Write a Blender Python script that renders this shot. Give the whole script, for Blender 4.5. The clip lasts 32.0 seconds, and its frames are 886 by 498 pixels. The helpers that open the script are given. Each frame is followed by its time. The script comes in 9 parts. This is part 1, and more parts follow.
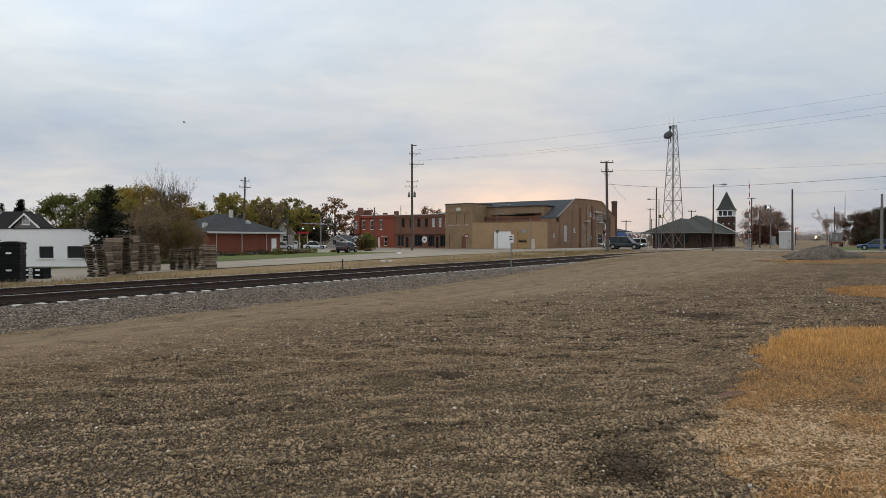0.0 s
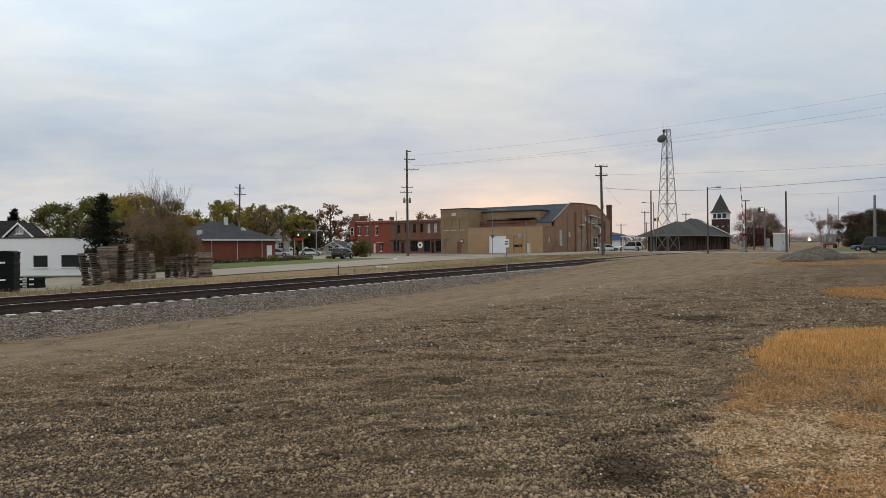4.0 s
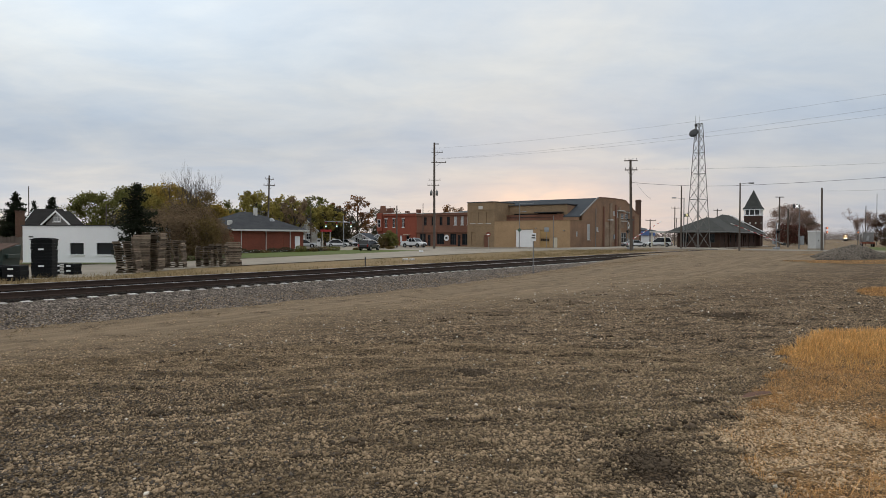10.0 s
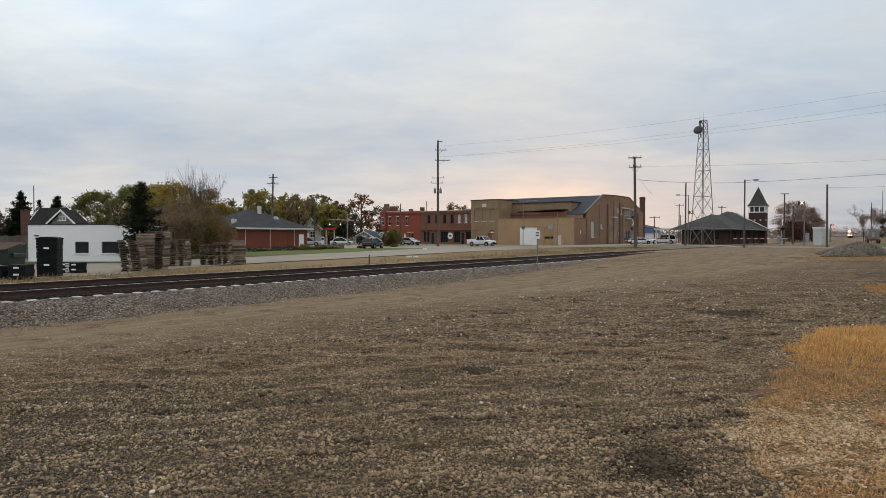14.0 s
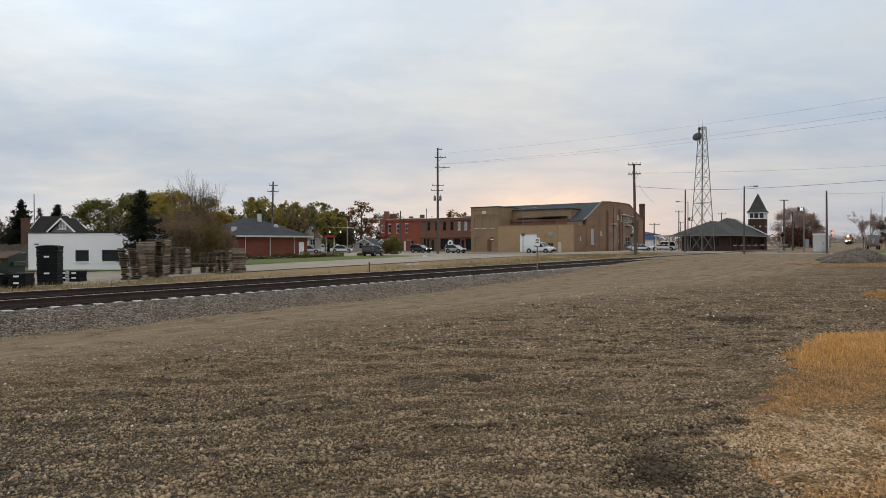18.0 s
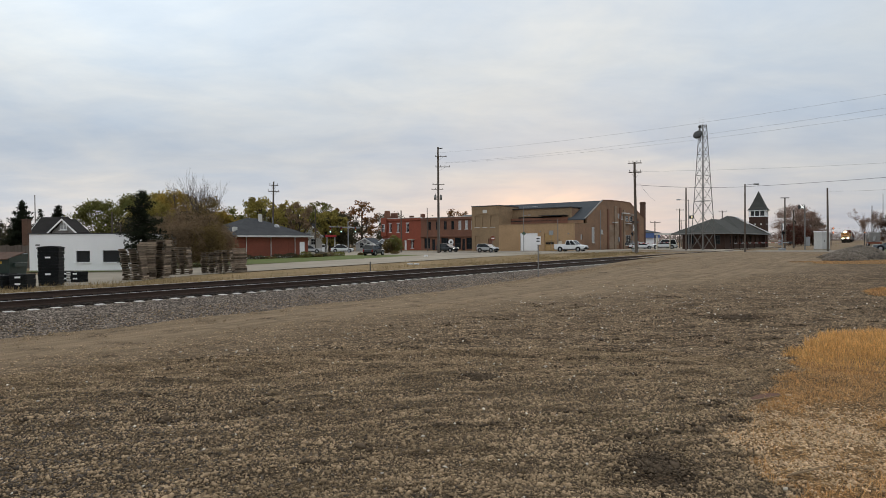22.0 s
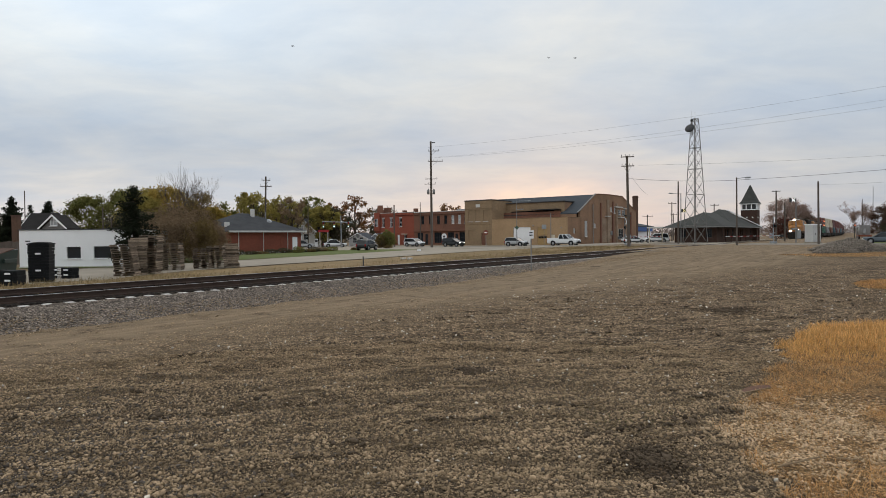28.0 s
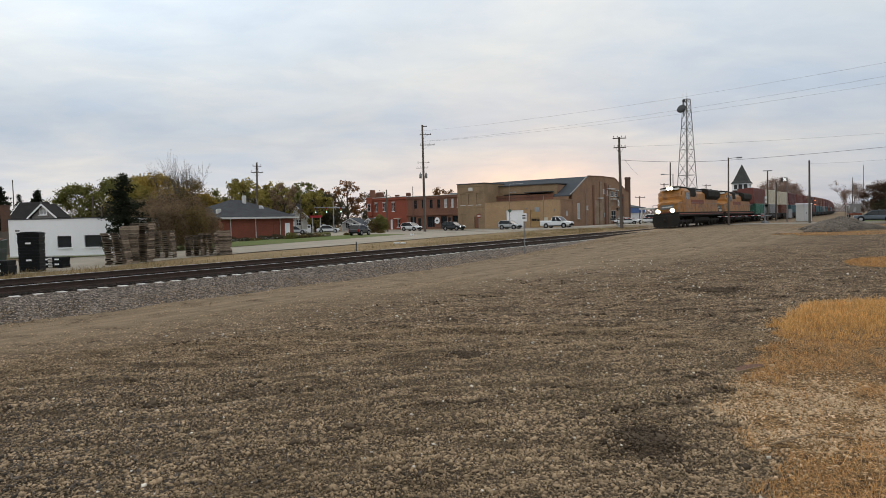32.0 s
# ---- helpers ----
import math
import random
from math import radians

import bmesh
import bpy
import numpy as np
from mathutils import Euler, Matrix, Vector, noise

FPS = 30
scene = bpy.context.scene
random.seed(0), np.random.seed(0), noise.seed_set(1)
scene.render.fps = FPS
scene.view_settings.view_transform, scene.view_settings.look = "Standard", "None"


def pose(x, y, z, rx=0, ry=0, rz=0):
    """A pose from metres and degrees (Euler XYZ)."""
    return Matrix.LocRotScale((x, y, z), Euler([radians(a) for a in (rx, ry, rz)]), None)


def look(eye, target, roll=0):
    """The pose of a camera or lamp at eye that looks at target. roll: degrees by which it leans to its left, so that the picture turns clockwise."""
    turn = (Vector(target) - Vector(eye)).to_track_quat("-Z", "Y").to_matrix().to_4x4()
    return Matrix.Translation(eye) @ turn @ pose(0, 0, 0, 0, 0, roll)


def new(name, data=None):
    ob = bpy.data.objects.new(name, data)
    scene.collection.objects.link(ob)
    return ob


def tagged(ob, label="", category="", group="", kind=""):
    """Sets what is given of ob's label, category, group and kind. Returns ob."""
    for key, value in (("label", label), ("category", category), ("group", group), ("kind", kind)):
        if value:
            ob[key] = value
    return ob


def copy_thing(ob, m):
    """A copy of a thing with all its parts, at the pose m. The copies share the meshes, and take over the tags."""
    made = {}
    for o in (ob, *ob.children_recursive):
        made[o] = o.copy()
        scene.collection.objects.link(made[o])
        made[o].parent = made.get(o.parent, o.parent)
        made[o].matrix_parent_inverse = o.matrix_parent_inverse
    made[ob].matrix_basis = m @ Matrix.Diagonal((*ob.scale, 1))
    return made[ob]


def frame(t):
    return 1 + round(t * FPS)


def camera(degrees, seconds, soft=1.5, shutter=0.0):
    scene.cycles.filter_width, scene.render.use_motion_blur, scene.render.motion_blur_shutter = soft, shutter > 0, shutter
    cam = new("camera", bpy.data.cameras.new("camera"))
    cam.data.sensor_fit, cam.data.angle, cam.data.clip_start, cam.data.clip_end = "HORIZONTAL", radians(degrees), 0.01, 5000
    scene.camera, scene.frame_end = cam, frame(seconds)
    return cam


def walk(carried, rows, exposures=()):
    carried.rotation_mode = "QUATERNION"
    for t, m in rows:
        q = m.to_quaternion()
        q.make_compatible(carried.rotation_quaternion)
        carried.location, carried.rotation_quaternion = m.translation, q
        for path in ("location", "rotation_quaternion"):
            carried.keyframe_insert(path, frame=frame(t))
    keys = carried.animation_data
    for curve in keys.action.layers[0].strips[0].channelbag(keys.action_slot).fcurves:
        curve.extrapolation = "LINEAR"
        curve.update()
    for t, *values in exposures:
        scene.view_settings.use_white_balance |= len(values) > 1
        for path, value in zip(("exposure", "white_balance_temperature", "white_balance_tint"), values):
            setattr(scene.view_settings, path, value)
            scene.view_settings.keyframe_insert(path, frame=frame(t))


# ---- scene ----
# Camera: held in the hand at one spot beside the track.
# time, eye (x, y, z), heading to the right, tilt up, lean (degrees)
cam = camera(70.89, 32.0, soft=0.8, shutter=0.5)
PATH = [
    (0.0, 0.018, 0.044, 2.314, 1.799, -0.893, -0.047),
    (0.5, 0.015, 0.046, 2.313, 1.798, -1.031, -0.101),
    (1.0, 0.017, 0.049, 2.311, 1.923, -0.954, -0.040),
    (1.5, 0.012, 0.047, 2.308, 2.130, -1.105, 0.331),
    (2.0, 0.015, 0.054, 2.308, 2.129, -1.094, 0.295),
    (2.5, 0.016, 0.047, 2.310, 2.087, -0.939, 0.047),
    (3.0, 0.020, 0.035, 2.313, 1.879, -0.666, -0.381),
    (3.5, 0.018, 0.029, 2.313, 2.042, -0.494, -0.524),
    (5.5, 0.017, 0.020, 2.309, 2.435, -0.348, -0.570),
    (6.0, 0.009, 0.007, 2.305, 1.630, -0.364, -0.594),
    (6.5, 0.004, -0.003, 2.305, 0.607, -0.216, -0.381),
    (7.0, 0.006, -0.011, 2.306, 0.237, -0.236, -0.529),
    (7.5, 0.005, -0.006, 2.302, 0.148, -0.416, -0.454),
    (8.0, 0.005, 0.003, 2.303, 0.161, -0.729, -0.146),
    (8.5, 0.005, -0.004, 2.298, 0.192, -0.840, 0.070),
    (9.0, -0.000, -0.000, 2.300, -0.000, -0.934, 0.000),
    (9.5, 0.003, -0.007, 2.300, -0.226, -0.982, -0.077),
    (10.0, 0.006, 0.004, 2.297, -0.213, -1.040, 0.179),
    (10.5, 0.002, 0.001, 2.296, -0.244, -1.089, 0.286),
    (11.0, -0.000, 0.004, 2.300, -0.303, -1.151, 0.218),
    (11.5, -0.003, 0.009, 2.299, -0.306, -1.316, 0.045),
    (12.0, -0.011, 0.010, 2.296, -0.284, -1.482, 0.386),
    (12.5, -0.007, 0.018, 2.294, -0.496, -1.474, 0.252),
    (13.0, -0.005, 0.016, 2.295, -0.559, -1.503, -0.061),
    (13.5, -0.008, 0.017, 2.301, -0.563, -1.415, -0.021),
    (14.0, -0.002, 0.016, 2.299, -0.559, -1.241, 0.028),
    (14.5, -0.008, 0.010, 2.301, -0.511, -1.233, 0.038),
    (16.5, -0.009, -0.011, 2.301, -0.741, -0.534, 0.078),
    (17.0, -0.007, -0.005, 2.304, -0.696, -0.537, 0.038),
    (17.5, -0.002, -0.000, 2.301, -0.638, -0.564, -0.020),
    (18.0, -0.001, -0.002, 2.303, -0.558, -0.574, -0.141),
    (18.5, -0.007, 0.000, 2.302, -0.580, -0.606, 0.074),
    (19.0, -0.004, 0.002, 2.298, -0.623, -0.662, -0.050),
    (19.5, -0.009, 0.007, 2.299, -0.570, -0.790, -0.119),
    (20.0, -0.007, 0.011, 2.301, -0.572, -0.883, -0.151),
    (20.5, -0.003, 0.010, 2.299, -0.574, -0.866, -0.132),
    (21.0, -0.007, 0.007, 2.302, -0.512, -0.756, -0.159),
    (21.5, -0.008, 0.002, 2.302, -0.557, -0.744, -0.184),
    (22.0, -0.009, -0.002, 2.301, -0.626, -0.647, -0.387),
    (22.5, -0.002, -0.004, 2.301, -0.543, -0.518, -0.409),
    (23.0, 0.001, -0.010, 2.303, -0.444, -0.365, -0.438),
    (23.5, -0.001, -0.018, 2.306, -0.296, -0.340, -0.335),
    (24.0, 0.002, -0.011, 2.306, -0.160, -0.316, -0.352),
    (24.5, 0.001, -0.013, 2.305, 0.001, -0.272, -0.373),
    (25.0, 0.003, -0.005, 2.302, 0.033, -0.439, -0.561),
    (25.5, 0.005, 0.003, 2.300, 0.091, -0.793, -0.548),
    (27.5, 0.006, 0.006, 2.300, 0.134, -1.294, -0.577),
    (28.0, 0.004, 0.013, 2.297, -0.010, -1.161, -0.625),
    (28.5, 0.005, 0.003, 2.298, -0.061, -1.090, -0.642),
    (29.0, 0.007, 0.003, 2.301, -0.071, -1.229, -0.723),
    (29.5, 0.008, 0.008, 2.299, -0.012, -1.323, -0.798),
    (30.0, 0.014, 0.005, 2.302, 0.163, -1.433, -0.782),
    (30.5, 0.010, 0.010, 2.296, 0.193, -1.566, -0.804),
    (31.0, 0.021, 0.020, 2.291, 0.434, -1.889, -0.634),
    (31.5, 0.019, 0.026, 2.291, 0.719, -2.495, -1.245),
    (32.0, 0.004, 0.037, 2.300, 0.585, -2.647, -1.393),
]


def hand_pose(x, y, z, heading, tilt, lean):
    way = Vector((math.sin(radians(heading)) * math.cos(radians(tilt)),
                  math.cos(radians(heading)) * math.cos(radians(tilt)), math.sin(radians(tilt))))
    eye = Vector((x, y, z))
    return look(eye, eye + way, lean)


walk(cam, [(row[0], hand_pose(*row[1:])) for row in PATH], exposures=[(0.0, -0.03), (28.0, 0.0), (31.0, 0.02), (32.0, 0.09)])

# ------------------------------------------------------------------ light
SUNSET = radians(9.0)          # heading of the set sun, to the right of +y
world = bpy.data.worlds.new("evening_sky")
scene.world = world
world.use_nodes = True


def build_sky():
    nt = world.node_tree
    nt.nodes.clear()
    N, L = nt.nodes.new, nt.links.new

    def math_node(op, a, b=None, clamp=False):
        n = N("ShaderNodeMath")
        n.operation, n.use_clamp = op, clamp
        for i, v in enumerate((a, b)):
            if v is None:
                continue
            if isinstance(v, (int, float)):
                n.inputs[i].default_value = v
            else:
                L(v, n.inputs[i])
        return n.outputs[0]

    def mix(fac, a, b, blend="MIX"):
        n = N("ShaderNodeMix")
        n.data_type, n.blend_type = "RGBA", blend
        for sock, v in ((n.inputs[0], fac), (n.inputs[6], a), (n.inputs[7], b)):
            if isinstance(v, (int, float)):
                sock.default_value = v
            elif isinstance(v, tuple):
                sock.default_value = (*v, 1)
            else:
                L(v, sock)
        return n.outputs[2]

    def ramp(fac, stops):
        n = N("ShaderNodeValToRGB")
        e = n.color_ramp.elements
        while len(e) < len(stops):
            e.new(0.5)
        for el, (p, col) in zip(e, stops):
            el.position, el.color = p, (*col, 1)
        L(fac, n.inputs[0])
        return n.outputs[0]

    co = N("ShaderNodeTexCoord").outputs["Generated"]
    sep = N("ShaderNodeSeparateXYZ")
    L(co, sep.inputs[0])
    up = math_node("MAXIMUM", sep.outputs[2], 0.0)
    # flat cloud deck: directions projected on a plane overhead
    inv = math_node("DIVIDE", 1.0, math_node("ADD", up, 0.16))
    comb = N("ShaderNodeCombineXYZ")
    L(math_node("MULTIPLY", sep.outputs[0], inv), comb.inputs[0])
    L(math_node("MULTIPLY", sep.outputs[1], inv), comb.inputs[1])

    def clouds(scale, detail, offset, rough=0.55, stretch=1.0):
        m = N("ShaderNodeMapping")
        m.inputs[1].default_value = offset
        m.inputs[3].default_value = (scale, scale * stretch, scale)
        L(comb.outputs[0], m.inputs[0])
        n = N("ShaderNodeTexNoise")
        n.inputs["Scale"].default_value = 1.0
        n.inputs["Detail"].default_value = detail
        n.inputs["Roughness"].default_value = rough
        n.inputs["Distortion"].default_value = 0.4
        L(m.outputs[0], n.inputs["Vector"])
        return n.outputs["Fac"]

    sky = N("ShaderNodeTexSky")
    sky.sky_type, sky.sun_disc = "NISHITA", False
    sky.sun_elevation, sky.sun_rotation = radians(4.0), SUNSET
    sky.air_density, sky.dust_density = 1.0, 2.0
    base = ramp(up, SKY_STOPS)
    big = ramp(clouds(1.15, 6, (3.1, 1.7, 0)), [(0.38, (0, 0, 0)), (0.66, (1, 1, 1))])
    small = ramp(clouds(2.3, 8, (0.4, 8.2, 0), 0.6, 1.6), [(0.35, (0, 0, 0)), (0.75, (1, 1, 1))])
    deck = mix(big, (0.86, 0.925, 1.0), (1.10, 1.07, 1.02))
    deck2 = mix(small, (0.94, 0.955, 0.97), (1.07, 1.06, 1.04))
    col = mix(1.0, base, deck, "MULTIPLY")
    col = mix(1.0, col, deck2, "MULTIPLY")
    # brighter cloud high on one side, clearer bluish air on the other
    def span(v, a, b):
        n = N("ShaderNodeMapRange")
        n.interpolation_type = "SMOOTHSTEP"
        n.inputs[1].default_value, n.inputs[2].default_value = a, b
        L(v, n.inputs[0])
        return n.outputs[0]

    high = span(up, 0.12, 0.33)
    col = mix(math_node("MULTIPLY", high, span(sep.outputs[0], 0.05, -0.55)), col, mix(1.0, col, (1.32, 1.31, 1.28), "MULTIPLY"))
    col = mix(span(sep.outputs[0], 0.0, 0.6), col, mix(1.0, col, (0.95, 0.965, 0.985), "MULTIPLY"))
    left_low = math_node("MULTIPLY", span(up, 0.15, 0.02), span(sep.outputs[0], 0.12, -0.30))
    col = mix(left_low, col, mix(1.0, col, (1.30, 1.24, 1.19), "MULTIPLY"))
    # warm band low over the place where the sun went down
    dot = N("ShaderNodeVectorMath")
    dot.operation = "DOT_PRODUCT"
    dot.inputs[1].default_value = (math.sin(SUNSET), math.cos(SUNSET), 0.0)
    L(co, dot.inputs[0])
    near = ramp(dot.outputs["Value"], [(0.90, (0, 0, 0)), (0.965, (0.10, 0.10, 0.10)), (0.991, (0.36, 0.36, 0.36)), (0.9990, (0.95, 0.95, 0.95))])
    low = ramp(up, [(0.0, (0.8, 0.8, 0.8)), (0.066, (0.85, 0.85, 0.85)), (0.09, (0.4, 0.4, 0.4)), (0.12, (0, 0, 0))])
    band = ramp(clouds(4.5, 5, (7.7, 2.2, 0), 0.5, 0.6), [(0.3, (0.55, 0.55, 0.55)), (0.7, (1, 1, 1))])
    glow = math_node("MULTIPLY", math_node("MULTIPLY", near, low), band)
    col = mix(glow, col, GLOW)
    bg = N("ShaderNodeBackground")
    bg.inputs[1].default_value = 1.0
    L(col, bg.inputs[0])
    bg2 = N("ShaderNodeBackground")
    bg2.inputs[1].default_value = 0.004
    L(sky.outputs[0], bg2.inputs[0])
    add = N("ShaderNodeAddShader")
    L(bg.outputs[0], add.inputs[0])
    L(bg2.outputs[0], add.inputs[1])
    out = N("ShaderNodeOutputWorld")
    L(add.outputs[0], out.inputs[0])


SKY_STOPS = [(0.0, (0.562, 0.545, 0.552)), (0.06, (0.55, 0.56, 0.582)), (0.14, (0.545, 0.58, 0.63)),
             (0.26, (0.64, 0.685, 0.73)), (0.42, (0.83, 0.85, 0.865)), (1.0, (0.88, 0.895, 0.905))]
GLOW = (1.0, 0.74, 0.60)
build_sky()

sun = new("sun", bpy.data.lights.new("sun", "SUN"))
sun.data.energy, sun.data.angle, sun.data.color = 0.5, radians(40), (1.0, 0.86, 0.74)
sun.matrix_world = look((0, 0, 60), (-60 * math.sin(SUNSET), -60 * math.cos(SUNSET), 35.0))

# ------------------------------------------------------------------ materials
def noise_mat(name, c1, c2, scale=3.0, rough=0.8, c3=None, fine=None, bump=0.3, metal=0.0, spots=0.5, space="Object",
              stretch=(1, 1, 1), rand=0.0, dist=0.02, island=0.0, cells=0.0, contrast=0.45, crack=0.4):
    """Two-scale mottled surface: c1 to c2 in large patches, c3 in fine grain, relief from the fine grain."""
    m = bpy.data.materials.new(name)
    m.use_nodes = True
    nt = m.node_tree
    N, L = nt.nodes.new, nt.links.new
    b = nt.nodes["Principled BSDF"]
    tc = N("ShaderNodeTexCoord")
    mp = N("ShaderNodeMapping")
    mp.inputs[3].default_value = stretch
    if space == "World":
        L(N("ShaderNodeNewGeometry").outputs["Position"], mp.inputs[0])
    else:
        L(tc.outputs["Object"], mp.inputs[0])

    def noise_tex(s, d, r=0.6):
        n = N("ShaderNodeTexNoise")
        n.inputs["Scale"].default_value, n.inputs["Detail"].default_value = s, d
        n.inputs["Roughness"].default_value = r
        L(mp.outputs[0], n.inputs["Vector"])
        return n.outputs["Fac"]

    def ramp(fac, lo, hi):
        n = N("ShaderNodeValToRGB")
        n.color_ramp.elements[0].position, n.color_ramp.elements[1].position = lo, hi
        L(fac, n.inputs[0])
        return n.outputs[0]

    def mix(fac, a, c, blend="MIX"):
        n = N("ShaderNodeMix")
        n.data_type, n.blend_type = "RGBA", blend
        for sock, v in ((n.inputs[0], fac), (n.inputs[6], a), (n.inputs[7], c)):
            if isinstance(v, (int, float)):
                sock.default_value = v
            elif isinstance(v, tuple):
                sock.default_value = (*v[:3], 1)
            else:
                L(v, sock)
        return n.outputs[2]

    fine = fine or scale * 9
    big = ramp(noise_tex(scale, 5), 0.35, 0.65)
    small_raw = noise_tex(fine, 4, 0.7)
    col = mix(big, c1, c2)
    if c3 is None:
        c3 = tuple(v * 0.6 for v in c1)
    f = N("ShaderNodeMath")
    f.operation = "MULTIPLY"
    L(ramp(small_raw, 0.45, 0.72), f.inputs[0])
    f.inputs[1].default_value = spots
    col = mix(f.outputs[0], col, c3)
    if rand or island:
        r = N("ShaderNodeObjectInfo").outputs["Random"] if rand else N("ShaderNodeNewGeometry").outputs["Random Per Island"]
        k = rand or island
        mr = N("ShaderNodeMapRange")
        mr.inputs[3].default_value, mr.inputs[4].default_value = 1 - k, 1 + k
        L(r, mr.inputs[0])
        cb = N("ShaderNodeCombineColor")
        for i in range(3):
            L(mr.outputs[0], cb.inputs[i])
        col = mix(1.0, col, cb.outputs[0], "MULTIPLY")
    height = small_raw
    if cells:
        # stones lying side by side: each with its own tone, dark joints between them
        for k, amount in ((1.0, contrast), (2.3, contrast * 0.6)):
            vo = N("ShaderNodeTexVoronoi")
            vo.inputs["Scale"].default_value = cells * k
            L(mp.outputs[0], vo.inputs["Vector"])
            sp = N("ShaderNodeSeparateColor")
            L(vo.outputs["Color"], sp.inputs[0])
            mr = N("ShaderNodeMapRange")
            mr.inputs[3].default_value, mr.inputs[4].default_value = 1 - amount, 1 + amount
            L(sp.outputs[0], mr.inputs[0])
            jd = N("ShaderNodeMapRange")
            jd.inputs[1].default_value, jd.inputs[2].default_value = 0.35, 0.75
            jd.inputs[3].default_value, jd.inputs[4].default_value = 1.0, crack
            L(vo.outputs["Distance"], jd.inputs[0])
            ml = N("ShaderNodeMath")
            ml.operation = "MULTIPLY"
            L(mr.outputs[0], ml.inputs[0])
            L(jd.outputs[0], ml.inputs[1])
            cb = N("ShaderNodeCombineColor")
            for i in range(3):
                L(ml.outputs[0], cb.inputs[i])
            col = mix(1.0, col, cb.outputs[0], "MULTIPLY")
            if k == 1.0:
                height = jd.outputs[0]
    L(col, b.inputs["Base Color"])
    b.inputs["Roughness"].default_value, b.inputs["Metallic"].default_value = rough, metal
    if rough >= 0.85:
        b.inputs["Specular IOR Level"].default_value = 0.12      # dusty, matt
    if bump:
        bp = N("ShaderNodeBump")
        bp.inputs["Strength"].default_value, bp.inputs["Distance"].default_value = bump, dist
        L(height, bp.inputs["Height"])
        L(bp.outputs[0], b.inputs["Normal"])
    return m


def glow_mat(name, color, strength):
    m = bpy.data.materials.new(name)
    m.use_nodes = True
    b = m.node_tree.nodes["Principled BSDF"]
    b.inputs["Base Color"].default_value = (*color, 1)
    b.inputs["Emission Color"].default_value = (*color, 1)
    b.inputs["Emission Strength"].default_value = strength
    return m


def glass_mat(name, color, rough=0.08):
    m = bpy.data.materials.new(name)
    m.use_nodes = True
    b = m.node_tree.nodes["Principled BSDF"]
    b.inputs["Base Color"].default_value = (*color, 1)
    b.inputs["Roughness"].default_value = rough
    b.inputs["Specular IOR Level"].default_value = 0.35
    return m


def brick_mat(name, c1, c2, mortar, wear, scale=1.0):
    """Brick courses too far off to be told apart: fine courses in colour and relief, stained in large patches."""
    m = noise_mat(name, c1, c2, 0.35, 0.9, wear, 2.5, 0.2, spots=0.35)
    nt = m.node_tree
    N, L = nt.nodes.new, nt.links.new
    b = nt.nodes["Principled BSDF"]
    col = b.inputs["Base Color"].links[0].from_socket
    br = N("ShaderNodeTexBrick")
    br.inputs["Scale"].default_value = 1.0
    br.inputs["Brick Width"].default_value, br.inputs["Row Height"].default_value = 0.22 * scale, 0.075 * scale
    br.inputs["Mortar Size"].default_value = 0.008 * scale
    br.inputs["Color1"].default_value, br.inputs["Color2"].default_value = (1.08, 1.05, 1.03, 1), (0.86, 0.86, 0.88, 1)
    br.inputs["Mortar"].default_value = (*mortar, 1)
    tc = N("ShaderNodeTexCoord")
    sp, cm, ad = N("ShaderNodeSeparateXYZ"), N("ShaderNodeCombineXYZ"), N("ShaderNodeMath")
    L(tc.outputs["Object"], sp.inputs[0])
    L(sp.outputs[0], ad.inputs[0])
    L(sp.outputs[1], ad.inputs[1])
    L(ad.outputs[0], cm.inputs[0])
    L(sp.outputs[2], cm.inputs[1])
    L(cm.outputs[0], br.inputs["Vector"])
    mx = N("ShaderNodeMix")
    mx.data_type, mx.blend_type = "RGBA", "MULTIPLY"
    mx.inputs[0].default_value = 1.0
    L(col, mx.inputs[6])
    L(br.outputs["Color"], mx.inputs[7])
    L(mx.outputs[2], b.inputs["Base Color"])
    return m


def clumps(m, deep=0.62, fine=True):
    """Darker dirt plus painted-in shade of clumps and scraped ridges, some tenths of a metre wide."""
    nt = m.node_tree
    N, L = nt.nodes.new, nt.links.new
    b = nt.nodes["Principled BSDF"]
    col = b.inputs["Base Color"].links[0].from_socket
    geo = N("ShaderNodeNewGeometry").outputs["Position"]
    octaves = [(18, (0.75, 2.0, 1.0), 0.38, 0.50, deep), (35, (0.22, 0.35, 0.3), 0.35, 0.6, 0.86)]
    # narrow streaks: shadow along scraped ridges, put in as darker colour
    octaves.append((14, (1.0, 5.2, 1.0), 0.40, 0.46, deep + 0.06))
    if fine:
        octaves.append((-8, (8.0, 11.0, 7.0), 0.41, 0.49, deep - 0.12))
    for turn, scale, lo, hi, dark in octaves:
        mp = N("ShaderNodeMapping")
        mp.inputs[2].default_value = (0, 0, radians(turn))
        mp.inputs[3].default_value = scale
        L(geo, mp.inputs[0])
        n = N("ShaderNodeTexNoise")
        n.inputs["Scale"].default_value, n.inputs["Detail"].default_value, n.inputs["Roughness"].default_value = 1.0, 6, 0.62
        L(mp.outputs[0], n.inputs["Vector"])
        r = N("ShaderNodeValToRGB")
        e = r.color_ramp.elements
        e[0].position, e[0].color = lo, (dark * 0.98, dark * 0.97, dark * 0.95, 1)
        e[1].position, e[1].color = hi, (1.0, 1.0, 1.0, 1)
        L(n.outputs["Fac"], r.inputs[0])
        mx = N("ShaderNodeMix")
        mx.data_type, mx.blend_type = "RGBA", "MULTIPLY"
        mx.inputs[0].default_value = 1.0
        L(col, mx.inputs[6])
        L(r.outputs[0], mx.inputs[7])
        col = mx.outputs[2]
    L(col, b.inputs["Base Color"])


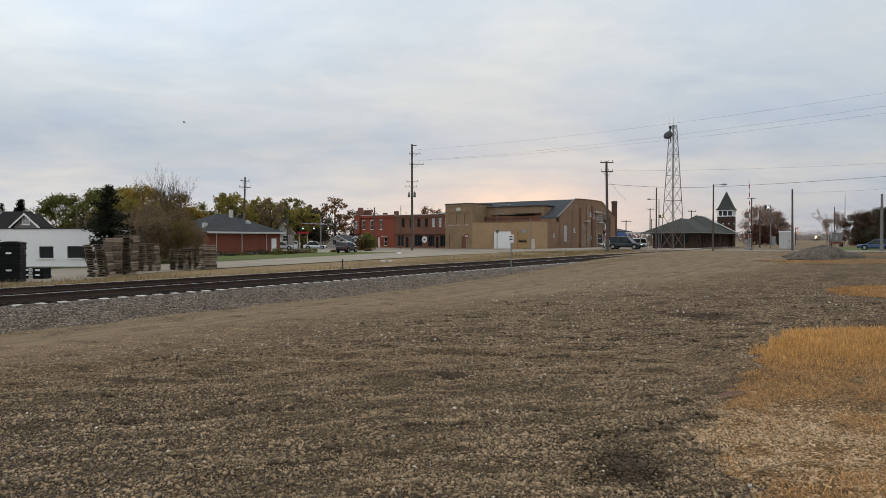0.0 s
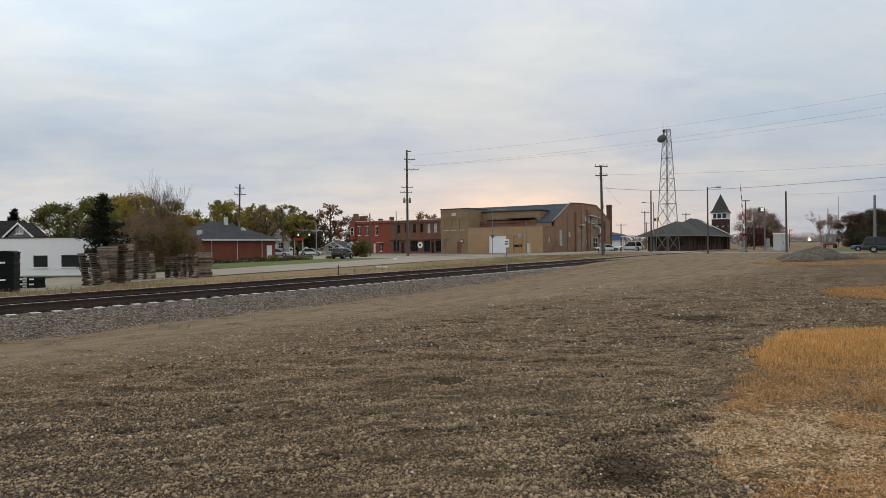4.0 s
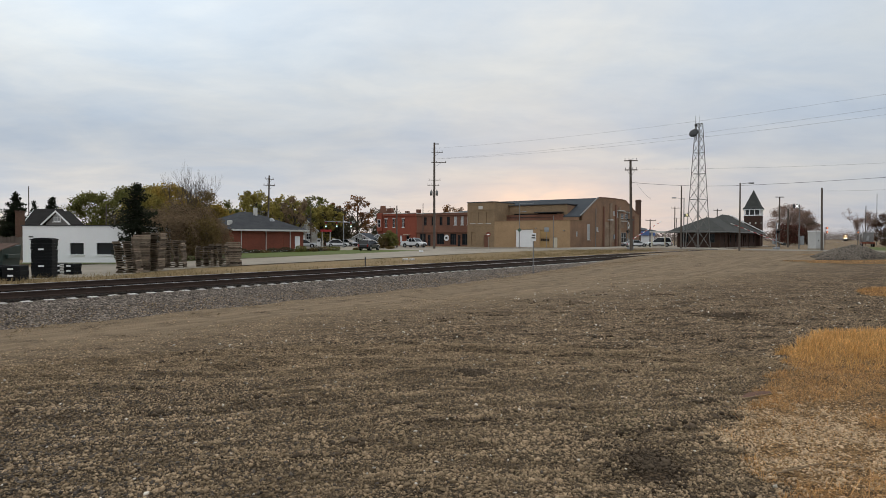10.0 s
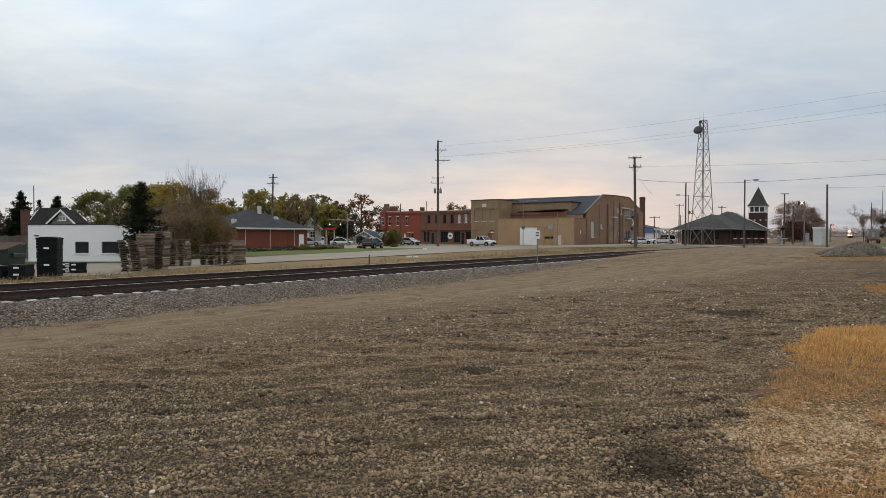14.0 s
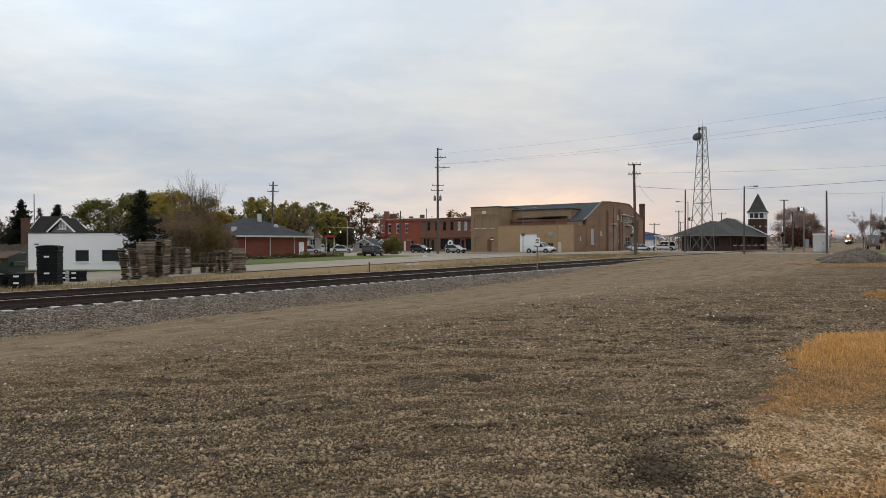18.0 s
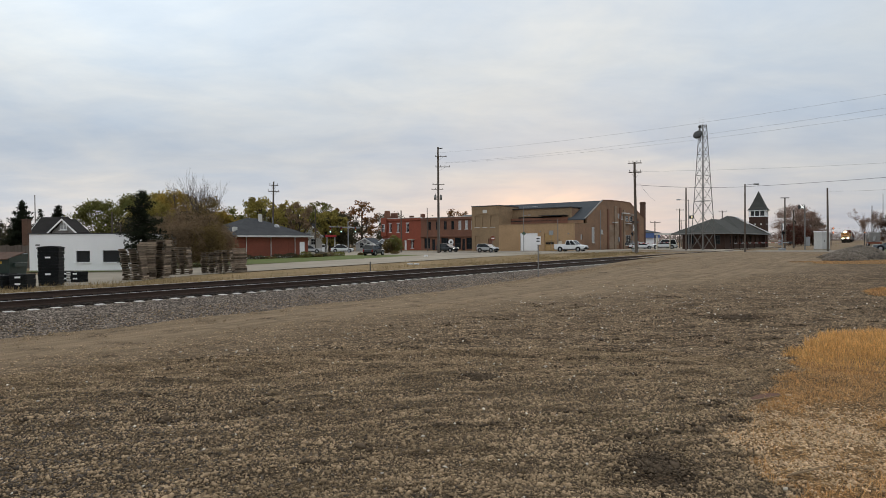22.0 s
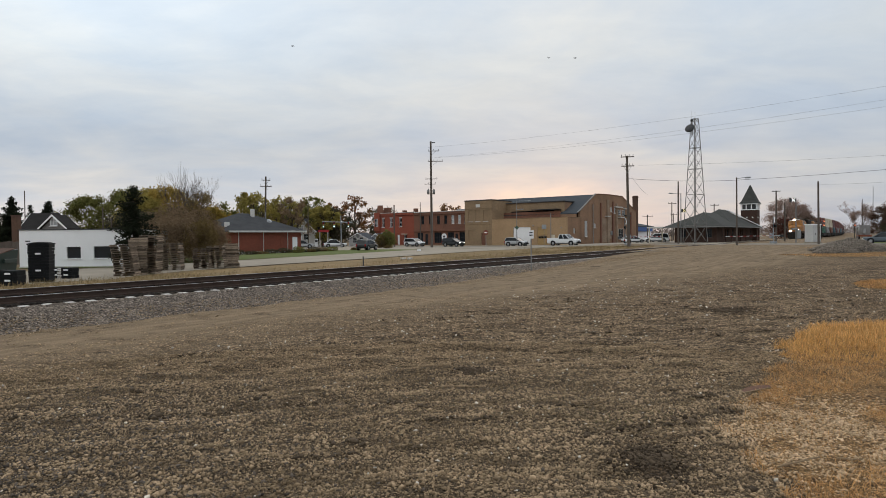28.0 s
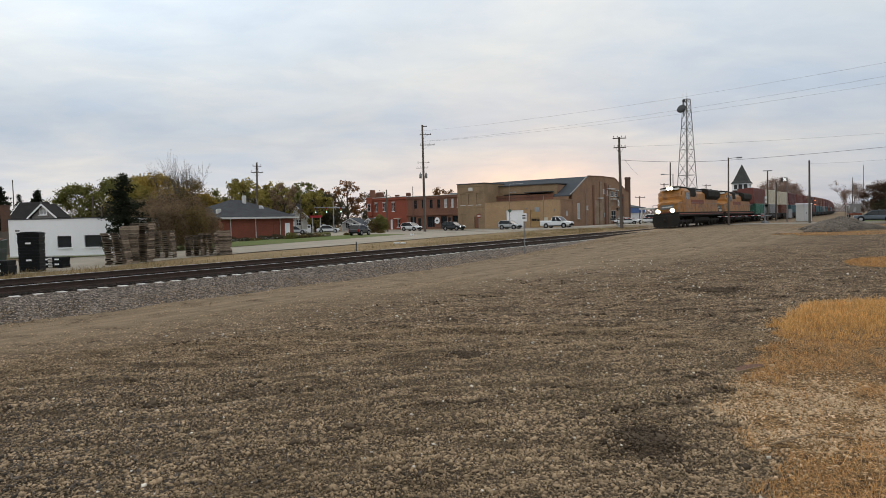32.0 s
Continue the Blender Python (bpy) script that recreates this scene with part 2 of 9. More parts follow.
GRAVEL = noise_mat("gravel_lot", (0.345, 0.238, 0.143), (0.475, 0.337, 0.209), 0.8, 0.95, (0.15, 0.098, 0.058), 3.0, 0.8, space="World", spots=0.85, dist=0.03, cells=25, contrast=0.7, crack=0.36)
clumps(GRAVEL)
# soil darkened to stand in for shade in the crevices between near stones
SHADED_SOIL = noise_mat("soil_with_crevice_shade", (0.17, 0.123, 0.079), (0.22, 0.158, 0.102), 1.0, 0.95, (0.085, 0.062, 0.042), 30, 0.6, space="World", spots=0.6, cells=40, contrast=0.4)
BALLAST = noise_mat("grey_ballast", (0.215, 0.172, 0.138), (0.275, 0.225, 0.183), 0.8, 0.95, (0.095, 0.083, 0.074), 4, 0.9, space="World", spots=0.5, dist=0.05, cells=13, contrast=0.6)
DRYGRASS = noise_mat("dry_grass_ground", (0.27, 0.185, 0.095), (0.20, 0.145, 0.075), 0.3, 0.95, (0.13, 0.09, 0.04), 5, 0.5, space="World", spots=0.7)
LAWN = noise_mat("lawn", (0.085, 0.122, 0.030), (0.135, 0.14, 0.048), 0.3, 0.95, (0.05, 0.07, 0.02), 3, 0.4, space="World", spots=0.5)
CONCRETE = noise_mat("worn_concrete", (0.328, 0.287, 0.230), (0.269, 0.234, 0.187), 0.25, 0.9, (0.23, 0.205, 0.175), 3, 0.15, space="World", spots=0.4)
ASPHALT = noise_mat("old_asphalt", (0.230, 0.204, 0.170), (0.272, 0.242, 0.204), 0.3, 0.95, (0.16, 0.14, 0.12), 5, 0.2, space="World", spots=0.4)
TIE = noise_mat("concrete_tie", (0.66, 0.63, 0.60), (0.54, 0.51, 0.48), 4, 0.9, (0.30, 0.27, 0.24), 30, 0.2, rand=0.15, spots=0.3)
RAILSIDE = noise_mat("rusty_rail", (0.05, 0.032, 0.024), (0.07, 0.042, 0.03), 2, 0.75, (0.03, 0.02, 0.016), 20, 0.2, metal=0.3)
RAILTOP = noise_mat("polished_rail_head", (0.52, 0.51, 0.50), (0.42, 0.41, 0.40), 3, 0.32, (0.3, 0.28, 0.26), 30, 0.05, metal=1.0, spots=0.25)
WHITE = noise_mat("white_paint", (0.86, 0.86, 0.87), (0.82, 0.82, 0.83), 0.6, 0.6, (0.70, 0.69, 0.68), 8, 0.08, spots=0.2)
CREAM = noise_mat("cream_paint", (0.66, 0.60, 0.48), (0.58, 0.53, 0.43), 0.8, 0.7, (0.45, 0.41, 0.34), 8, 0.1, spots=0.3)
TRIM = noise_mat("pale_trim", (0.62, 0.60, 0.57), (0.54, 0.52, 0.49), 1.0, 0.7, (0.42, 0.40, 0.38), 8, 0.1, spots=0.3)
BROWNBRICK = brick_mat("tan_brick", (0.33, 0.235, 0.145), (0.265, 0.19, 0.12), (0.95, 0.94, 0.92), (0.16, 0.12, 0.085))
TANBLOCK = brick_mat("painted_block", (0.44, 0.30, 0.176), (0.38, 0.257, 0.15), (0.985, 0.985, 0.985), (0.20, 0.14, 0.09), 1.0)
DARKBRICK = brick_mat("dark_red_brick", (0.225, 0.11, 0.075), (0.175, 0.092, 0.066), (1.1, 1.1, 1.1), (0.08, 0.05, 0.04))
SOOTBRICK = brick_mat("soot_stained_brick", (0.135, 0.080, 0.058), (0.105, 0.066, 0.05), (1.1, 1.1, 1.1), (0.05, 0.036, 0.03))
REDBRICK = brick_mat("red_brick", (0.30, 0.086, 0.056), (0.25, 0.076, 0.05), (1.15, 1.2, 1.2), (0.2, 0.06, 0.04))
DULLBRICK = brick_mat("dull_red_brick", (0.24, 0.076, 0.050), (0.19, 0.066, 0.045), (1.1, 1.15, 1.15), (0.13, 0.05, 0.035))
ORANGEBRICK = brick_mat("orange_brick", (0.315, 0.192, 0.122), (0.235, 0.15, 0.10), (1.05, 1.05, 1.05), (0.12, 0.085, 0.065))
WOODDOOR = noise_mat("varnished_wood_door", (0.42, 0.275, 0.115), (0.36, 0.23, 0.095), 1.0, 0.6, (0.25, 0.15, 0.06), 8, 0.1, stretch=(1, 1, 4))
STAINBRICK = brick_mat("stained_grey_brick", (0.34, 0.26, 0.19), (0.24, 0.165, 0.115), (1.05, 1.05, 1.05), (0.17, 0.12, 0.09))
MASTSTEEL = noise_mat("dull_mast_steel", (0.19, 0.18, 0.168), (0.15, 0.143, 0.135), 2, 0.6, (0.09, 0.075, 0.06), 12, 0.1, metal=0.2)
ROOFDARK = noise_mat("charcoal_shingles", (0.045, 0.047, 0.052), (0.06, 0.062, 0.066), 0.8, 0.9, (0.03, 0.03, 0.034), 6, 0.3, stretch=(1, 1, 3))
ROOFBLACK = noise_mat("black_brown_shingles", (0.026, 0.024, 0.023), (0.034, 0.031, 0.030), 0.8, 0.95, (0.018, 0.017, 0.017), 6, 0.3, stretch=(1, 1, 3))
ROOFGREEN = noise_mat("grey_green_shingles", (0.058, 0.059, 0.055), (0.072, 0.072, 0.067), 0.5, 0.9, (0.042, 0.045, 0.041), 5, 0.3, stretch=(1, 1, 3))
ROOFBLUE = noise_mat("blue_grey_roofing", (0.058, 0.067, 0.078), (0.074, 0.081, 0.09), 0.3, 0.9, (0.055, 0.062, 0.072), 3, 0.2)
BLUEPAINT = noise_mat("blue_fascia", (0.03, 0.11, 0.36), (0.035, 0.10, 0.30), 0.8, 0.5, (0.02, 0.07, 0.22), 6, 0.05, spots=0.3)
WOODPOLE = noise_mat("weathered_pole", (0.105, 0.085, 0.072), (0.14, 0.118, 0.10), 1.5, 0.9, (0.06, 0.048, 0.04), 12, 0.4, stretch=(1, 1, 0.12))
GREYPOLE = noise_mat("grey_pole", (0.22, 0.215, 0.21), (0.18, 0.175, 0.17), 2, 0.7, (0.12, 0.115, 0.11), 12, 0.15)
PALLET = noise_mat("old_pallet_wood", (0.185, 0.142, 0.105), (0.31, 0.245, 0.185), 2.5, 0.9, (0.055, 0.042, 0.034), 20, 0.3, stretch=(0.3, 1, 1), rand=0.65, spots=0.6)
GALV = noise_mat("galvanised_steel", (0.33, 0.34, 0.35), (0.27, 0.28, 0.29), 3, 0.5, (0.18, 0.18, 0.18), 25, 0.1, metal=0.5, spots=0.4)
DARKMETAL = noise_mat("dark_metal", (0.035, 0.035, 0.037), (0.05, 0.05, 0.052), 3, 0.55, (0.02, 0.02, 0.02), 25, 0.1, metal=0.2)
BLACKPLASTIC = noise_mat("black_plastic", (0.010, 0.011, 0.012), (0.015, 0.016, 0.017), 2, 0.75, (0.007, 0.007, 0.007), 15, 0.1)
BLACKPLASTIC.node_tree.nodes["Principled BSDF"].inputs["Specular IOR Level"].default_value = 0.15
DARKGREEN = noise_mat("dark_green_paint", (0.012, 0.028, 0.022), (0.018, 0.035, 0.028), 2, 0.5, (0.01, 0.015, 0.012), 12, 0.1)
WINDOWDARK = glass_mat("dark_window_glass", (0.018, 0.021, 0.025))
WINDOWPALE = glass_mat("pale_blind_glass", (0.42, 0.43, 0.44), 0.25)
BARK = noise_mat("bark", (0.06, 0.048, 0.038), (0.085, 0.07, 0.058), 2, 0.95, (0.03, 0.024, 0.02), 14, 0.6, stretch=(1, 1, 0.25))
WIRE = noise_mat("cable", (0.05, 0.05, 0.055), (0.06, 0.06, 0.065), 1, 0.7, (0.03, 0.03, 0.03), 8, 0.0)
LAMPWHITE = glow_mat("headlight", (1.0, 0.84, 0.58), 70.0)


# ------------------------------------------------------------------ mesh helpers
def bm_new():
    return bmesh.new()


def add_box(bm, x0, x1, y0, y1, z0, z1, bevel=0.0, m=None):
    mat4 = Matrix.Translation(((x0 + x1) / 2, (y0 + y1) / 2, (z0 + z1) / 2)) @ Matrix.Diagonal((x1 - x0, y1 - y0, z1 - z0, 1))
    if m is not None:
        mat4 = m @ mat4
    r = bmesh.ops.create_cube(bm, size=1.0, matrix=mat4)
    if bevel:
        es = {e for v in r["verts"] for e in v.link_edges}
        bmesh.ops.bevel(bm, geom=list(es), offset=bevel, segments=1, affect="EDGES", profile=0.5)
    return bm


def add_rod(bm, a, b, r0, r1=None, seg=8, caps=True):
    a, b = Vector(a), Vector(b)
    d = b - a
    m = Matrix.Translation((a + b) / 2) @ d.to_track_quat("Z", "Y").to_matrix().to_4x4()
    bmesh.ops.create_cone(bm, cap_ends=caps, segments=seg, radius1=r0, radius2=r0 if r1 is None else r1, depth=d.length, matrix=m)
    return bm


def add_prism(bm, pts, y0, y1, axis="y"):
    """A polygon of (x, z) pairs pushed through from y0 to y1 (axis x: pairs are (y, z))."""
    def place(p, k):
        return (p[0], k, p[1]) if axis == "y" else ((k, p[0], p[1]) if axis == "x" else (p[0], p[1], k))
    f = [bm.verts.new(place(p, y0)) for p in pts]
    g = [bm.verts.new(place(p, y1)) for p in pts]
    n = len(pts)
    bm.faces.new(f)
    bm.faces.new(g[::-1])
    for i in range(n):
        bm.faces.new((f[i], g[i], g[(i + 1) % n], f[(i + 1) % n]))
    bmesh.ops.recalc_face_normals(bm, faces=bm.faces)
    return bm


def part(name, bm, material, parent=None, label="", smooth=False, m=None):
    """Link a bmesh as one mesh object under a thing or a part."""
    me = bpy.data.meshes.new(name)
    bm.to_mesh(me)
    bm.free()
    me.materials.append(material)
    if smooth:
        for p in me.polygons:
            p.use_smooth = True
    ob = new(name, me)
    if parent is not None:
        ob.parent = parent
    if m is not None:
        ob.matrix_local = m
    if label:
        ob["label"] = label
    return ob


def box_part(name, x0, x1, y0, y1, z0, z1, material, parent=None, label="", bevel=0.0, m=None):
    return part(name, add_box(bm_new(), x0, x1, y0, y1, z0, z1, bevel), material, parent, label, m=m)


def thing(name, label, category, m=None, group="", kind=""):
    ob = new(name)
    ob.empty_display_size = 0.3
    if m is not None:
        ob.matrix_world = m
    return tagged(ob, label, category, group, kind)


def shared(name, ob, m, parent):
    """Another piece on the same mesh."""
    o = new(name, ob.data)
    o.parent = parent
    o.matrix_local = m
    return o


# ------------------------------------------------------------------ plan
# The town lies on the railway's grid: s runs along the track, lat across it, away from the camera.
TURN = 53.08
GX, GY = Vector((math.cos(radians(TURN)), math.sin(radians(TURN)), 0)), Vector((-math.sin(radians(TURN)), math.cos(radians(TURN)), 0))
TRACK = 21.4            # lat of the track's middle line
RAILZ = 0.70            # top of the near rail


def smooth(a, b, v):
    u = min(1.0, max(0.0, (v - a) / (b - a)))
    return u * u * (3 - 2 * u)


def grid(s, lat, z=0.0):
    return Vector((s * GX.x + lat * GY.x, s * GX.y + lat * GY.y, z))


def to_grid(x, y):
    return x * GX.x + y * GX.y, x * GY.x + y * GY.y


def zg_grid(s, lat):
    """Height of the ground."""
    z = 0.74 * smooth(18, 72, s)
    return z * (1 - 0.55 * smooth(30, 62, lat))


def zg(x, y):
    return zg_grid(*to_grid(x, y))


def on_grid(s, lat, z=None, turn=0.0):
    p = grid(s, lat)
    return pose(p.x, p.y, zg_grid(s, lat) if z is None else z, 0, 0, TURN + turn)


def on_ground(x, y, turn=0.0, dz=0.0):
    return pose(x, y, zg(x, y) + dz, 0, 0, turn)


# ------------------------------------------------------------------ ground, track, streets
def mesh_object(name, verts, faces, material, label="", category="", kind="", smooth_faces=False):
    me = bpy.data.meshes.new(name)
    me.from_pydata(verts, [], faces)
    me.materials.append(material)
    if smooth_faces:
        me.polygons.foreach_set("use_smooth", [True] * len(me.polygons))
    return tagged(new(name, me), label, category, "", kind)


def patch_left(y):
    """Left edge of the dry grass beside the lot."""
    return np.interp(y, (4.0, 5.6, 6.8, 7.8, 8.6, 9.4, 12.0, 14.0, 15.6), (2.3, 2.85, 3.25, 3.6, 4.05, 4.9, 6.6, 8.05, 9.7))


def bumpy(x, y):
    r = math.hypot(x, y)
    if r > 60:
        return 0.0
    k = 1 - smooth(25, 60, r)
    u, v = x * 0.95 + y * 0.31, y * 0.95 - x * 0.31
    calm = 1 - 0.75 * smooth(-0.4, 0.4, x - float(patch_left(y))) if y < 16 else 1.0
    calm *= 1 - 0.8 * smooth(10.0, 13.5, x * GY.x + y * GY.y)
    ridges = 0.060 * noise.noise((u * 0.75, v * 1.9, 4.0)) + 0.026 * noise.noise((u * 2.2, v * 4.2, 11.0))
    return k * (0.030 * noise.noise((x * 0.7, y * 0.7, 0)) + calm * ridges + 0.012 * noise.noise((x * 5.0, y * 5.0, 2.0)))


def ground_mix():
    """Grey-brown gravel, worn to pale dust in the wheel tracks that run beside the railway."""
    m = GRAVEL
    nt = m.node_tree
    N, L = nt.nodes.new, nt.links.new
    b = nt.nodes["Principled BSDF"]
    col = b.inputs["Base Color"].links[0].from_socket
    geo = N("ShaderNodeNewGeometry").outputs["Position"]
    dot = N("ShaderNodeVectorMath")
    dot.operation = "DOT_PRODUCT"
    dot.inputs[1].default_value = (GY.x, GY.y, 0)
    L(geo, dot.inputs[0])
    wob = N("ShaderNodeTexNoise")
    wob.inputs["Scale"].default_value, wob.inputs["Detail"].default_value = 0.16, 4
    L(geo, wob.inputs["Vector"])
    add = N("ShaderNodeMath")
    add.operation = "MULTIPLY_ADD"
    add.inputs[1].default_value = 3.2
    L(wob.outputs["Fac"], add.inputs[0])
    L(dot.outputs["Value"], add.inputs[2])
    mr = N("ShaderNodeMapRange")
    mr.inputs[1].default_value, mr.inputs[2].default_value = 0.0, 20.0
    along = N("ShaderNodeVectorMath")
    along.operation = "DOT_PRODUCT"
    along.inputs[1].default_value = (GX.x, GX.y, 0)
    L(geo, along.inputs[0])
    wide = N("ShaderNodeMapRange")
    wide.inputs[1].default_value, wide.inputs[2].default_value = 12.0, 46.0
    wide.inputs[3].default_value, wide.inputs[4].default_value = 0.0, 8.0
    L(along.outputs["Value"], wide.inputs[0])
    both = N("ShaderNodeMath")
    L(add.outputs[0], both.inputs[0])
    L(wide.outputs[0], both.inputs[1])
    L(both.outputs[0], mr.inputs[0])
    rp = N("ShaderNodeValToRGB")
    e = rp.color_ramp.elements
    stops = [(0.0, 0.0), (0.52, 0.0), (0.64, 0.18), (0.76, 0.42), (0.83, 0.95), (0.90, 1.0), (0.94, 0.75), (1.0, 0.9)]
    while len(e) < len(stops):
        e.new(0.5)
    for el, (p, v) in zip(e, stops):
        el.position, el.color = p, (v, v, v, 1)
    L(mr.outputs[0], rp.inputs[0])
    brk = N("ShaderNodeTexNoise")
    brk.inputs["Scale"].default_value, brk.inputs["Detail"].default_value = 1.3, 6
    L(geo, brk.inputs["Vector"])
    r2 = N("ShaderNodeValToRGB")
    r2.color_ramp.elements[0].position, r2.color_ramp.elements[1].position = 0.28, 0.5
    L(brk.outputs["Fac"], r2.inputs[0])
    mul = N("ShaderNodeMath")
    mul.operation = "MULTIPLY"
    L(rp.outputs[0], mul.inputs[0])
    L(r2.outputs[0], mul.inputs[1])
    mx = N("ShaderNodeMix")
    mx.data_type = "RGBA"
    L(mul.outputs[0], mx.inputs[0])
    L(col, mx.inputs[6])
    mx.inputs[7].default_value = (0.248, 0.182, 0.117, 1)
    # streaks that tyres left along the railway
    mp = N("ShaderNodeMapping")
    mp.vector_type = "TEXTURE"
    mp.inputs[2].default_value = (0, 0, radians(TURN))
    mp.inputs[3].default_value = (7.0, 0.32, 1.0)
    L(geo, mp.inputs[0])
    st = N("ShaderNodeTexNoise")
    st.inputs["Scale"].default_value, st.inputs["Detail"].default_value = 1.0, 5
    L(mp.outputs[0], st.inputs["Vector"])
    sr = N("ShaderNodeValToRGB")
    se = sr.color_ramp.elements
    se[0].position, se[0].color = 0.32, (0.70, 0.69, 0.67, 1)
    se[1].position, se[1].color = 0.62, (1.10, 1.09, 1.08, 1)
    L(st.outputs["Fac"], sr.inputs[0])
    m2 = N("ShaderNodeMix")
    m2.data_type, m2.blend_type = "RGBA", "MULTIPLY"
    L(mul.outputs[0], m2.inputs[0])
    L(mx.outputs[2], m2.inputs[6])
    L(sr.outputs[0], m2.inputs[7])
    L(m2.outputs[2], b.inputs["Base Color"])


def build_ground():
    ground_mix()
    az = [radians(a) for a in np.concatenate([np.linspace(-180, -46, 34), np.linspace(-44, 44, 330), np.linspace(46, 178, 33)])]
    rr = np.concatenate([[0.4], np.geomspace(1.5, 4.0, 12), np.geomspace(4.1, 26, 220), np.geomspace(27, 60, 45), np.geomspace(64, 3500, 60)])
    verts = [(0, 0, 0)]
    for r in rr:
        for a in az:
            x, y = r * math.sin(a), r * math.cos(a)
            verts.append((x, y, zg(x, y) + bumpy(x, y)))
    n = len(az)
    faces = [(0, 1 + (j + 1) % n, 1 + j) for j in range(n)]
    for i in range(len(rr) - 1):
        for j in range(n):
            a, b2 = 1 + i * n + j, 1 + i * n + (j + 1) % n
            faces.append((a, b2, b2 + n, a + n))
    ob = mesh_object("ground", verts, faces, GRAVEL, "grey-brown gravel lot with dusty wheel tracks", "ground", "structure", True)
    # near faces take the soil whose dark colour imitates crevice shade
    ob.data.materials.append(SHADED_SOIL)
    index = []
    for f in faces:
        x, y, _ = verts[f[0]]
        index.append(1 if math.hypot(x, y) < 11.0 + 2.4 * noise.noise((x * 0.9, y * 1.6, 6.0)) + 1.6 * noise.noise((x * 4, y * 4, 1.0)) else 0)
    ob.data.polygons.foreach_set("material_index", index)


def bend(s):
    """How far the line swings away from its straight course, beyond the crossing."""
    return 0.07 * (math.sqrt((s - 270) ** 2 + 3600) + (s - 270)) / 2 if s > 90 else 0.0


B90 = 0.07 * (math.sqrt((90 - 270) ** 2 + 3600) + (90 - 270)) / 2


def track_point(s, off=0.0, z=0.0):
    return grid(s, TRACK + max(0.0, bend(s) - B90) + off, z)


def sweep(name, stations, profile, material, parent=None, label="", jitter=0.0, closed=False):
    """A profile of (across, height) pairs carried along the track."""
    verts, faces = [], []
    k = len(profile)
    for s in stations:
        for off, z in profile:
            j = jitter * (noise.noise((s * 1.7, off * 2.1, 7.0))) if jitter else 0.0
            verts.append(tuple(track_point(s, off + j * 2, z + j)))
    for i in range(len(stations) - 1):
        for q in range(k if closed else k - 1):
            a, b2 = i * k + q, i * k + (q + 1) % k
            faces.append((a, b2, b2 + k, a + k))
    me = bpy.data.meshes.new(name)
    me.from_pydata(verts, [], faces)
    me.materials.append(material)
    ob = new(name, me)
    if parent is not None:
        ob.parent = parent
    if label:
        ob["label"] = label
    return ob


TILT = 0.12                       # the far rail lies higher


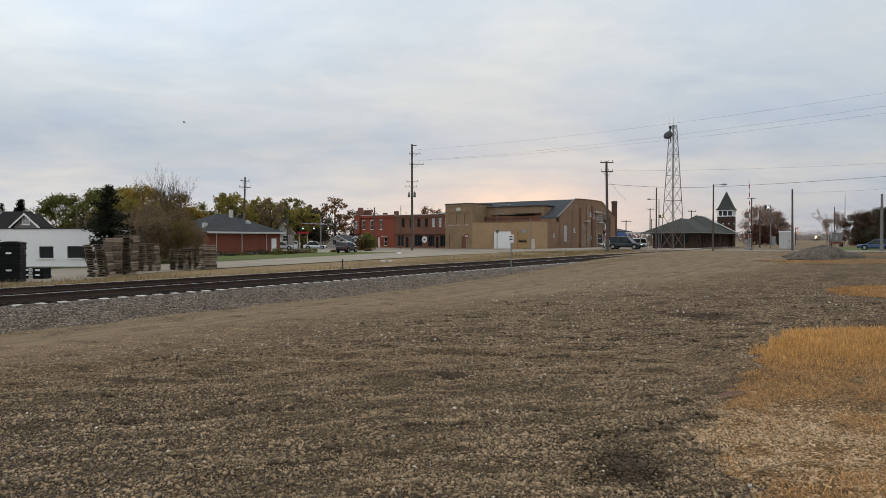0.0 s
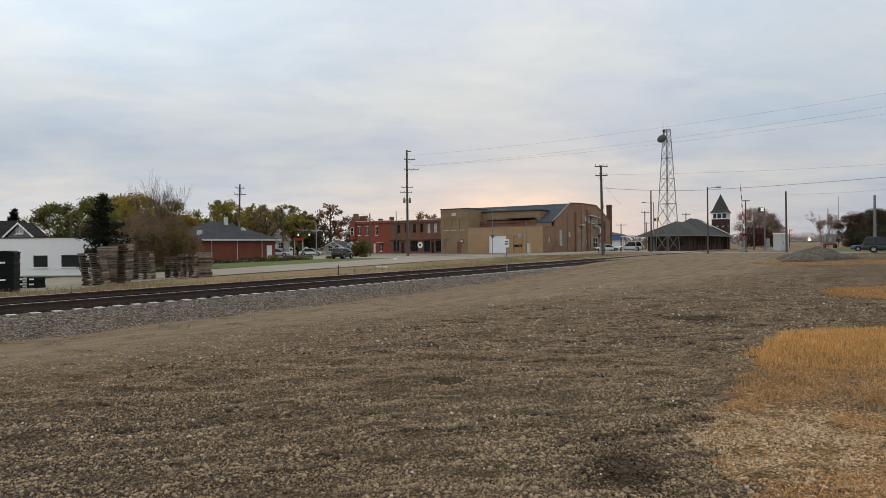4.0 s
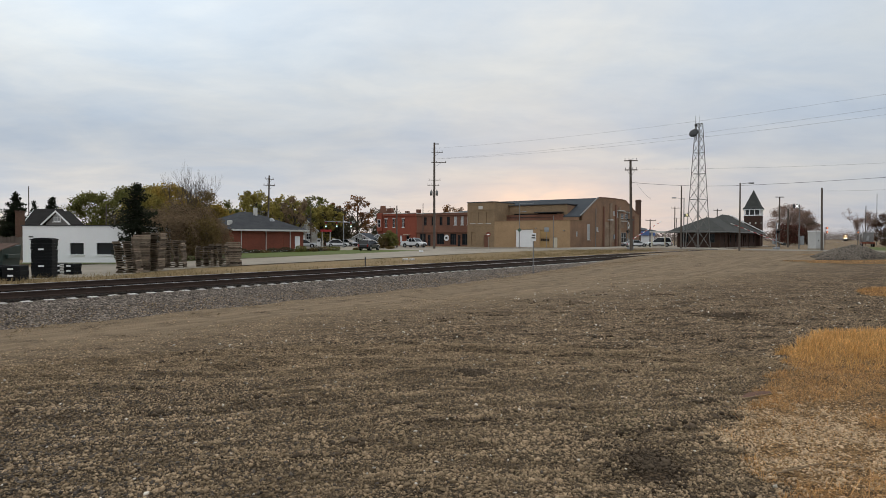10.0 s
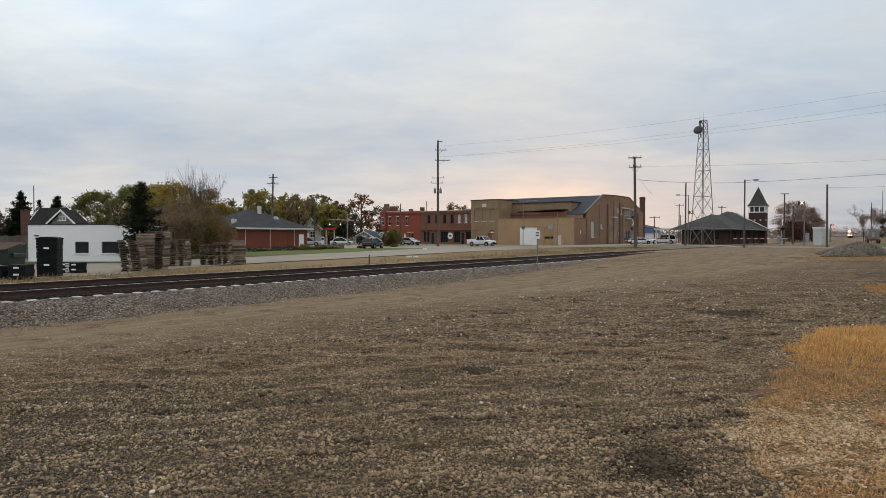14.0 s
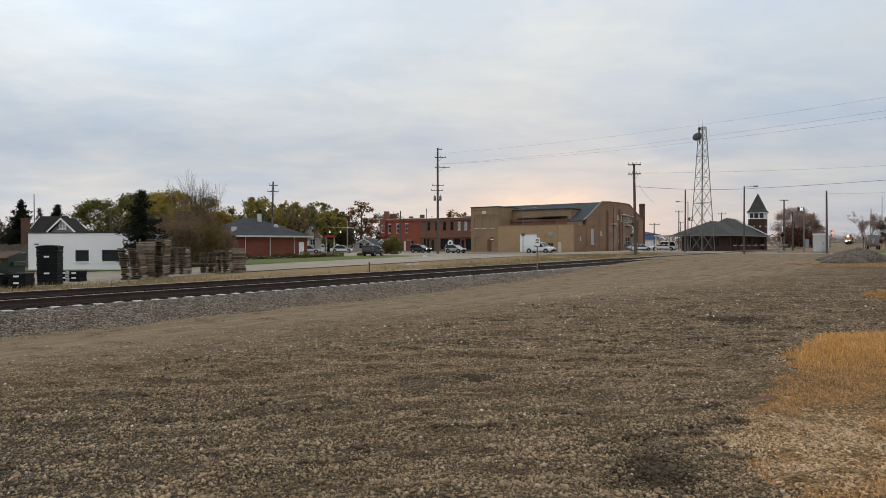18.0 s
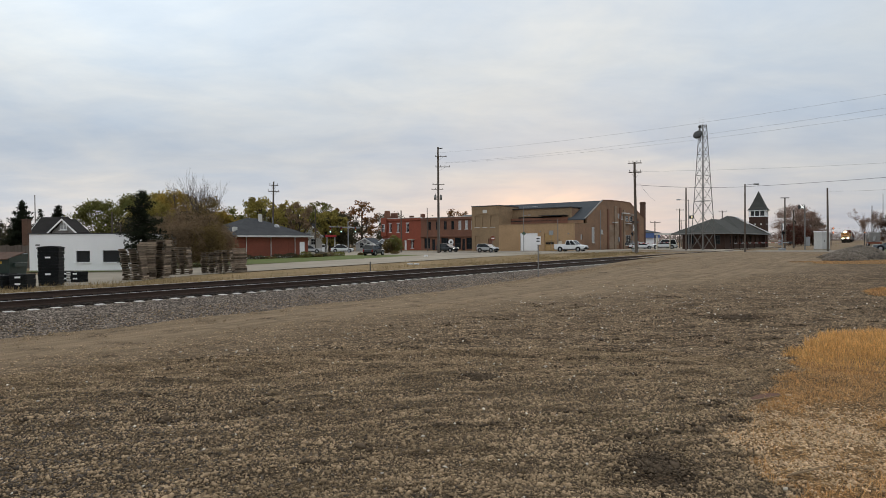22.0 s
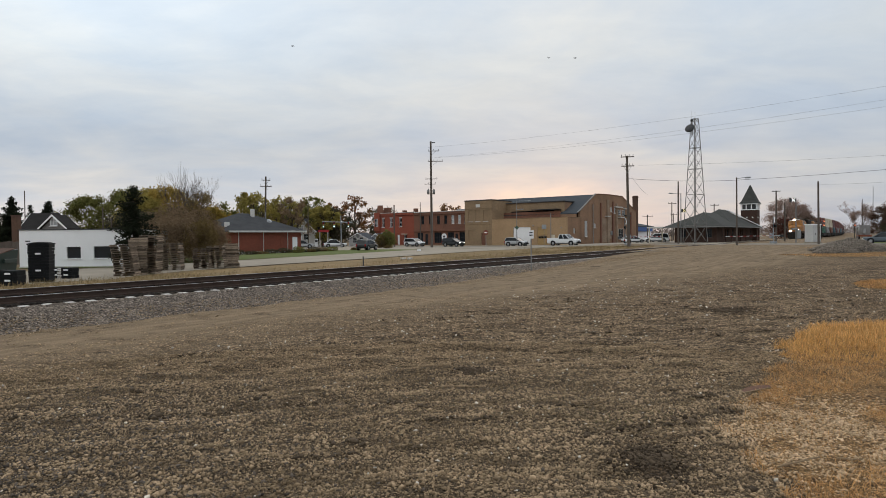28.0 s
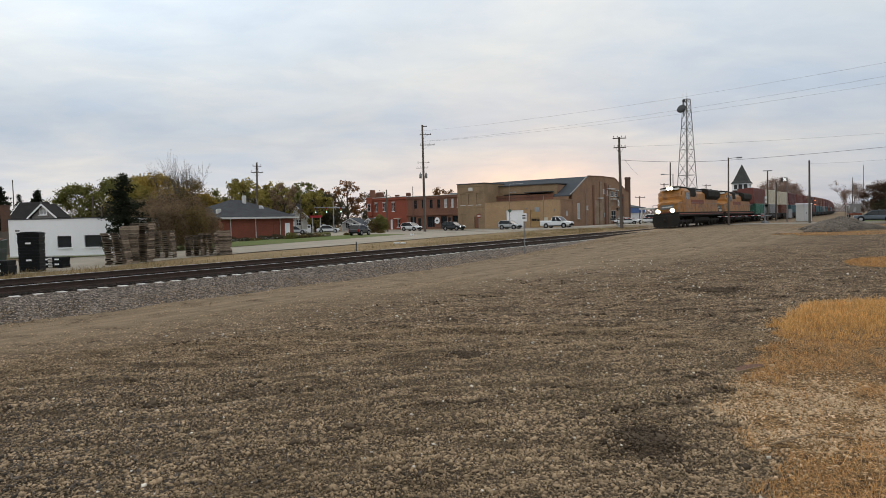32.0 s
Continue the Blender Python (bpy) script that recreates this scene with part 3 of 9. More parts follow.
def build_track():
    near = list(np.arange(-34, 90, 0.7)) + list(np.arange(90, 700, 8.0))
    ballast = sweep("ballast", near, [(-4.1, -0.08), (-3.4, 0.04), (-2.2, 0.30), (-1.32, 0.425), (0, 0.44), (1.4, 0.50), (2.2, 0.46), (3.2, 0.22), (4.6, -0.15)],
                    BALLAST, None, "", 0.05)
    tagged(ballast, "grey crushed-stone ballast under the railway track", "ballast", "", "structure")
    track = thing("railway_track", "single railway track with rusty rails on pale concrete ties", "track", None, "", "structure")
    for side, top in ((-0.7525, RAILZ), (0.7525, RAILZ + TILT)):
        st = [-34.0] + list(np.arange(-30, 90, 15.0)) + list(np.arange(90, 700, 10.0))
        b = top - 0.19
        prof = [(side - 0.075, b), (side - 0.07, b + 0.03), (side - 0.012, b + 0.05), (side - 0.012, b + 0.135), (side - 0.036, b + 0.15), (side - 0.036, b + 0.185),
                (side + 0.036, b + 0.185), (side + 0.036, b + 0.15), (side + 0.012, b + 0.135), (side + 0.012, b + 0.05), (side + 0.07, b + 0.03), (side + 0.075, b)]
        rail = sweep("rail", st, prof, RAILSIDE, track, "rusty steel rail with a polished head", closed=True)
        sweep("rail_head", st, [(side - 0.03, b + 0.186), (side - 0.026, b + 0.190), (side + 0.026, b + 0.190), (side + 0.03, b + 0.186)], RAILTOP, rail, "shiny worn rail head")
    # darker stones round the rails, over the ties but for their ends
    DARK_BALLAST = noise_mat("dark_ballast", (0.050, 0.040, 0.033), (0.078, 0.062, 0.050), 0.9, 0.95, (0.025, 0.021, 0.018), 6, 0.8, space="World", spots=0.6, dist=0.04, cells=14, contrast=0.5)
    grime = sweep("grimy_ballast", near, [(-1.10, 0.40), (-1.04, 0.478), (-0.80, 0.515), (-0.60, 0.50), (0.0, 0.53), (0.60, 0.59), (0.80, 0.62), (1.10, 0.60), (1.2, 0.45)], DARK_BALLAST, track, "dark stones between and beside the rails", 0.02)
    grime.name = "grimy_ballast"
    # ties
    bm = bm_new()
    add_prism(bm, [(-1.30, -0.2), (-1.30, 0.0), (-1.0, 0.02), (-0.4, 0.025), (0.4, 0.105), (1.0, 0.14), (1.30, 0.13), (1.30, -0.1)], -0.125, 0.125, "x")
    tie0 = part("tie", bm, TIE, track)
    s0 = 6.97 - 0.61 * 62
    first = True
    for i in range(196):
        s = s0 + 0.61 * i
        if 90.0 < s < 101.0:
            continue
        p = track_point(s, 0, 0.435)
        m = pose(p.x, p.y, p.z, 0, 0, TURN + random.uniform(-0.5, 0.5))
        if first:
            tie0.matrix_local = m
            first = False
        else:
            shared("tie", tie0, m, track)
    # rail clips seen as small lumps beside the rails
    bm = bm_new()
    for i in range(120):
        s = s0 + 0.61 * (i + 36)
        for off, dz in ((-0.86, 0.0), (-0.645, 0.0), (0.645, 0.11), (0.86, 0.12)):
            p = track_point(s, off, 0.50 + dz)
            add_box(bm, -0.05, 0.05, -0.04, 0.04, -0.03, 0.03, m=pose(p.x, p.y, p.z, 0, 0, TURN))
    tagged(part("rail_clip", bm, RAILSIDE, track), kind="stuff")


def strip(name, pts, material, label, category, dz=0.02, thick=0.0, fill=3.0, kind="structure"):
    """A sheet over the ground between rows of (s, lat_near, lat_far), finely divided so that it follows the ground."""
    verts, faces = [], []
    rows = []
    for (s1, a1, b1), (s2, a2, b2) in zip(pts, pts[1:]):
        n = max(1, int(abs(s2 - s1) / fill))
        for i in range(n):
            u = i / n
            rows.append((s1 + (s2 - s1) * u, a1 + (a2 - a1) * u, b1 + (b2 - b1) * u))
    rows.append(pts[-1])
    k = 7
    for s, a, b in rows:
        for j in range(k):
            lat = a + (b - a) * j / (k - 1)
            if j in (0, k - 1):
                lat += 0.5 * noise.noise((s * 0.4, j * 3.0, 2.0)) * (1 if thick == 0 else 0.05)
            p = grid(s, lat)
            verts.append((p.x, p.y, zg_grid(s, lat) + dz))
    for i in range(len(rows) - 1):
        for j in range(k - 1):
            a = i * k + j
            faces.append((a, a + k, a + k + 1, a + 1))
    ob = mesh_object(name, verts, faces, material, label, category, kind)
    return ob


def build_streets():
    strip("dry_verge", [(-40, 25.2, 41.5), (20, 25.2, 41.5), (55, 25.2, 38.5), (70, 25.0, 36.5), (77, 25.0, 33)], DRYGRASS, "strip of dry tan grass between track and street", "grass", 0.03)
    strip("street_along_track", [(-60, 36.4, 52.5), (17, 36.8, 52.5), (24, 41.0, 52.5), (33, 41.6, 52.5), (55, 39, 54), (74, 36, 58)], CONCRETE, "pale worn concrete street along the railway", "road", 0.05)
    strip("lawn", [(26, 53.3, 71), (60, 54.2, 71.5), (72, 58.5, 67)], LAWN, "mown green lawn beside the street", "lawn", 0.045)
    mesh_object("lawn_strip", [(-37 + i * 0.5, y + 0.12 * noise.noise((i * 0.7, y, 3.0)), zg(-37 + i * 0.5, y) + 0.07) for y in (50.4, 51.2, 51.99) for i in range(27)],
                [(r * 27 + i, r * 27 + i + 1, r * 27 + i + 28, r * 27 + i + 27) for r in range(2) for i in range(26)], LAWN, "narrow strip of grass before the white building", "lawn", "structure")
    strip("forecourt", [(62, 71, 135), (74, 58.5, 135), (80, 33.5, 135), (89.8, 26, 135)], CONCRETE, "pale paved forecourt before the brick buildings", "pavement", 0.04)
    strip("cross_street", [(90, 23.9, 150), (101.3, 23.9, 150)], ASPHALT, "grey asphalt street that crosses the railway", "road", 0.055)
    strip("cross_street_approach", [(90, -90, 18.9), (101.3, -90, 18.9)], ASPHALT, "grey asphalt street that crosses the railway", "road", 0.03)
    strip("station_yard", [(101.6, 23.6, 54.5), (112, 24, 54.5), (165, 27, 54)], CONCRETE, "pale paved yard round the station", "pavement", 0.035)
    strip("side_lawn", [(102, -60, 6), (140, -60, 12)], LAWN, "green grass beyond the cross street", "lawn", 0.03)
    # crossing panels between and beside the rails
    crossing = thing("level_crossing", "grey concrete panels of the level crossing", "level crossing", on_grid(95.6, TRACK, 0.0), "", "structure")
    for y0, y1, z in ((-2.45, -0.83, 0.0), (-0.67, 0.67, 0.055), (0.83, 2.45, 0.12)):
        for i in range(6):
            box_part("panel", -5.6 + i * 1.88, -5.6 + i * 1.88 + 1.86, y0, y1, RAILZ - 0.3 + z, RAILZ - 0.005 + z, CONCRETE, crossing, bevel=0.015)


build_ground()
build_track()
build_streets()

# ------------------------------------------------------------------ buildings
def wall_mesh(length, height, thick, openings):
    """A wall from (0, 0, 0) along x, its outer face at y = 0, with openings (x0, x1, z0, z1) right through."""
    xs = sorted({0.0, length, *[v for o in openings for v in o[:2]]})
    zs = sorted({0.0, height, *[v for o in openings for v in o[2:4]]})
    bm = bm_new()
    solid = {}
    for i in range(len(xs) - 1):
        for k in range(len(zs) - 1):
            cx, cz = (xs[i] + xs[i + 1]) / 2, (zs[k] + zs[k + 1]) / 2
            solid[i, k] = not any(o[0] < cx < o[1] and o[2] < cz < o[3] for o in openings)
    vs = {}

    def v(i, y, k):
        key = (i, y, k)
        if key not in vs:
            vs[key] = bm.verts.new((xs[i], y, zs[k]))
        return vs[key]

    for (i, k), full in solid.items():
        if not full:
            continue
        bm.faces.new((v(i, 0, k), v(i + 1, 0, k), v(i + 1, 0, k + 1), v(i, 0, k + 1)))
        bm.faces.new((v(i, thick, k), v(i, thick, k + 1), v(i + 1, thick, k + 1), v(i + 1, thick, k)))
        for di, dk, quad in ((-1, 0, ((0, 0), (0, 1))), (1, 0, ((1, 0), (1, 1))), (0, -1, ((0, 0), (1, 0))), (0, 1, ((0, 1), (1, 1)))):
            if not solid.get((i + di, k + dk), False):
                (a, b), (c, d) = quad
                bm.faces.new((v(i + a, 0, k + b), v(i + c, 0, k + d), v(i + c, thick, k + d), v(i + a, thick, k + b)))
    bmesh.ops.recalc_face_normals(bm, faces=bm.faces)
    return bm


def window_part(parent, m, x0, x1, z0, z1, frame_mat=None, glass=None, sill=None, bars=1, cross=1, deep=0.12, lintel=None):
    frame_mat, glass = frame_mat or WHITE, glass or WINDOWDARK
    w = new("window")
    w.parent = parent
    w.matrix_local = m @ Matrix.Translation((x0, 0, z0))
    W, H = x1 - x0, z1 - z0
    bm, t = bm_new(), 0.07
    add_box(bm, 0, t, deep, deep + 0.06, 0, H)
    add_box(bm, W - t, W, deep, deep + 0.06, 0, H)
    add_box(bm, t, W - t, deep, deep + 0.06, 0, t)
    add_box(bm, t, W - t, deep, deep + 0.06, H - t, H)
    for i in range(bars):
        x = W * (i + 1) / (bars + 1)
        add_box(bm, x - 0.025, x + 0.025, deep + 0.005, deep + 0.05, t, H - t)
    for i in range(cross):
        z = H * (i + 1) / (cross + 1)
        add_box(bm, t, W - t, deep - 0.004, deep + 0.055, z - 0.03, z + 0.03)
    part("window_frame", bm, frame_mat, w)
    box_part("pane", 0.03, W - 0.03, deep + 0.03, deep + 0.045, 0.03, H - 0.03, glass, w)
    if sill:
        box_part("window_sill", -0.08, W + 0.08, -0.09, deep, -0.1, -0.003, sill, w, bevel=0.01)
    if lintel:
        box_part("lintel", -0.1, W + 0.1, -0.03, 0.05, H + 0.003, H + 0.2, lintel, w, bevel=0.01)
    return w


def door_part(parent, m, x0, x1, z0, z1, material, label="", panels=3, deep=0.15, across=1):
    d = box_part("door", 0.02, x1 - x0 - 0.02, deep, deep + 0.06, 0.0, z1 - z0 - 0.02, material, parent, label, m=m @ Matrix.Translation((x0, 0, z0)))
    H, W = z1 - z0, x1 - x0
    for i in range(panels):
        for j in range(across):
            za, zb = 0.08 + (H - 0.1) * i / panels, (H - 0.1) * (i + 1) / panels
            xa, xb = 0.08 + (W - 0.1) * j / across, (W - 0.1) * (j + 1) / across
            box_part("panel", xa, xb, deep - 0.025, deep - 0.002, za, zb, material, d, bevel=0.012)
    return d


RZ = pose(0, 0, 0, 0, 0, -90)        # turns a wall so that it faces down the track


def face_s(lat_far, z=0.0, x=0.0):
    """Where a wall starts that faces down the track: it runs towards the track."""
    return Matrix.Translation((x, lat_far, z)) @ RZ


def hip_roof(x0, x1, y0, y1, z0, z1, inset, over=0.5, thick=0.18, along="x"):
    bm = bm_new()
    a0, a1, b0, b1 = x0 - over, x1 + over, y0 - over, y1 + over
    base = [(a0, b0), (a1, b0), (a1, b1), (a0, b1)]
    lo = [bm.verts.new((*p, z0 - thick)) for p in base]
    hi = [bm.verts.new((*p, z0)) for p in base]
    if along == "x":
        r = [bm.verts.new((x0 + inset, (y0 + y1) / 2, z1)), bm.verts.new((x1 - inset, (y0 + y1) / 2, z1))]
        quads = [(hi[0], hi[1], r[1], r[0]), (hi[1], hi[2], r[1]), (hi[2], hi[3], r[0], r[1]), (hi[3], hi[0], r[0])]
    else:
        r = [bm.verts.new(((x0 + x1) / 2, y0 + inset, z1)), bm.verts.new(((x0 + x1) / 2, y1 - inset, z1))]
        quads = [(hi[1], hi[2], r[1], r[0]), (hi[2], hi[3], r[1]), (hi[3], hi[0], r[0], r[1]), (hi[0], hi[1], r[0])]
    for q in quads:
        bm.faces.new(q)
    bm.faces.new(lo[::-1])
    for i in range(4):
        bm.faces.new((lo[i], lo[(i + 1) % 4], hi[(i + 1) % 4], hi[i]))
    bmesh.ops.recalc_face_normals(bm, faces=bm.faces)
    return bm


def warehouse():
    """Tan brick warehouse: low garage front, a taller block, a recessed upper storey and a barrel-roofed hall."""
    S0, L0 = 115.0, 55.2
    b = thing("warehouse", "old tan brick warehouse with garage doors and barrel-roofed hall", "warehouse", on_grid(S0, L0, 0.33))
    # low garage front, 17.8 m wide
    W = 17.8
    ops = [(5.3, 9.5, 0.0, 3.75), (11.1, 13.4, 2.0, 3.6), (11.1, 13.4, 0.0, 1.9), (14.2, 15.1, 0.0, 2.1)]
    part("front_wall", wall_mesh(W, 5.55, 0.35, ops), TANBLOCK, b, m=face_s(W))
    f = face_s(W)
    door_part(b, f, *ops[0], WHITE, "white panelled garage door", 6, across=1)
    door_part(b, f, *ops[1], WOODDOOR, "brown wooden garage door", 4)
    door_part(b, f, *ops[2], WOODDOOR, "brown wooden garage door", 2, across=4)
    for i in range(5):
        box_part("door_pane", 11.35 + i * 0.38, 11.65 + i * 0.38, 0.05, 0.1, 1.35, 1.75, WINDOWDARK, b, m=f)
    door_part(b, f, *ops[3], CREAM, "pale service door", 2)
    part("side_wall", wall_mesh(6.0, 5.55, 0.35, [(2.6, 3.6, 2.3, 3.3)]), ORANGEBRICK, b, m=Matrix.Translation((0.352, 0, 0)))
    window_part(b, Matrix.Translation((0.352, 0, 0)), 2.6, 3.6, 2.3, 3.3, TRIM, WINDOWPALE)
    box_part("coping", -0.08, 6.3, -0.08, W + 0.02, 5.552, 5.66, BROWNBRICK, b, "weathered coping", bevel=0.02)
    box_part("flat_roof", 0.36, 6.2, 0.36, W, 5.2, 5.4, ROOFDARK, b)
    for x, z in ((10.2, 3.9), (16.6, 3.4)):
        box_part("wall_lamp", -0.25, -0.01, W - x - 0.1, W - x + 0.1, z, z + 0.22, GALV, b, bevel=0.02)
    # tall block
    T0, T1 = W + 0.003, W + 7.2
    t_ops = [(0.9, 2.1, 5.2, 7.7), (2.9, 4.1, 5.2, 7.7), (5.0, 6.2, 5.2, 7.7), (1.0, 2.2, 0.3, 3.2), (4.4, 5.5, 0.0, 2.6)]
    ft = face_s(T1)
    part("tall_block_front", wall_mesh(T1 - T0, 9.75, 0.4, t_ops), BROWNBRICK, b, "tan brick block two storeys high", m=ft)
    for o in t_ops[:3]:
        box_part("boarded_window", o[0] + 0.01, o[1] - 0.01, 0.12, 0.2, o[2], o[3] - 0.01, BROWNBRICK, b, "bricked-up tall window", m=ft)
        box_part("sill", o[0] - 0.1, o[1] + 0.1, -0.08, 0.1, o[2] - 0.14, o[2] - 0.004, TRIM, b, m=ft, bevel=0.01)
    door_part(b, ft, *t_ops[3], BROWNBRICK, "bricked-up doorway", 1)
    door_part(b, ft, *t_ops[4], DARKBRICK, "brown double door", 2, across=2)
    box_part("plaque", 3.0, 4.1, -0.05, 0.0, 8.3, 9.0, TRIM, b, "pale stone plaque", m=ft, bevel=0.02)
    for k, z in enumerate((4.55, 8.0, 9.2)):
        box_part("string_course", 0.0, T1 - T0, -0.07, -0.002, z, z + 0.16, BROWNBRICK, b, m=ft, bevel=0.01)
    box_part("tall_block_side", 0.402, 8.5, T0, T0 + 0.4, 0.0, 9.75, BROWNBRICK, b, "tan brick side wall")
    box_part("tall_block_far_side", 0.402, 8.5, T1 - 0.4, T1, 0.0, 9.75, BROWNBRICK, b)
    box_part("tall_block_back", 8.1, 8.5, T0 + 0.402, T1 - 0.402, 0.0, 9.75, BROWNBRICK, b)
    box_part("parapet_cap", -0.12, 8.6, T0 - 0.12, T1 + 0.12, 9.752, 9.95, DARKMETAL, b, "dark parapet cap", bevel=0.02)
    # recessed upper storey with a dark loading gallery
    U1 = T0
    part("upper_wall", wall_mesh(U1 - 3.5, 9.1, 0.35, [(1.2, 12.0, 6.1, 7.35)]), BROWNBRICK, b, "brick upper storey with an open dark gallery", m=face_s(U1 - 0.003, 0, 6.0))
    # back and floor coloured near black to imitate shade inside the opening
    box_part("gallery_back", 8.0, 8.3, 4.0, U1 - 0.6, 5.4, 8.9, DARKMETAL, b)
    box_part("gallery_floor", 6.36, 8.0, 4.0, U1 - 0.6, 5.4, 5.6, DARKMETAL, b)
    box_part("upper_side", 6.36, 12.0, 3.5, 3.85, 0, 9.0, ORANGEBRICK, b)
    box_part("upper_roof", 5.7, 13.0, 3.3, U1 - 0.01, 9.102, 9.3, DARKMETAL, b, bevel=0.02)
    box_part("gallery_canopy", 4.3, 6.0, 4.2, 10.5, 7.42, 7.55, ROOFDARK, b, "dark canopy over the gallery")
    for y in (4.4, 6.4, 8.4, 10.3):
        part("canopy_brace", add_rod(bm_new(), (4.4, y, 7.42), (6.0, y, 6.5), 0.04), DARKMETAL, b)
    for y in (5.6, 11.0, 14.2):
        box_part("gallery_lamp", 5.7, 5.98, y, y + 0.3, 6.6, 6.8, TRIM, b, bevel=0.03)
    # barrel-roofed hall
    arch = [(5.0, 6.9), (7.0, 7.75), (9.5, 8.95), (12.0, 10.15), (14.2, 11.15), (18.5, 11.3), (22.0, 11.35), (26.0, 11.35), (30.0, 11.3), (32.0, 10.55), (34.5, 9.6), (37.0, 8.7), (39.5, 8.0)]
    prof = [(6.003, 0.0)] + [(max(x, 6.003), z - 0.33) for x, z in arch] + [(39.5, 0.0)]
    hall_ops = [(8.4, 9.6, 1.6, 4.9), (13.2, 14.0, 3.5, 4.4), (24.0, 25.4, 6.9, 8.1), (27.2, 28.8, 6.6, 7.8), (22.6, 23.4, 7.2, 8.2), (29.8, 31.6, 6.6, 7.7), (27.5, 30.5, 0.9, 3.3), (2.2 + 30.6, 33.6, 4.2, 5.4)]
    bm = add_prism(bm_new(), prof, 0.0, 0.4)
    part("gable_wall", bm, ORANGEBRICK, b, "weathered brick gable wall with stains")
    for i, o in enumerate(hall_ops):
        window_part(b, Matrix.Translation((0, -0.16, 0)), *o, TRIM, WINDOWPALE if i in (0, 1, 2, 4) else WINDOWDARK, TRIM, bars=1, deep=0.1)
    for x, w, top, mat in ((16.6, 0.7, 9.0, DARKBRICK), (20.4, 1.3, 9.9, STAINBRICK), (23.6, 0.8, 9.6, DARKBRICK), (25.8, 1.0, 9.2, STAINBRICK), (35.0, 0.8, 7.4, DARKBRICK)):
        box_part("pilaster", x, x + w, -0.22, -0.002, 0.0, top, mat, b, bevel=0.02)
    # patches of old whitewash and shallow ledges left by a torn-down annex
    for x0, x1, z0, z1 in ((17.6, 20.2, 0.2, 5.6), (26.9, 29.4, 4.4, 6.2), (31.9, 34.6, 0.4, 3.8), (21.9, 23.4, 1.0, 6.4)):
        box_part("stain_panel", x0, x1, -0.05, -0.003, z0, z1, STAINBRICK, b, "paler stained brickwork", bevel=0.02)
    for x, z, w in ((19.4, 6.0, 1.7), (24.4, 8.25, 4.2), (30.6, 8.0, 2.0), (27.2, 5.9, 2.6)):
        box_part("ledge", x, x + w, -0.7, -0.003, z, z + 0.22, TRIM, b, "pale projecting ledge", bevel=0.02)
    box_part("roof_tank", 30.6, 33.2, -1.0, -0.24, 6.3, 6.6, DARKMETAL, b, "dark bracket shelf on the wall")
    for (xa, za), (xb, zb) in zip(arch, arch[1:]):
        bm = bm_new()
        add_prism(bm, [(xa, za - 0.33), (xb, zb - 0.33), (xb, zb - 0.17), (xa, za - 0.17)], -0.10, 0.16)
        part("rake_coping", bm, GREYPOLE if xb < 14.5 else DARKBRICK, b)
    roof_prof = [(x, z - 0.36) for x, z in arch] + [(x, z - 0.56) for x, z in arch[::-1]]
    part("barrel_roof", add_prism(bm_new(), roof_prof, 0.17, 27.0), ROOFBLUE, b, "blue-grey barrel roof")
    part("hall_back_wall", add_prism(bm_new(), [(6.1, 0)] + [(max(x, 6.1), z - 0.6) for x, z in arch] + [(39.5, 0)], 26.5, 27.0), ORANGEBRICK, b)
    box_part("hall_side_wall", 39.1, 39.5, 0.402, 26.4, 0, 7.6, ORANGEBRICK, b)
    box_part("shoulder_wall", 5.02, 5.4, 0.41, 3.88, 5.45, 6.33, ORANGEBRICK, b)
    box_part("hall_front_wall", 5.0, 5.4, 3.9, 26.4, 5.8, 7.05, DARKBRICK, b)
    bm = bm_new()
    add_box(bm, 41.5, 42.6, 0.6, 1.7, 0, 11.8, 0.03)
    add_box(bm, 41.42, 42.68, 0.52, 1.78, 11.3, 11.5, 0.02)
    part("chimney", bm, SOOTBRICK, b, "square brown brick chimney")
    for x, z in ((22.5, 5.4), (31.0, 4.6)):
        box_part("meter_box", x, x + 0.6, -0.3, -0.003, z - 3.6, z - 2.6, GALV, b, bevel=0.02)
    for x in (12.6, 31.2):
        part("downpipe", add_rod(bm_new(), (x, -0.12, 0.1), (x, -0.12, 8.6), 0.07), GALV, b)


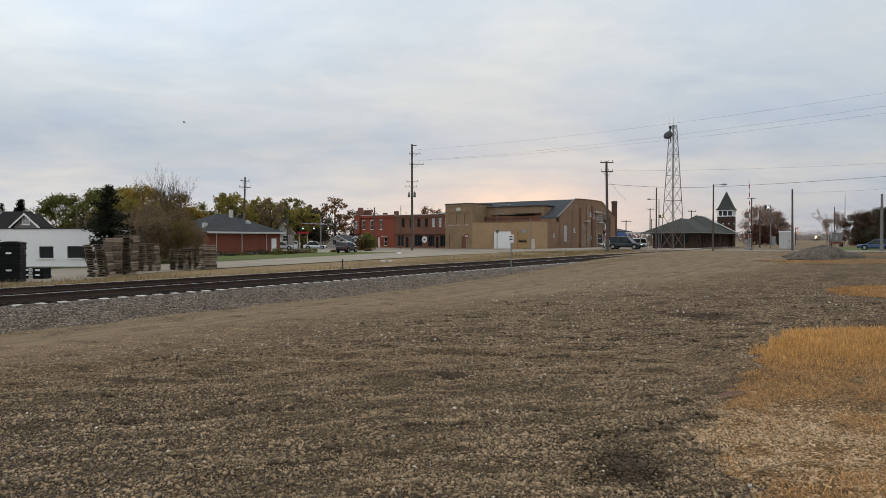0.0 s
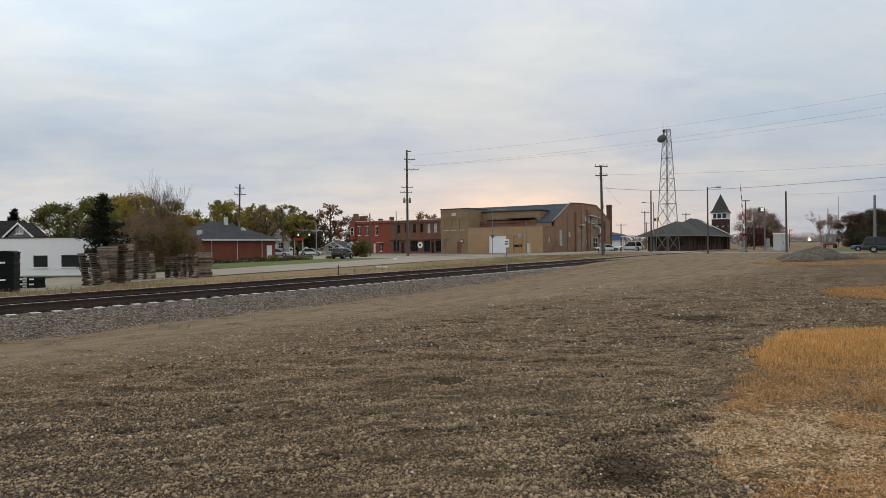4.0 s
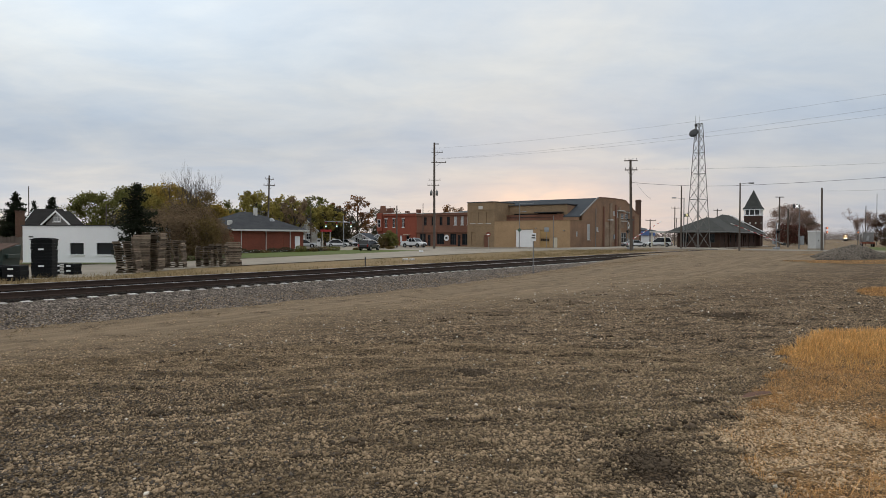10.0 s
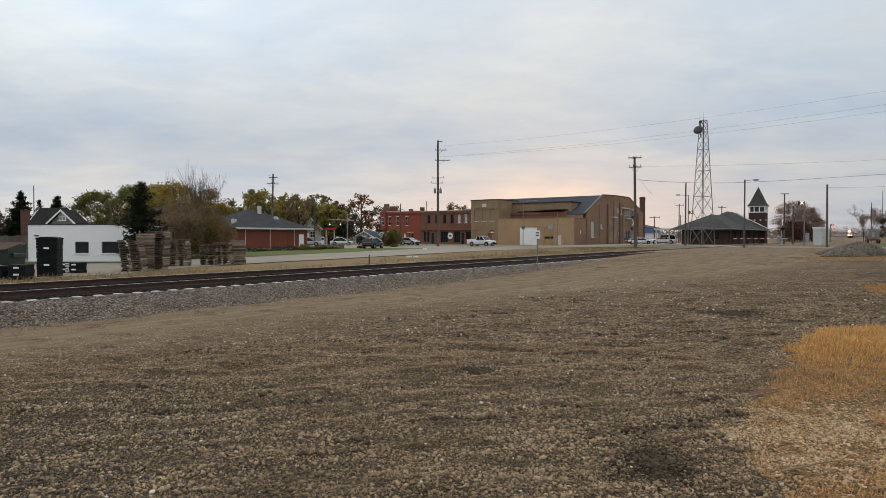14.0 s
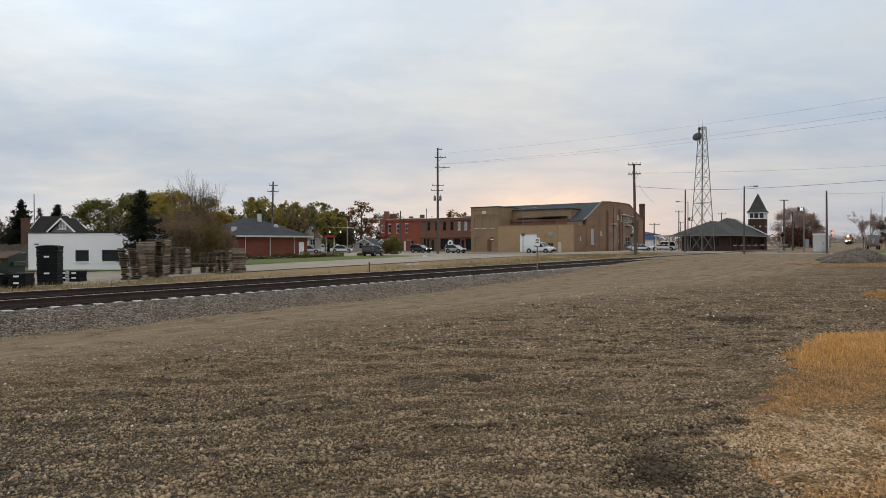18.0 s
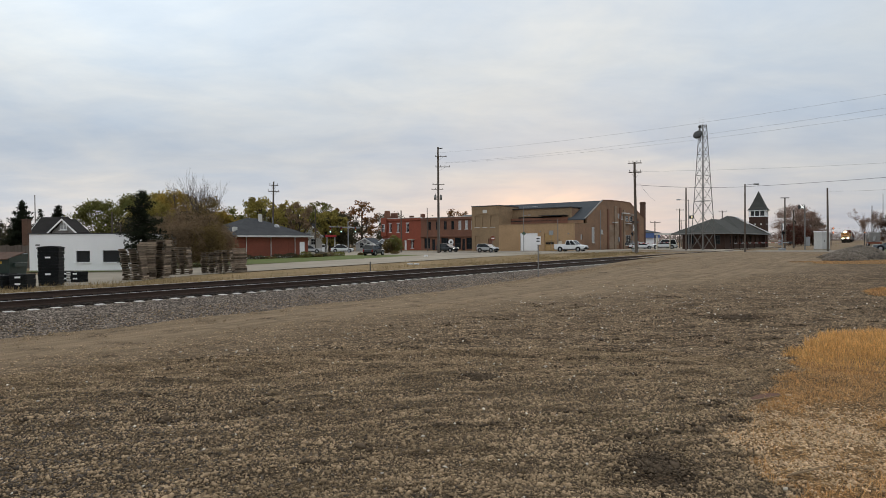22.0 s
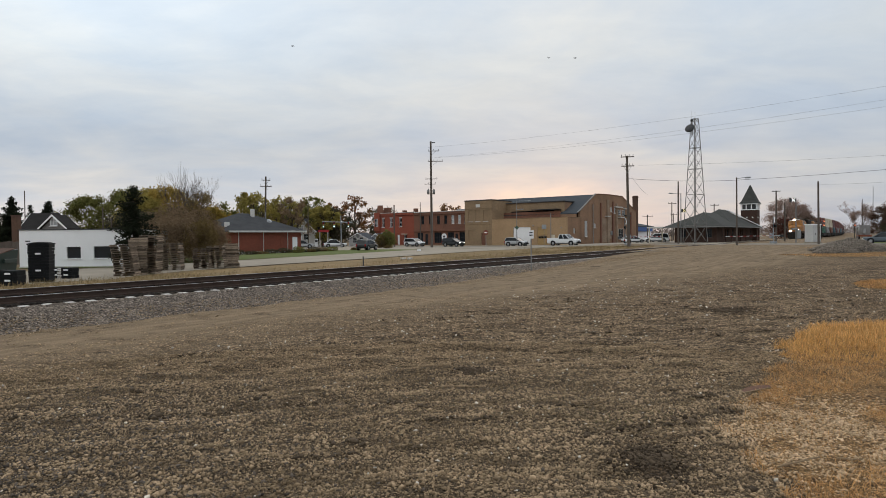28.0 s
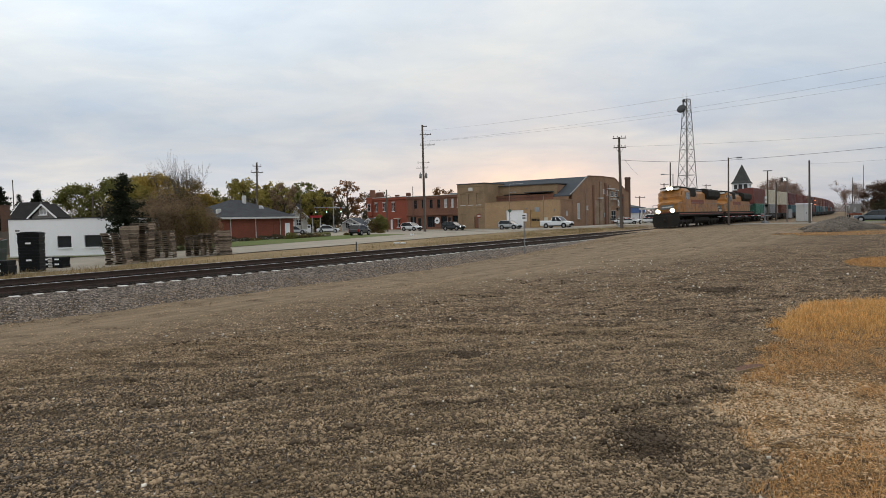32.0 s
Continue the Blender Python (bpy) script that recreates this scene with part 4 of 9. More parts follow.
def shop_row():
    """Dark brick two-storey block between the warehouse and the red corner building."""
    S0, L0, L1 = 118.0, 80.45, 97.45
    b = thing("brick_store", "dark brick two-storey store with pale upper windows", "store", on_grid(S0, L0, 0.25))
    W = L1 - L0
    ops = [(x, x + 0.85, 5.0, 7.0) for x in (11.3, 13.2, 15.0)] + [(x, x + 0.9, 5.0, 7.0) for x in (2.2, 4.6, 7.0, 9.2)]
    ops += [(10.2, 12.0, 0.4, 3.0), (12.4, 13.2, 0.0, 2.7), (13.6, 16.4, 0.4, 3.0), (1.0, 2.8, 0.5, 3.0), (3.4, 4.3, 0.0, 2.7), (6.2, 8.4, 0.5, 3.0)]
    m = face_s(W)
    part("front_wall", wall_mesh(W, 7.9, 0.4, ops), DARKBRICK, b, m=m)
    for i, o in enumerate(ops):
        if i < 3:
            window_part(b, m, *o, WHITE, WINDOWPALE, TRIM)
        elif i < 7:
            window_part(b, m, *o, DARKMETAL, WINDOWDARK, DARKBRICK)
        else:
            window_part(b, m, *o, DARKMETAL, WINDOWDARK, None, 2, 1)
    bm = bm_new()
    bmesh.ops.create_cone(bm, cap_ends=True, segments=24, radius1=0.75, radius2=0.75, depth=0.06, matrix=pose(9.2, -0.08, 2.0, 90))
    part("round_sign", bm, WHITE, b, "round white shop sign", m=m)
    box_part("sign_bar", 8.9, 9.5, -0.125, -0.112, 1.8, 2.2, DARKMETAL, b, m=m)
    box_part("cornice", -0.0, W, -0.22, -0.002, 7.3, 7.75, DARKBRICK, b, m=m, bevel=0.03)
    box_part("coping", -0.05, W + 0.05, -0.12, 0.5, 7.903, 8.02, TRIM, b, m=m, bevel=0.02)
    box_part("store_cornice", 0.0, W, -0.3, -0.002, 3.25, 3.6, DARKBRICK, b, m=m, bevel=0.03)
    box_part("side_wall", 0.402, 18, 0, 0.35, 0, 7.6, DARKBRICK, b)
    box_part("far_side_wall", 0.402, 18, W - 0.35, W, 0, 7.6, DARKBRICK, b)
    box_part("roof", 0.41, 18, 0.36, W - 0.36, 7.0, 7.2, ROOFDARK, b)
    box_part("rooftop_unit", 6, 8, 6, 8.5, 7.2, 8.6, GALV, b, bevel=0.03)
    c = thing("red_corner_building", "bright red brick corner building with white windows", "building", on_grid(S0, L1 + 0.05, 0.22))
    W = 12.9
    m = face_s(W)
    ops = [(2.3, 3.2, 4.6, 6.8), (5.0, 5.9, 4.6, 6.8), (8.1, 9.0, 4.6, 6.8), (0.5, 1.3, 4.6, 6.8), (2.0, 3.9, 0.5, 3.0), (5.1, 6.0, 0.0, 2.6), (7.4, 8.2, 0.0, 2.6), (9.6, 10.5, 0.6, 2.6)]
    part("front_wall", wall_mesh(W, 8.05, 0.4, ops), REDBRICK, c, m=m)
    for i, o in enumerate(ops):
        if i in (5, 6):
            door_part(c, m, *o, WHITE if i == 6 else REDBRICK, "white door" if i == 6 else "red door", 3)
        else:
            window_part(c, m, *o, WHITE, WINDOWDARK, WHITE, lintel=TRIM)
    box_part("bay", 0.0, 1.75, -0.55, -0.003, 3.6, 8.3, REDBRICK, c, "red brick corner bay", m=m, bevel=0.05)
    window_part(c, m @ Matrix.Translation((0, -0.72, 0)), 0.35, 1.35, 4.7, 6.7, WHITE, WINDOWDARK)
    box_part("cornice", 1.76, W, -0.25, -0.002, 7.45, 7.9, REDBRICK, c, m=m, bevel=0.03)
    box_part("coping", 0, W, -0.1, 0.5, 8.053, 8.2, TRIM, c, m=m, bevel=0.02)
    box_part("side_wall", 0.402, 22, 0, 0.35, 0, 7.7, REDBRICK, c)
    box_part("far_side_wall", 0.402, 22, W - 0.35, W, 0, 7.7, REDBRICK, c)
    box_part("roof", 0.41, 22, 0.36, W - 0.36, 7.1, 7.3, ROOFDARK, c)
    for y, x, h in ((10.9, 3, 9.7), (8.0, 6, 9.0), (3.4, 5, 9.3)):
        box_part("chimney", x, x + 0.9, y, y + (1.9 if y > 10 else 0.9), 7.3, h, DARKBRICK, c, bevel=0.04)
    part("turret_roof", add_rod(bm_new(), (0.9, 12.0, 8.3), (0.9, 12.0, 10.2), 1.25, 0.9, 4), DARKBRICK, c)
    box_part("awning", 9.3, 10.8, -0.9, -0.01, 2.7, 2.85, CREAM, c, m=m)


def low_brick_house():
    b = thing("low_brick_building", "low red brick building with dark hipped roof", "building", on_grid(49.0, 72.0, 0.25))
    W, D = 11.9, 11.0
    ops = [(5.9, 6.1, 0.3, 0.6)]
    part("front_wall", wall_mesh(W, 2.95, 0.3, []), DULLBRICK, b)
    part("end_wall", wall_mesh(D - 0.004, 2.95, 0.3, [(3, 4.2, 0.9, 2.2)]), DULLBRICK, b, m=face_s(D, 0, -0.302))
    box_part("back_wall", 0, W, D - 0.3, D, 0, 2.95, DULLBRICK, b)
    box_part("far_end_wall", W - 0.3, W, 0.302, D - 0.302, 0, 2.95, DULLBRICK, b)
    part("roof", hip_roof(0, W, 0, D, 3.1, 5.7, 5.0, 0.6), ROOFDARK, b, "charcoal shingled hipped roof")
    box_part("fascia", -0.63, W + 0.63, -0.66, -0.602, 2.88, 3.12, TRIM, b, "pale fascia board")
    for x in (1.2, 5.2, 9.4):
        part("downpipe", add_rod(bm_new(), (x, -0.08, 0.1), (x, -0.08, 2.9), 0.05), TRIM, b, "pale downpipe")
    box_part("door", 10.3, 11.2, -0.06, -0.002, 0.1, 2.2, WHITE, b, "white door", bevel=0.02)
    box_part("door", 8.2, 9.0, -0.05, -0.002, 0.1, 2.2, DULLBRICK, b, "brown-red door", bevel=0.02)
    bm = bm_new()
    add_box(bm, 6.5, 6.95, 4.2, 4.65, 4.6, 6.3, 0.03)
    part("chimney", bm, TRIM, b, "pale metal chimney")
    bm = bm_new()
    add_box(bm, 0.6, 1.15, 1.8, 2.3, 3.5, 4.3, 0.04)
    part("vent_box", bm, TRIM, b, "pale rooftop vent")
    bm = bm_new()
    bmesh.ops.create_cone(bm, cap_ends=True, segments=16, radius1=0.45, radius2=0.1, depth=0.15, matrix=pose(8.2, 2.4, 4.5, 60, 0, 0))
    part("satellite_dish", bm, GALV, b, "small grey satellite dish")
    part("flue", add_rod(bm_new(), (9.4, 5.0, 4.4), (9.4, 5.0, 5.9), 0.06), GALV, b)
    w = box_part("low_wall", 44.0, 62.0, 69.0, 69.35, 0, 0.3, TRIM, None)
    w.matrix_world = pose(0, 0, 0.25, 0, 0, TURN)
    tagged(w, "low pale concrete wall before the brick building", "wall")


def white_building():
    b = thing("white_building", "flat-roofed white painted building with dark windows", "building", pose(-35.4, 52, 0.02, 0, 0, 0))
    W, H, D = 8.5, 3.15, 9.0
    ops = [(3.95, 5.12, 0.78, 1.74), (6.2, 7.65, 0.78, 1.76)]
    part("front_wall", wall_mesh(W, H, 0.25, ops), WHITE, b, "white painted masonry wall")
    I = Matrix.Identity(4)
    for o in ops:
        window_part(b, I, *o, DARKMETAL, WINDOWDARK, WHITE, 0, 0)
    box_part("side_wall", 0, 0.25, 0.252, D, 0, H, WHITE, b)
    box_part("far_side_wall", W - 0.25, W, 0.252, D, 0, H, WHITE, b)
    box_part("back_wall", 0.252, W - 0.252, D - 0.25, D, 0, H, WHITE, b)
    box_part("coping", -0.06, W + 0.06, -0.06, D + 0.06, H + 0.003, H + 0.09, DARKMETAL, b, "thin dark roof edge", bevel=0.01)
    box_part("plinth", 0.0, W, -0.05, -0.002, 0.0, 0.14, TRIM, b)
    box_part("wall_vent", 0.55, 0.9, -0.05, -0.002, 2.2, 2.3, DARKMETAL, b)


def gabled_house(x, y, W, D, H, R, walls, roof, turn, label, windows=2):
    b = thing("gabled_house", label, "house", on_ground(x, y, turn))
    gable = [(0, 0), (W, 0), (W, H), (W / 2, R), (0, H)]
    part("front_wall", add_prism(bm_new(), gable, 0, 0.25), walls, b)
    part("back_wall", add_prism(bm_new(), gable, D - 0.25, D), walls, b)
    box_part("side_wall", 0, 0.25, 0.252, D - 0.252, 0, H, walls, b)
    box_part("side_wall", W - 0.25, W, 0.252, D - 0.252, 0, H, walls, b)
    e = 0.4
    k = (R - H) / (W / 2)
    for sgn in (0, 1):
        pts = [(-e, H - k * e + 0.05), (W / 2, R + 0.05), (W / 2, R + 0.3), (-e, H - k * e + 0.3)]
        if sgn:
            pts = [(W - p[0], p[1]) for p in pts]
            pts[1], pts[2] = (pts[1][0] + 0.004, pts[1][1]), (pts[2][0] + 0.004, pts[2][1])
        part("roof_slope", add_prism(bm_new(), pts, -e, D + e), roof, b)
        q = [(p[0], p[1] - 0.02) for p in pts]
        part("bargeboard", add_prism(bm_new(), q, -e - 0.09, -e - 0.003), WHITE, b, "white bargeboard")
    for i in range(windows):
        xx = W * (i + 1) / (windows + 1)
        window_part(b, Matrix.Translation((0, -0.17, 0)), xx - 0.5, xx + 0.5, H * 0.45, H * 0.45 + 1.3, WHITE, WINDOWDARK, WHITE)
    window_part(b, Matrix.Translation((0, -0.17, 0)), W / 2 - 0.45, W / 2 + 0.45, H + 0.25, H + 1.25, WHITE, WINDOWPALE, WHITE)
    return b


STATIONBRICK = brick_mat("station_brick", (0.075, 0.045, 0.035), (0.06, 0.038, 0.03), (1.1, 1.1, 1.1), (0.04, 0.027, 0.022))


def station():
    """Brick station with a low hipped roof, deep eaves and a square tower at its far end."""
    b = thing("railway_station", "dark brick railway station with grey-green hipped roof", "railway station", on_grid(112.0, 26.2, 0.72))
    W, L = 7.0, 30.0
    ops = [(0.8, 1.9, 0.9, 2.4), (3.0, 4.0, 0.0, 2.2), (5.2, 6.2, 0.9, 2.4)]
    part("end_wall", wall_mesh(W, 2.6, 0.35, ops), STATIONBRICK, b, m=face_s(W))
    for i, o in enumerate(ops):
        if i == 1:
            door_part(b, face_s(W), *o, STATIONBRICK, "brown door", 3)
        else:
            window_part(b, face_s(W), *o, DARKMETAL, WINDOWDARK, STATIONBRICK)
    I = Matrix.Translation((0.352, 0, 0))
    ops = [(x, x + 1.1, 0.9, 2.4) for x in range(3, 28, 4)] + [(5.0, 6.2, 0.0, 2.3), (17.0, 18.4, 0.0, 2.3)]
    part("platform_wall", wall_mesh(L - 0.36, 2.6, 0.35, ops), STATIONBRICK, b, m=I)
    for o in ops[:-2]:
        window_part(b, I, *o, DARKMETAL, WINDOWDARK, STATIONBRICK)
    for o in ops[-2:]:
        door_part(b, I, *o, STATIONBRICK, "brown double door", 3, across=2)
    box_part("back_wall", 0.352, L, W - 0.35, W, 0, 2.6, STATIONBRICK, b)
    part("main_roof", hip_roof(0, L, 0, W, 2.75, 5.4, 5.5, 1.5, 0.16), ROOFGREEN, b, "grey-green shingled hipped roof with deep eaves")
    part("upper_roof", hip_roof(10, 28.5, -0.1, W + 0.1, 3.5, 6.25, 6.5, 0.0, 0.14), ROOFGREEN, b, "raised roof over the waiting room")
    box_part("fascia", -1.56, -1.505, -1.5, W + 1.5, 2.62, 2.78, GREYPOLE, b, "pale fascia board")
    box_part("fascia", -1.5, L + 1.5, -1.56, -1.505, 2.62, 2.78, GREYPOLE, b, "pale fascia board")
    bm = bm_new()
    add_rod(bm, (22.0, W / 2 - 0.3, 6.2), (L + 1.4, -1.35, 2.9), 0.12, 0.12, 6)
    part("hip_cap", bm, WHITE, b, "white hip flashing")
    for x in range(-1, 31, 6):
        part("eave_post", add_rod(bm_new(), (x, -1.2, 0), (x, -1.2, 2.6), 0.08), STATIONBRICK, b)
    for y in (1.8, 5.2):
        part("eave_post", add_rod(bm_new(), (-1.2, y, 0), (-1.2, y, 2.6), 0.08), STATIONBRICK, b)
    # canopy on the street side
    box_part("canopy", -2.0, 6.0, W + 1.52, W + 4.2, 2.6, 2.85, TRIM, b, "flat pale canopy")
    for x in (-1.6, 5.6):
        part("canopy_post", add_rod(bm_new(), (x, W + 3.9, 0), (x, W + 3.9, 2.6), 0.12), CREAM, b)
    # tower
    t = new("tower")
    t.parent = b
    t.matrix_local = pose(30.0, -0.75, -0.4, 0, 0, 0) @ Matrix.Diagonal((0.73, 0.73, 0.925, 1))
    part("shaft", add_box(bm_new(), 0, 4.2, 0, 4.2, 0, 7.3, 0.03), STATIONBRICK, t)
    for x in (0.9, 2.4):
        box_part("slit_window", -0.03, 0.03, x, x + 0.4, 5.5, 5.8, TRIM, t)
        box_part("slit_window", x, x + 0.4, -0.03, 0.03, 5.5, 5.8, TRIM, t)
    box_part("belt", -0.12, 4.32, -0.12, 4.32, 7.303, 7.5, WHITE, t, "white belt course", bevel=0.02)
    box_part("belfry_core", 0.35, 3.85, 0.35, 3.85, 7.51, 8.6, DARKMETAL, t)
    for x in (0, 1.32, 2.66, 3.96):
        box_part("belfry_pier", x, x + 0.24, 0.0, 0.24, 7.51, 8.6, WHITE, t, "white pier beside a belfry opening")
        if x:
            box_part("belfry_pier", 0, 0.24, x, x + 0.24, 7.51, 8.6, WHITE, t, "white pier beside a belfry opening")
    box_part("cornice", -0.25, 4.45, -0.25, 4.45, 8.603, 8.8, WHITE, t, bevel=0.02)
    bm = bm_new()
    m = pose(2.1, 2.1, 8.8, 0, 0, 45)
    prof = [(0, 3.55), (0.6, 2.75), (4.3, 0.08)]
    rings = [[bm.verts.new(m @ Vector((r * math.cos(q * math.pi / 2), r * math.sin(q * math.pi / 2), h))) for q in range(4)] for h, r in prof]
    for a, c in zip(rings, rings[1:]):
        for q in range(4):
            bm.faces.new((a[q], a[(q + 1) % 4], c[(q + 1) % 4], c[q]))
    bm.faces.new(rings[0][::-1])
    bm.faces.new(rings[-1])
    bmesh.ops.recalc_face_normals(bm, faces=bm.faces)
    part("spire", bm, ROOFGREEN, t, "flared pyramid spire of grey shingles")


def blue_shop():
    b = thing("blue_fascia_shop", "low white shop with bright blue fascia", "shop", on_grid(165, 63, 0.4))
    part("front_wall", wall_mesh(14, 2.7, 0.3, [(1, 4, 0.6, 2.2), (6, 8, 0.0, 2.2), (9.5, 13, 0.6, 2.2)]), WHITE, b, m=face_s(14))
    for o in ((1, 4, 0.6, 2.2), (6, 8, 0.0, 2.2), (9.5, 13, 0.6, 2.2)):
        window_part(b, face_s(14), *o, WHITE, WINDOWDARK, None, 2, 0)
    box_part("fascia", -0.5, 24, -0.5, 14.5, 2.703, 4.1, BLUEPAINT, b, "bright blue fascia band", bevel=0.03)
    part("roof", hip_roof(0, 24, 0, 14, 4.25, 6.2, 6, 0.6), ROOFBLUE, b)
    part("side_wall", wall_mesh(23.6, 2.7, 0.3, []), WHITE, b, m=Matrix.Translation((0.302, 0, 0)))


warehouse()
shop_row()
low_brick_house()
white_building()
gabled_house(-51.45, 80, 2.9, 2.6, 3.9, 5.3, GREYPOLE, ROOFBLACK, 3, "grey gabled house with white bargeboards", 0)
gabled_house(-60.8, 95, 5.2, 3.3, 3.9, 6.0, GREYPOLE, ROOFBLACK, -87, "grey house with a long dark roof", 0)


def brick_shed():
    t = thing("brick_chimney_stack", "weathered brown brick chimney stack beside a house", "chimney", pose(-48.7, 70, 0.0, 0, 0, 0))
    part("shaft", add_box(bm_new(), 0.2, 0.8, 0, 0.8, 0, 5.1, 0.03), SOOTBRICK, t)
    part("cap", add_box(bm_new(), 0.15, 0.85, -0.05, 0.85, 5.103, 5.2, 0.02), SOOTBRICK, t)
    f = thing("board_fence", "dark weathered board fence beside the white building", "fence", pose(-42.0, 60, 0.0, 0, 0, 0))
    for i in range(12):
        box_part("board", -2.0 + i * 0.4, -1.63 + i * 0.4, 0, 0.04, 0, 2.2 + 0.05 * (i % 3), WOODPOLE, f)
    for i in range(3):
        box_part("post", -1.9 + i * 2.2, -1.78 + i * 2.2, 0.05, 0.17, 0, 2.3, WOODPOLE, f)


brick_shed()
station()
blue_shop()

# ------------------------------------------------------------------ trees and shrubs
def leaf_mat(name, c1, c2, c3):
    m = noise_mat(name, c1, c2, 0.5, 0.85, c3, 2.0, 0.0, spots=0.5, island=0.35)
    nt = m.node_tree
    b, out = nt.nodes["Principled BSDF"], nt.nodes["Material Output"]
    tr, mx = nt.nodes.new("ShaderNodeBsdfTranslucent"), nt.nodes.new("ShaderNodeMixShader")
    nt.links.new(b.inputs["Base Color"].links[0].from_socket, tr.inputs[0])
    mx.inputs[0].default_value = 0.55
    nt.links.new(b.outputs[0], mx.inputs[1])
    nt.links.new(tr.outputs[0], mx.inputs[2])
    nt.links.new(mx.outputs[0], out.inputs[0])
    return m


LEAF_GREEN = leaf_mat("dark_green_leaves", (0.155, 0.16, 0.05), (0.20, 0.18, 0.058), (0.055, 0.07, 0.024))
LEAF_OLIVE = leaf_mat("olive_leaves", (0.27, 0.23, 0.066), (0.33, 0.255, 0.072), (0.10, 0.105, 0.032))
LEAF_GOLD = leaf_mat("golden_leaves", (0.39, 0.265, 0.062), (0.31, 0.23, 0.058), (0.14, 0.105, 0.03))
LEAF_ORANGE = leaf_mat("orange_brown_leaves", (0.26, 0.115, 0.045), (0.165, 0.095, 0.042), (0.084, 0.053, 0.025))
LEAF_RED = leaf_mat("dull_red_leaves", (0.157, 0.060, 0.046), (0.113, 0.063, 0.049), (0.050, 0.027, 0.022))
LEAF_BROWN = leaf_mat("brown_twigs", (0.215, 0.155, 0.098), (0.255, 0.178, 0.108), (0.12, 0.084, 0.055))
# haze of distance put into the colour of the far leaves
LEAF_HAZY = leaf_mat("hazy_far_leaves", (0.19, 0.155, 0.14), (0.225, 0.18, 0.16), (0.14, 0.115, 0.105))
LEAF_MAUVE = leaf_mat("mauve_brown_twigs", (0.29, 0.205, 0.17), (0.33, 0.23, 0.18), (0.18, 0.125, 0.105))
LEAF_RUST = leaf_mat("rusty_brown_leaves", (0.10, 0.062, 0.045), (0.125, 0.075, 0.052), (0.06, 0.04, 0.03))
LEAF_TAN = leaf_mat("olive_brown_leaves", (0.20, 0.150, 0.060), (0.17, 0.118, 0.058), (0.10, 0.072, 0.034))
TWIGBARK = noise_mat("pale_twig_bark", (0.10, 0.082, 0.068), (0.125, 0.10, 0.083), 2, 0.95, (0.07, 0.056, 0.048), 14, 0.0)
NEEDLE = leaf_mat("spruce_needles", (0.020, 0.026, 0.016), (0.028, 0.033, 0.019), (0.011, 0.014, 0.009))
LEAF_DARK = leaf_mat("dusky_leaves", (0.070, 0.067, 0.040), (0.094, 0.080, 0.050), (0.034, 0.030, 0.019))


def leaves_object(name, centres, size, material, parent, rng, flat=0.0, per=1, loose=0.0):
    """Many small tilted leaf clumps, each a bent pair of triangles."""
    n = len(centres)
    c = np.repeat(np.array(centres), per, 0)
    if per > 1:
        c = c + rng.normal(0, loose or size * 0.9, c.shape)
    n = len(c)
    a = rng.normal(size=(n, 3))
    a[:, 2] *= 1 - flat
    a /= np.linalg.norm(a, axis=1)[:, None] + 1e-9
    b = rng.normal(size=(n, 3))
    b -= (b * a).sum(1)[:, None] * a
    b /= np.linalg.norm(b, axis=1)[:, None] + 1e-9
    k = size * rng.uniform(0.55, 1.25, (n, 1))
    nn = np.cross(a, b)
    v = np.stack([c - a * k, c + b * k * 0.55 + nn * k * 0.2, c + a * k, c - b * k * 0.55 + nn * k * 0.2], 1).reshape(-1, 3)
    i = np.arange(n) * 4
    f = np.concatenate([np.stack([i, i + 1, i + 2], 1), np.stack([i, i + 2, i + 3], 1)])
    me = bpy.data.meshes.new(name)
    me.from_pydata(v.tolist(), [], f.tolist())
    me.materials.append(material)
    ob = new(name, me)
    ob.parent = parent
    return ob


def limbs(bm, rng, p, d, length, r, depth, tips, spread=0.55, up=0.25):
    q = p + d * length
    add_rod(bm, p, q, r, r * 0.62, 5 if depth > 1 else 4, False)
    tips.append(q)
    if depth == 0:
        return
    for i in range(rng.integers(2, 4)):
        e = (d + Vector(rng.normal(0, spread, 3)) + Vector((0, 0, up))).normalized()
        limbs(bm, rng, q if i else p + d * length * 0.75, e, length * rng.uniform(0.6, 0.82), r * 0.6, depth - 1, tips, spread, up)


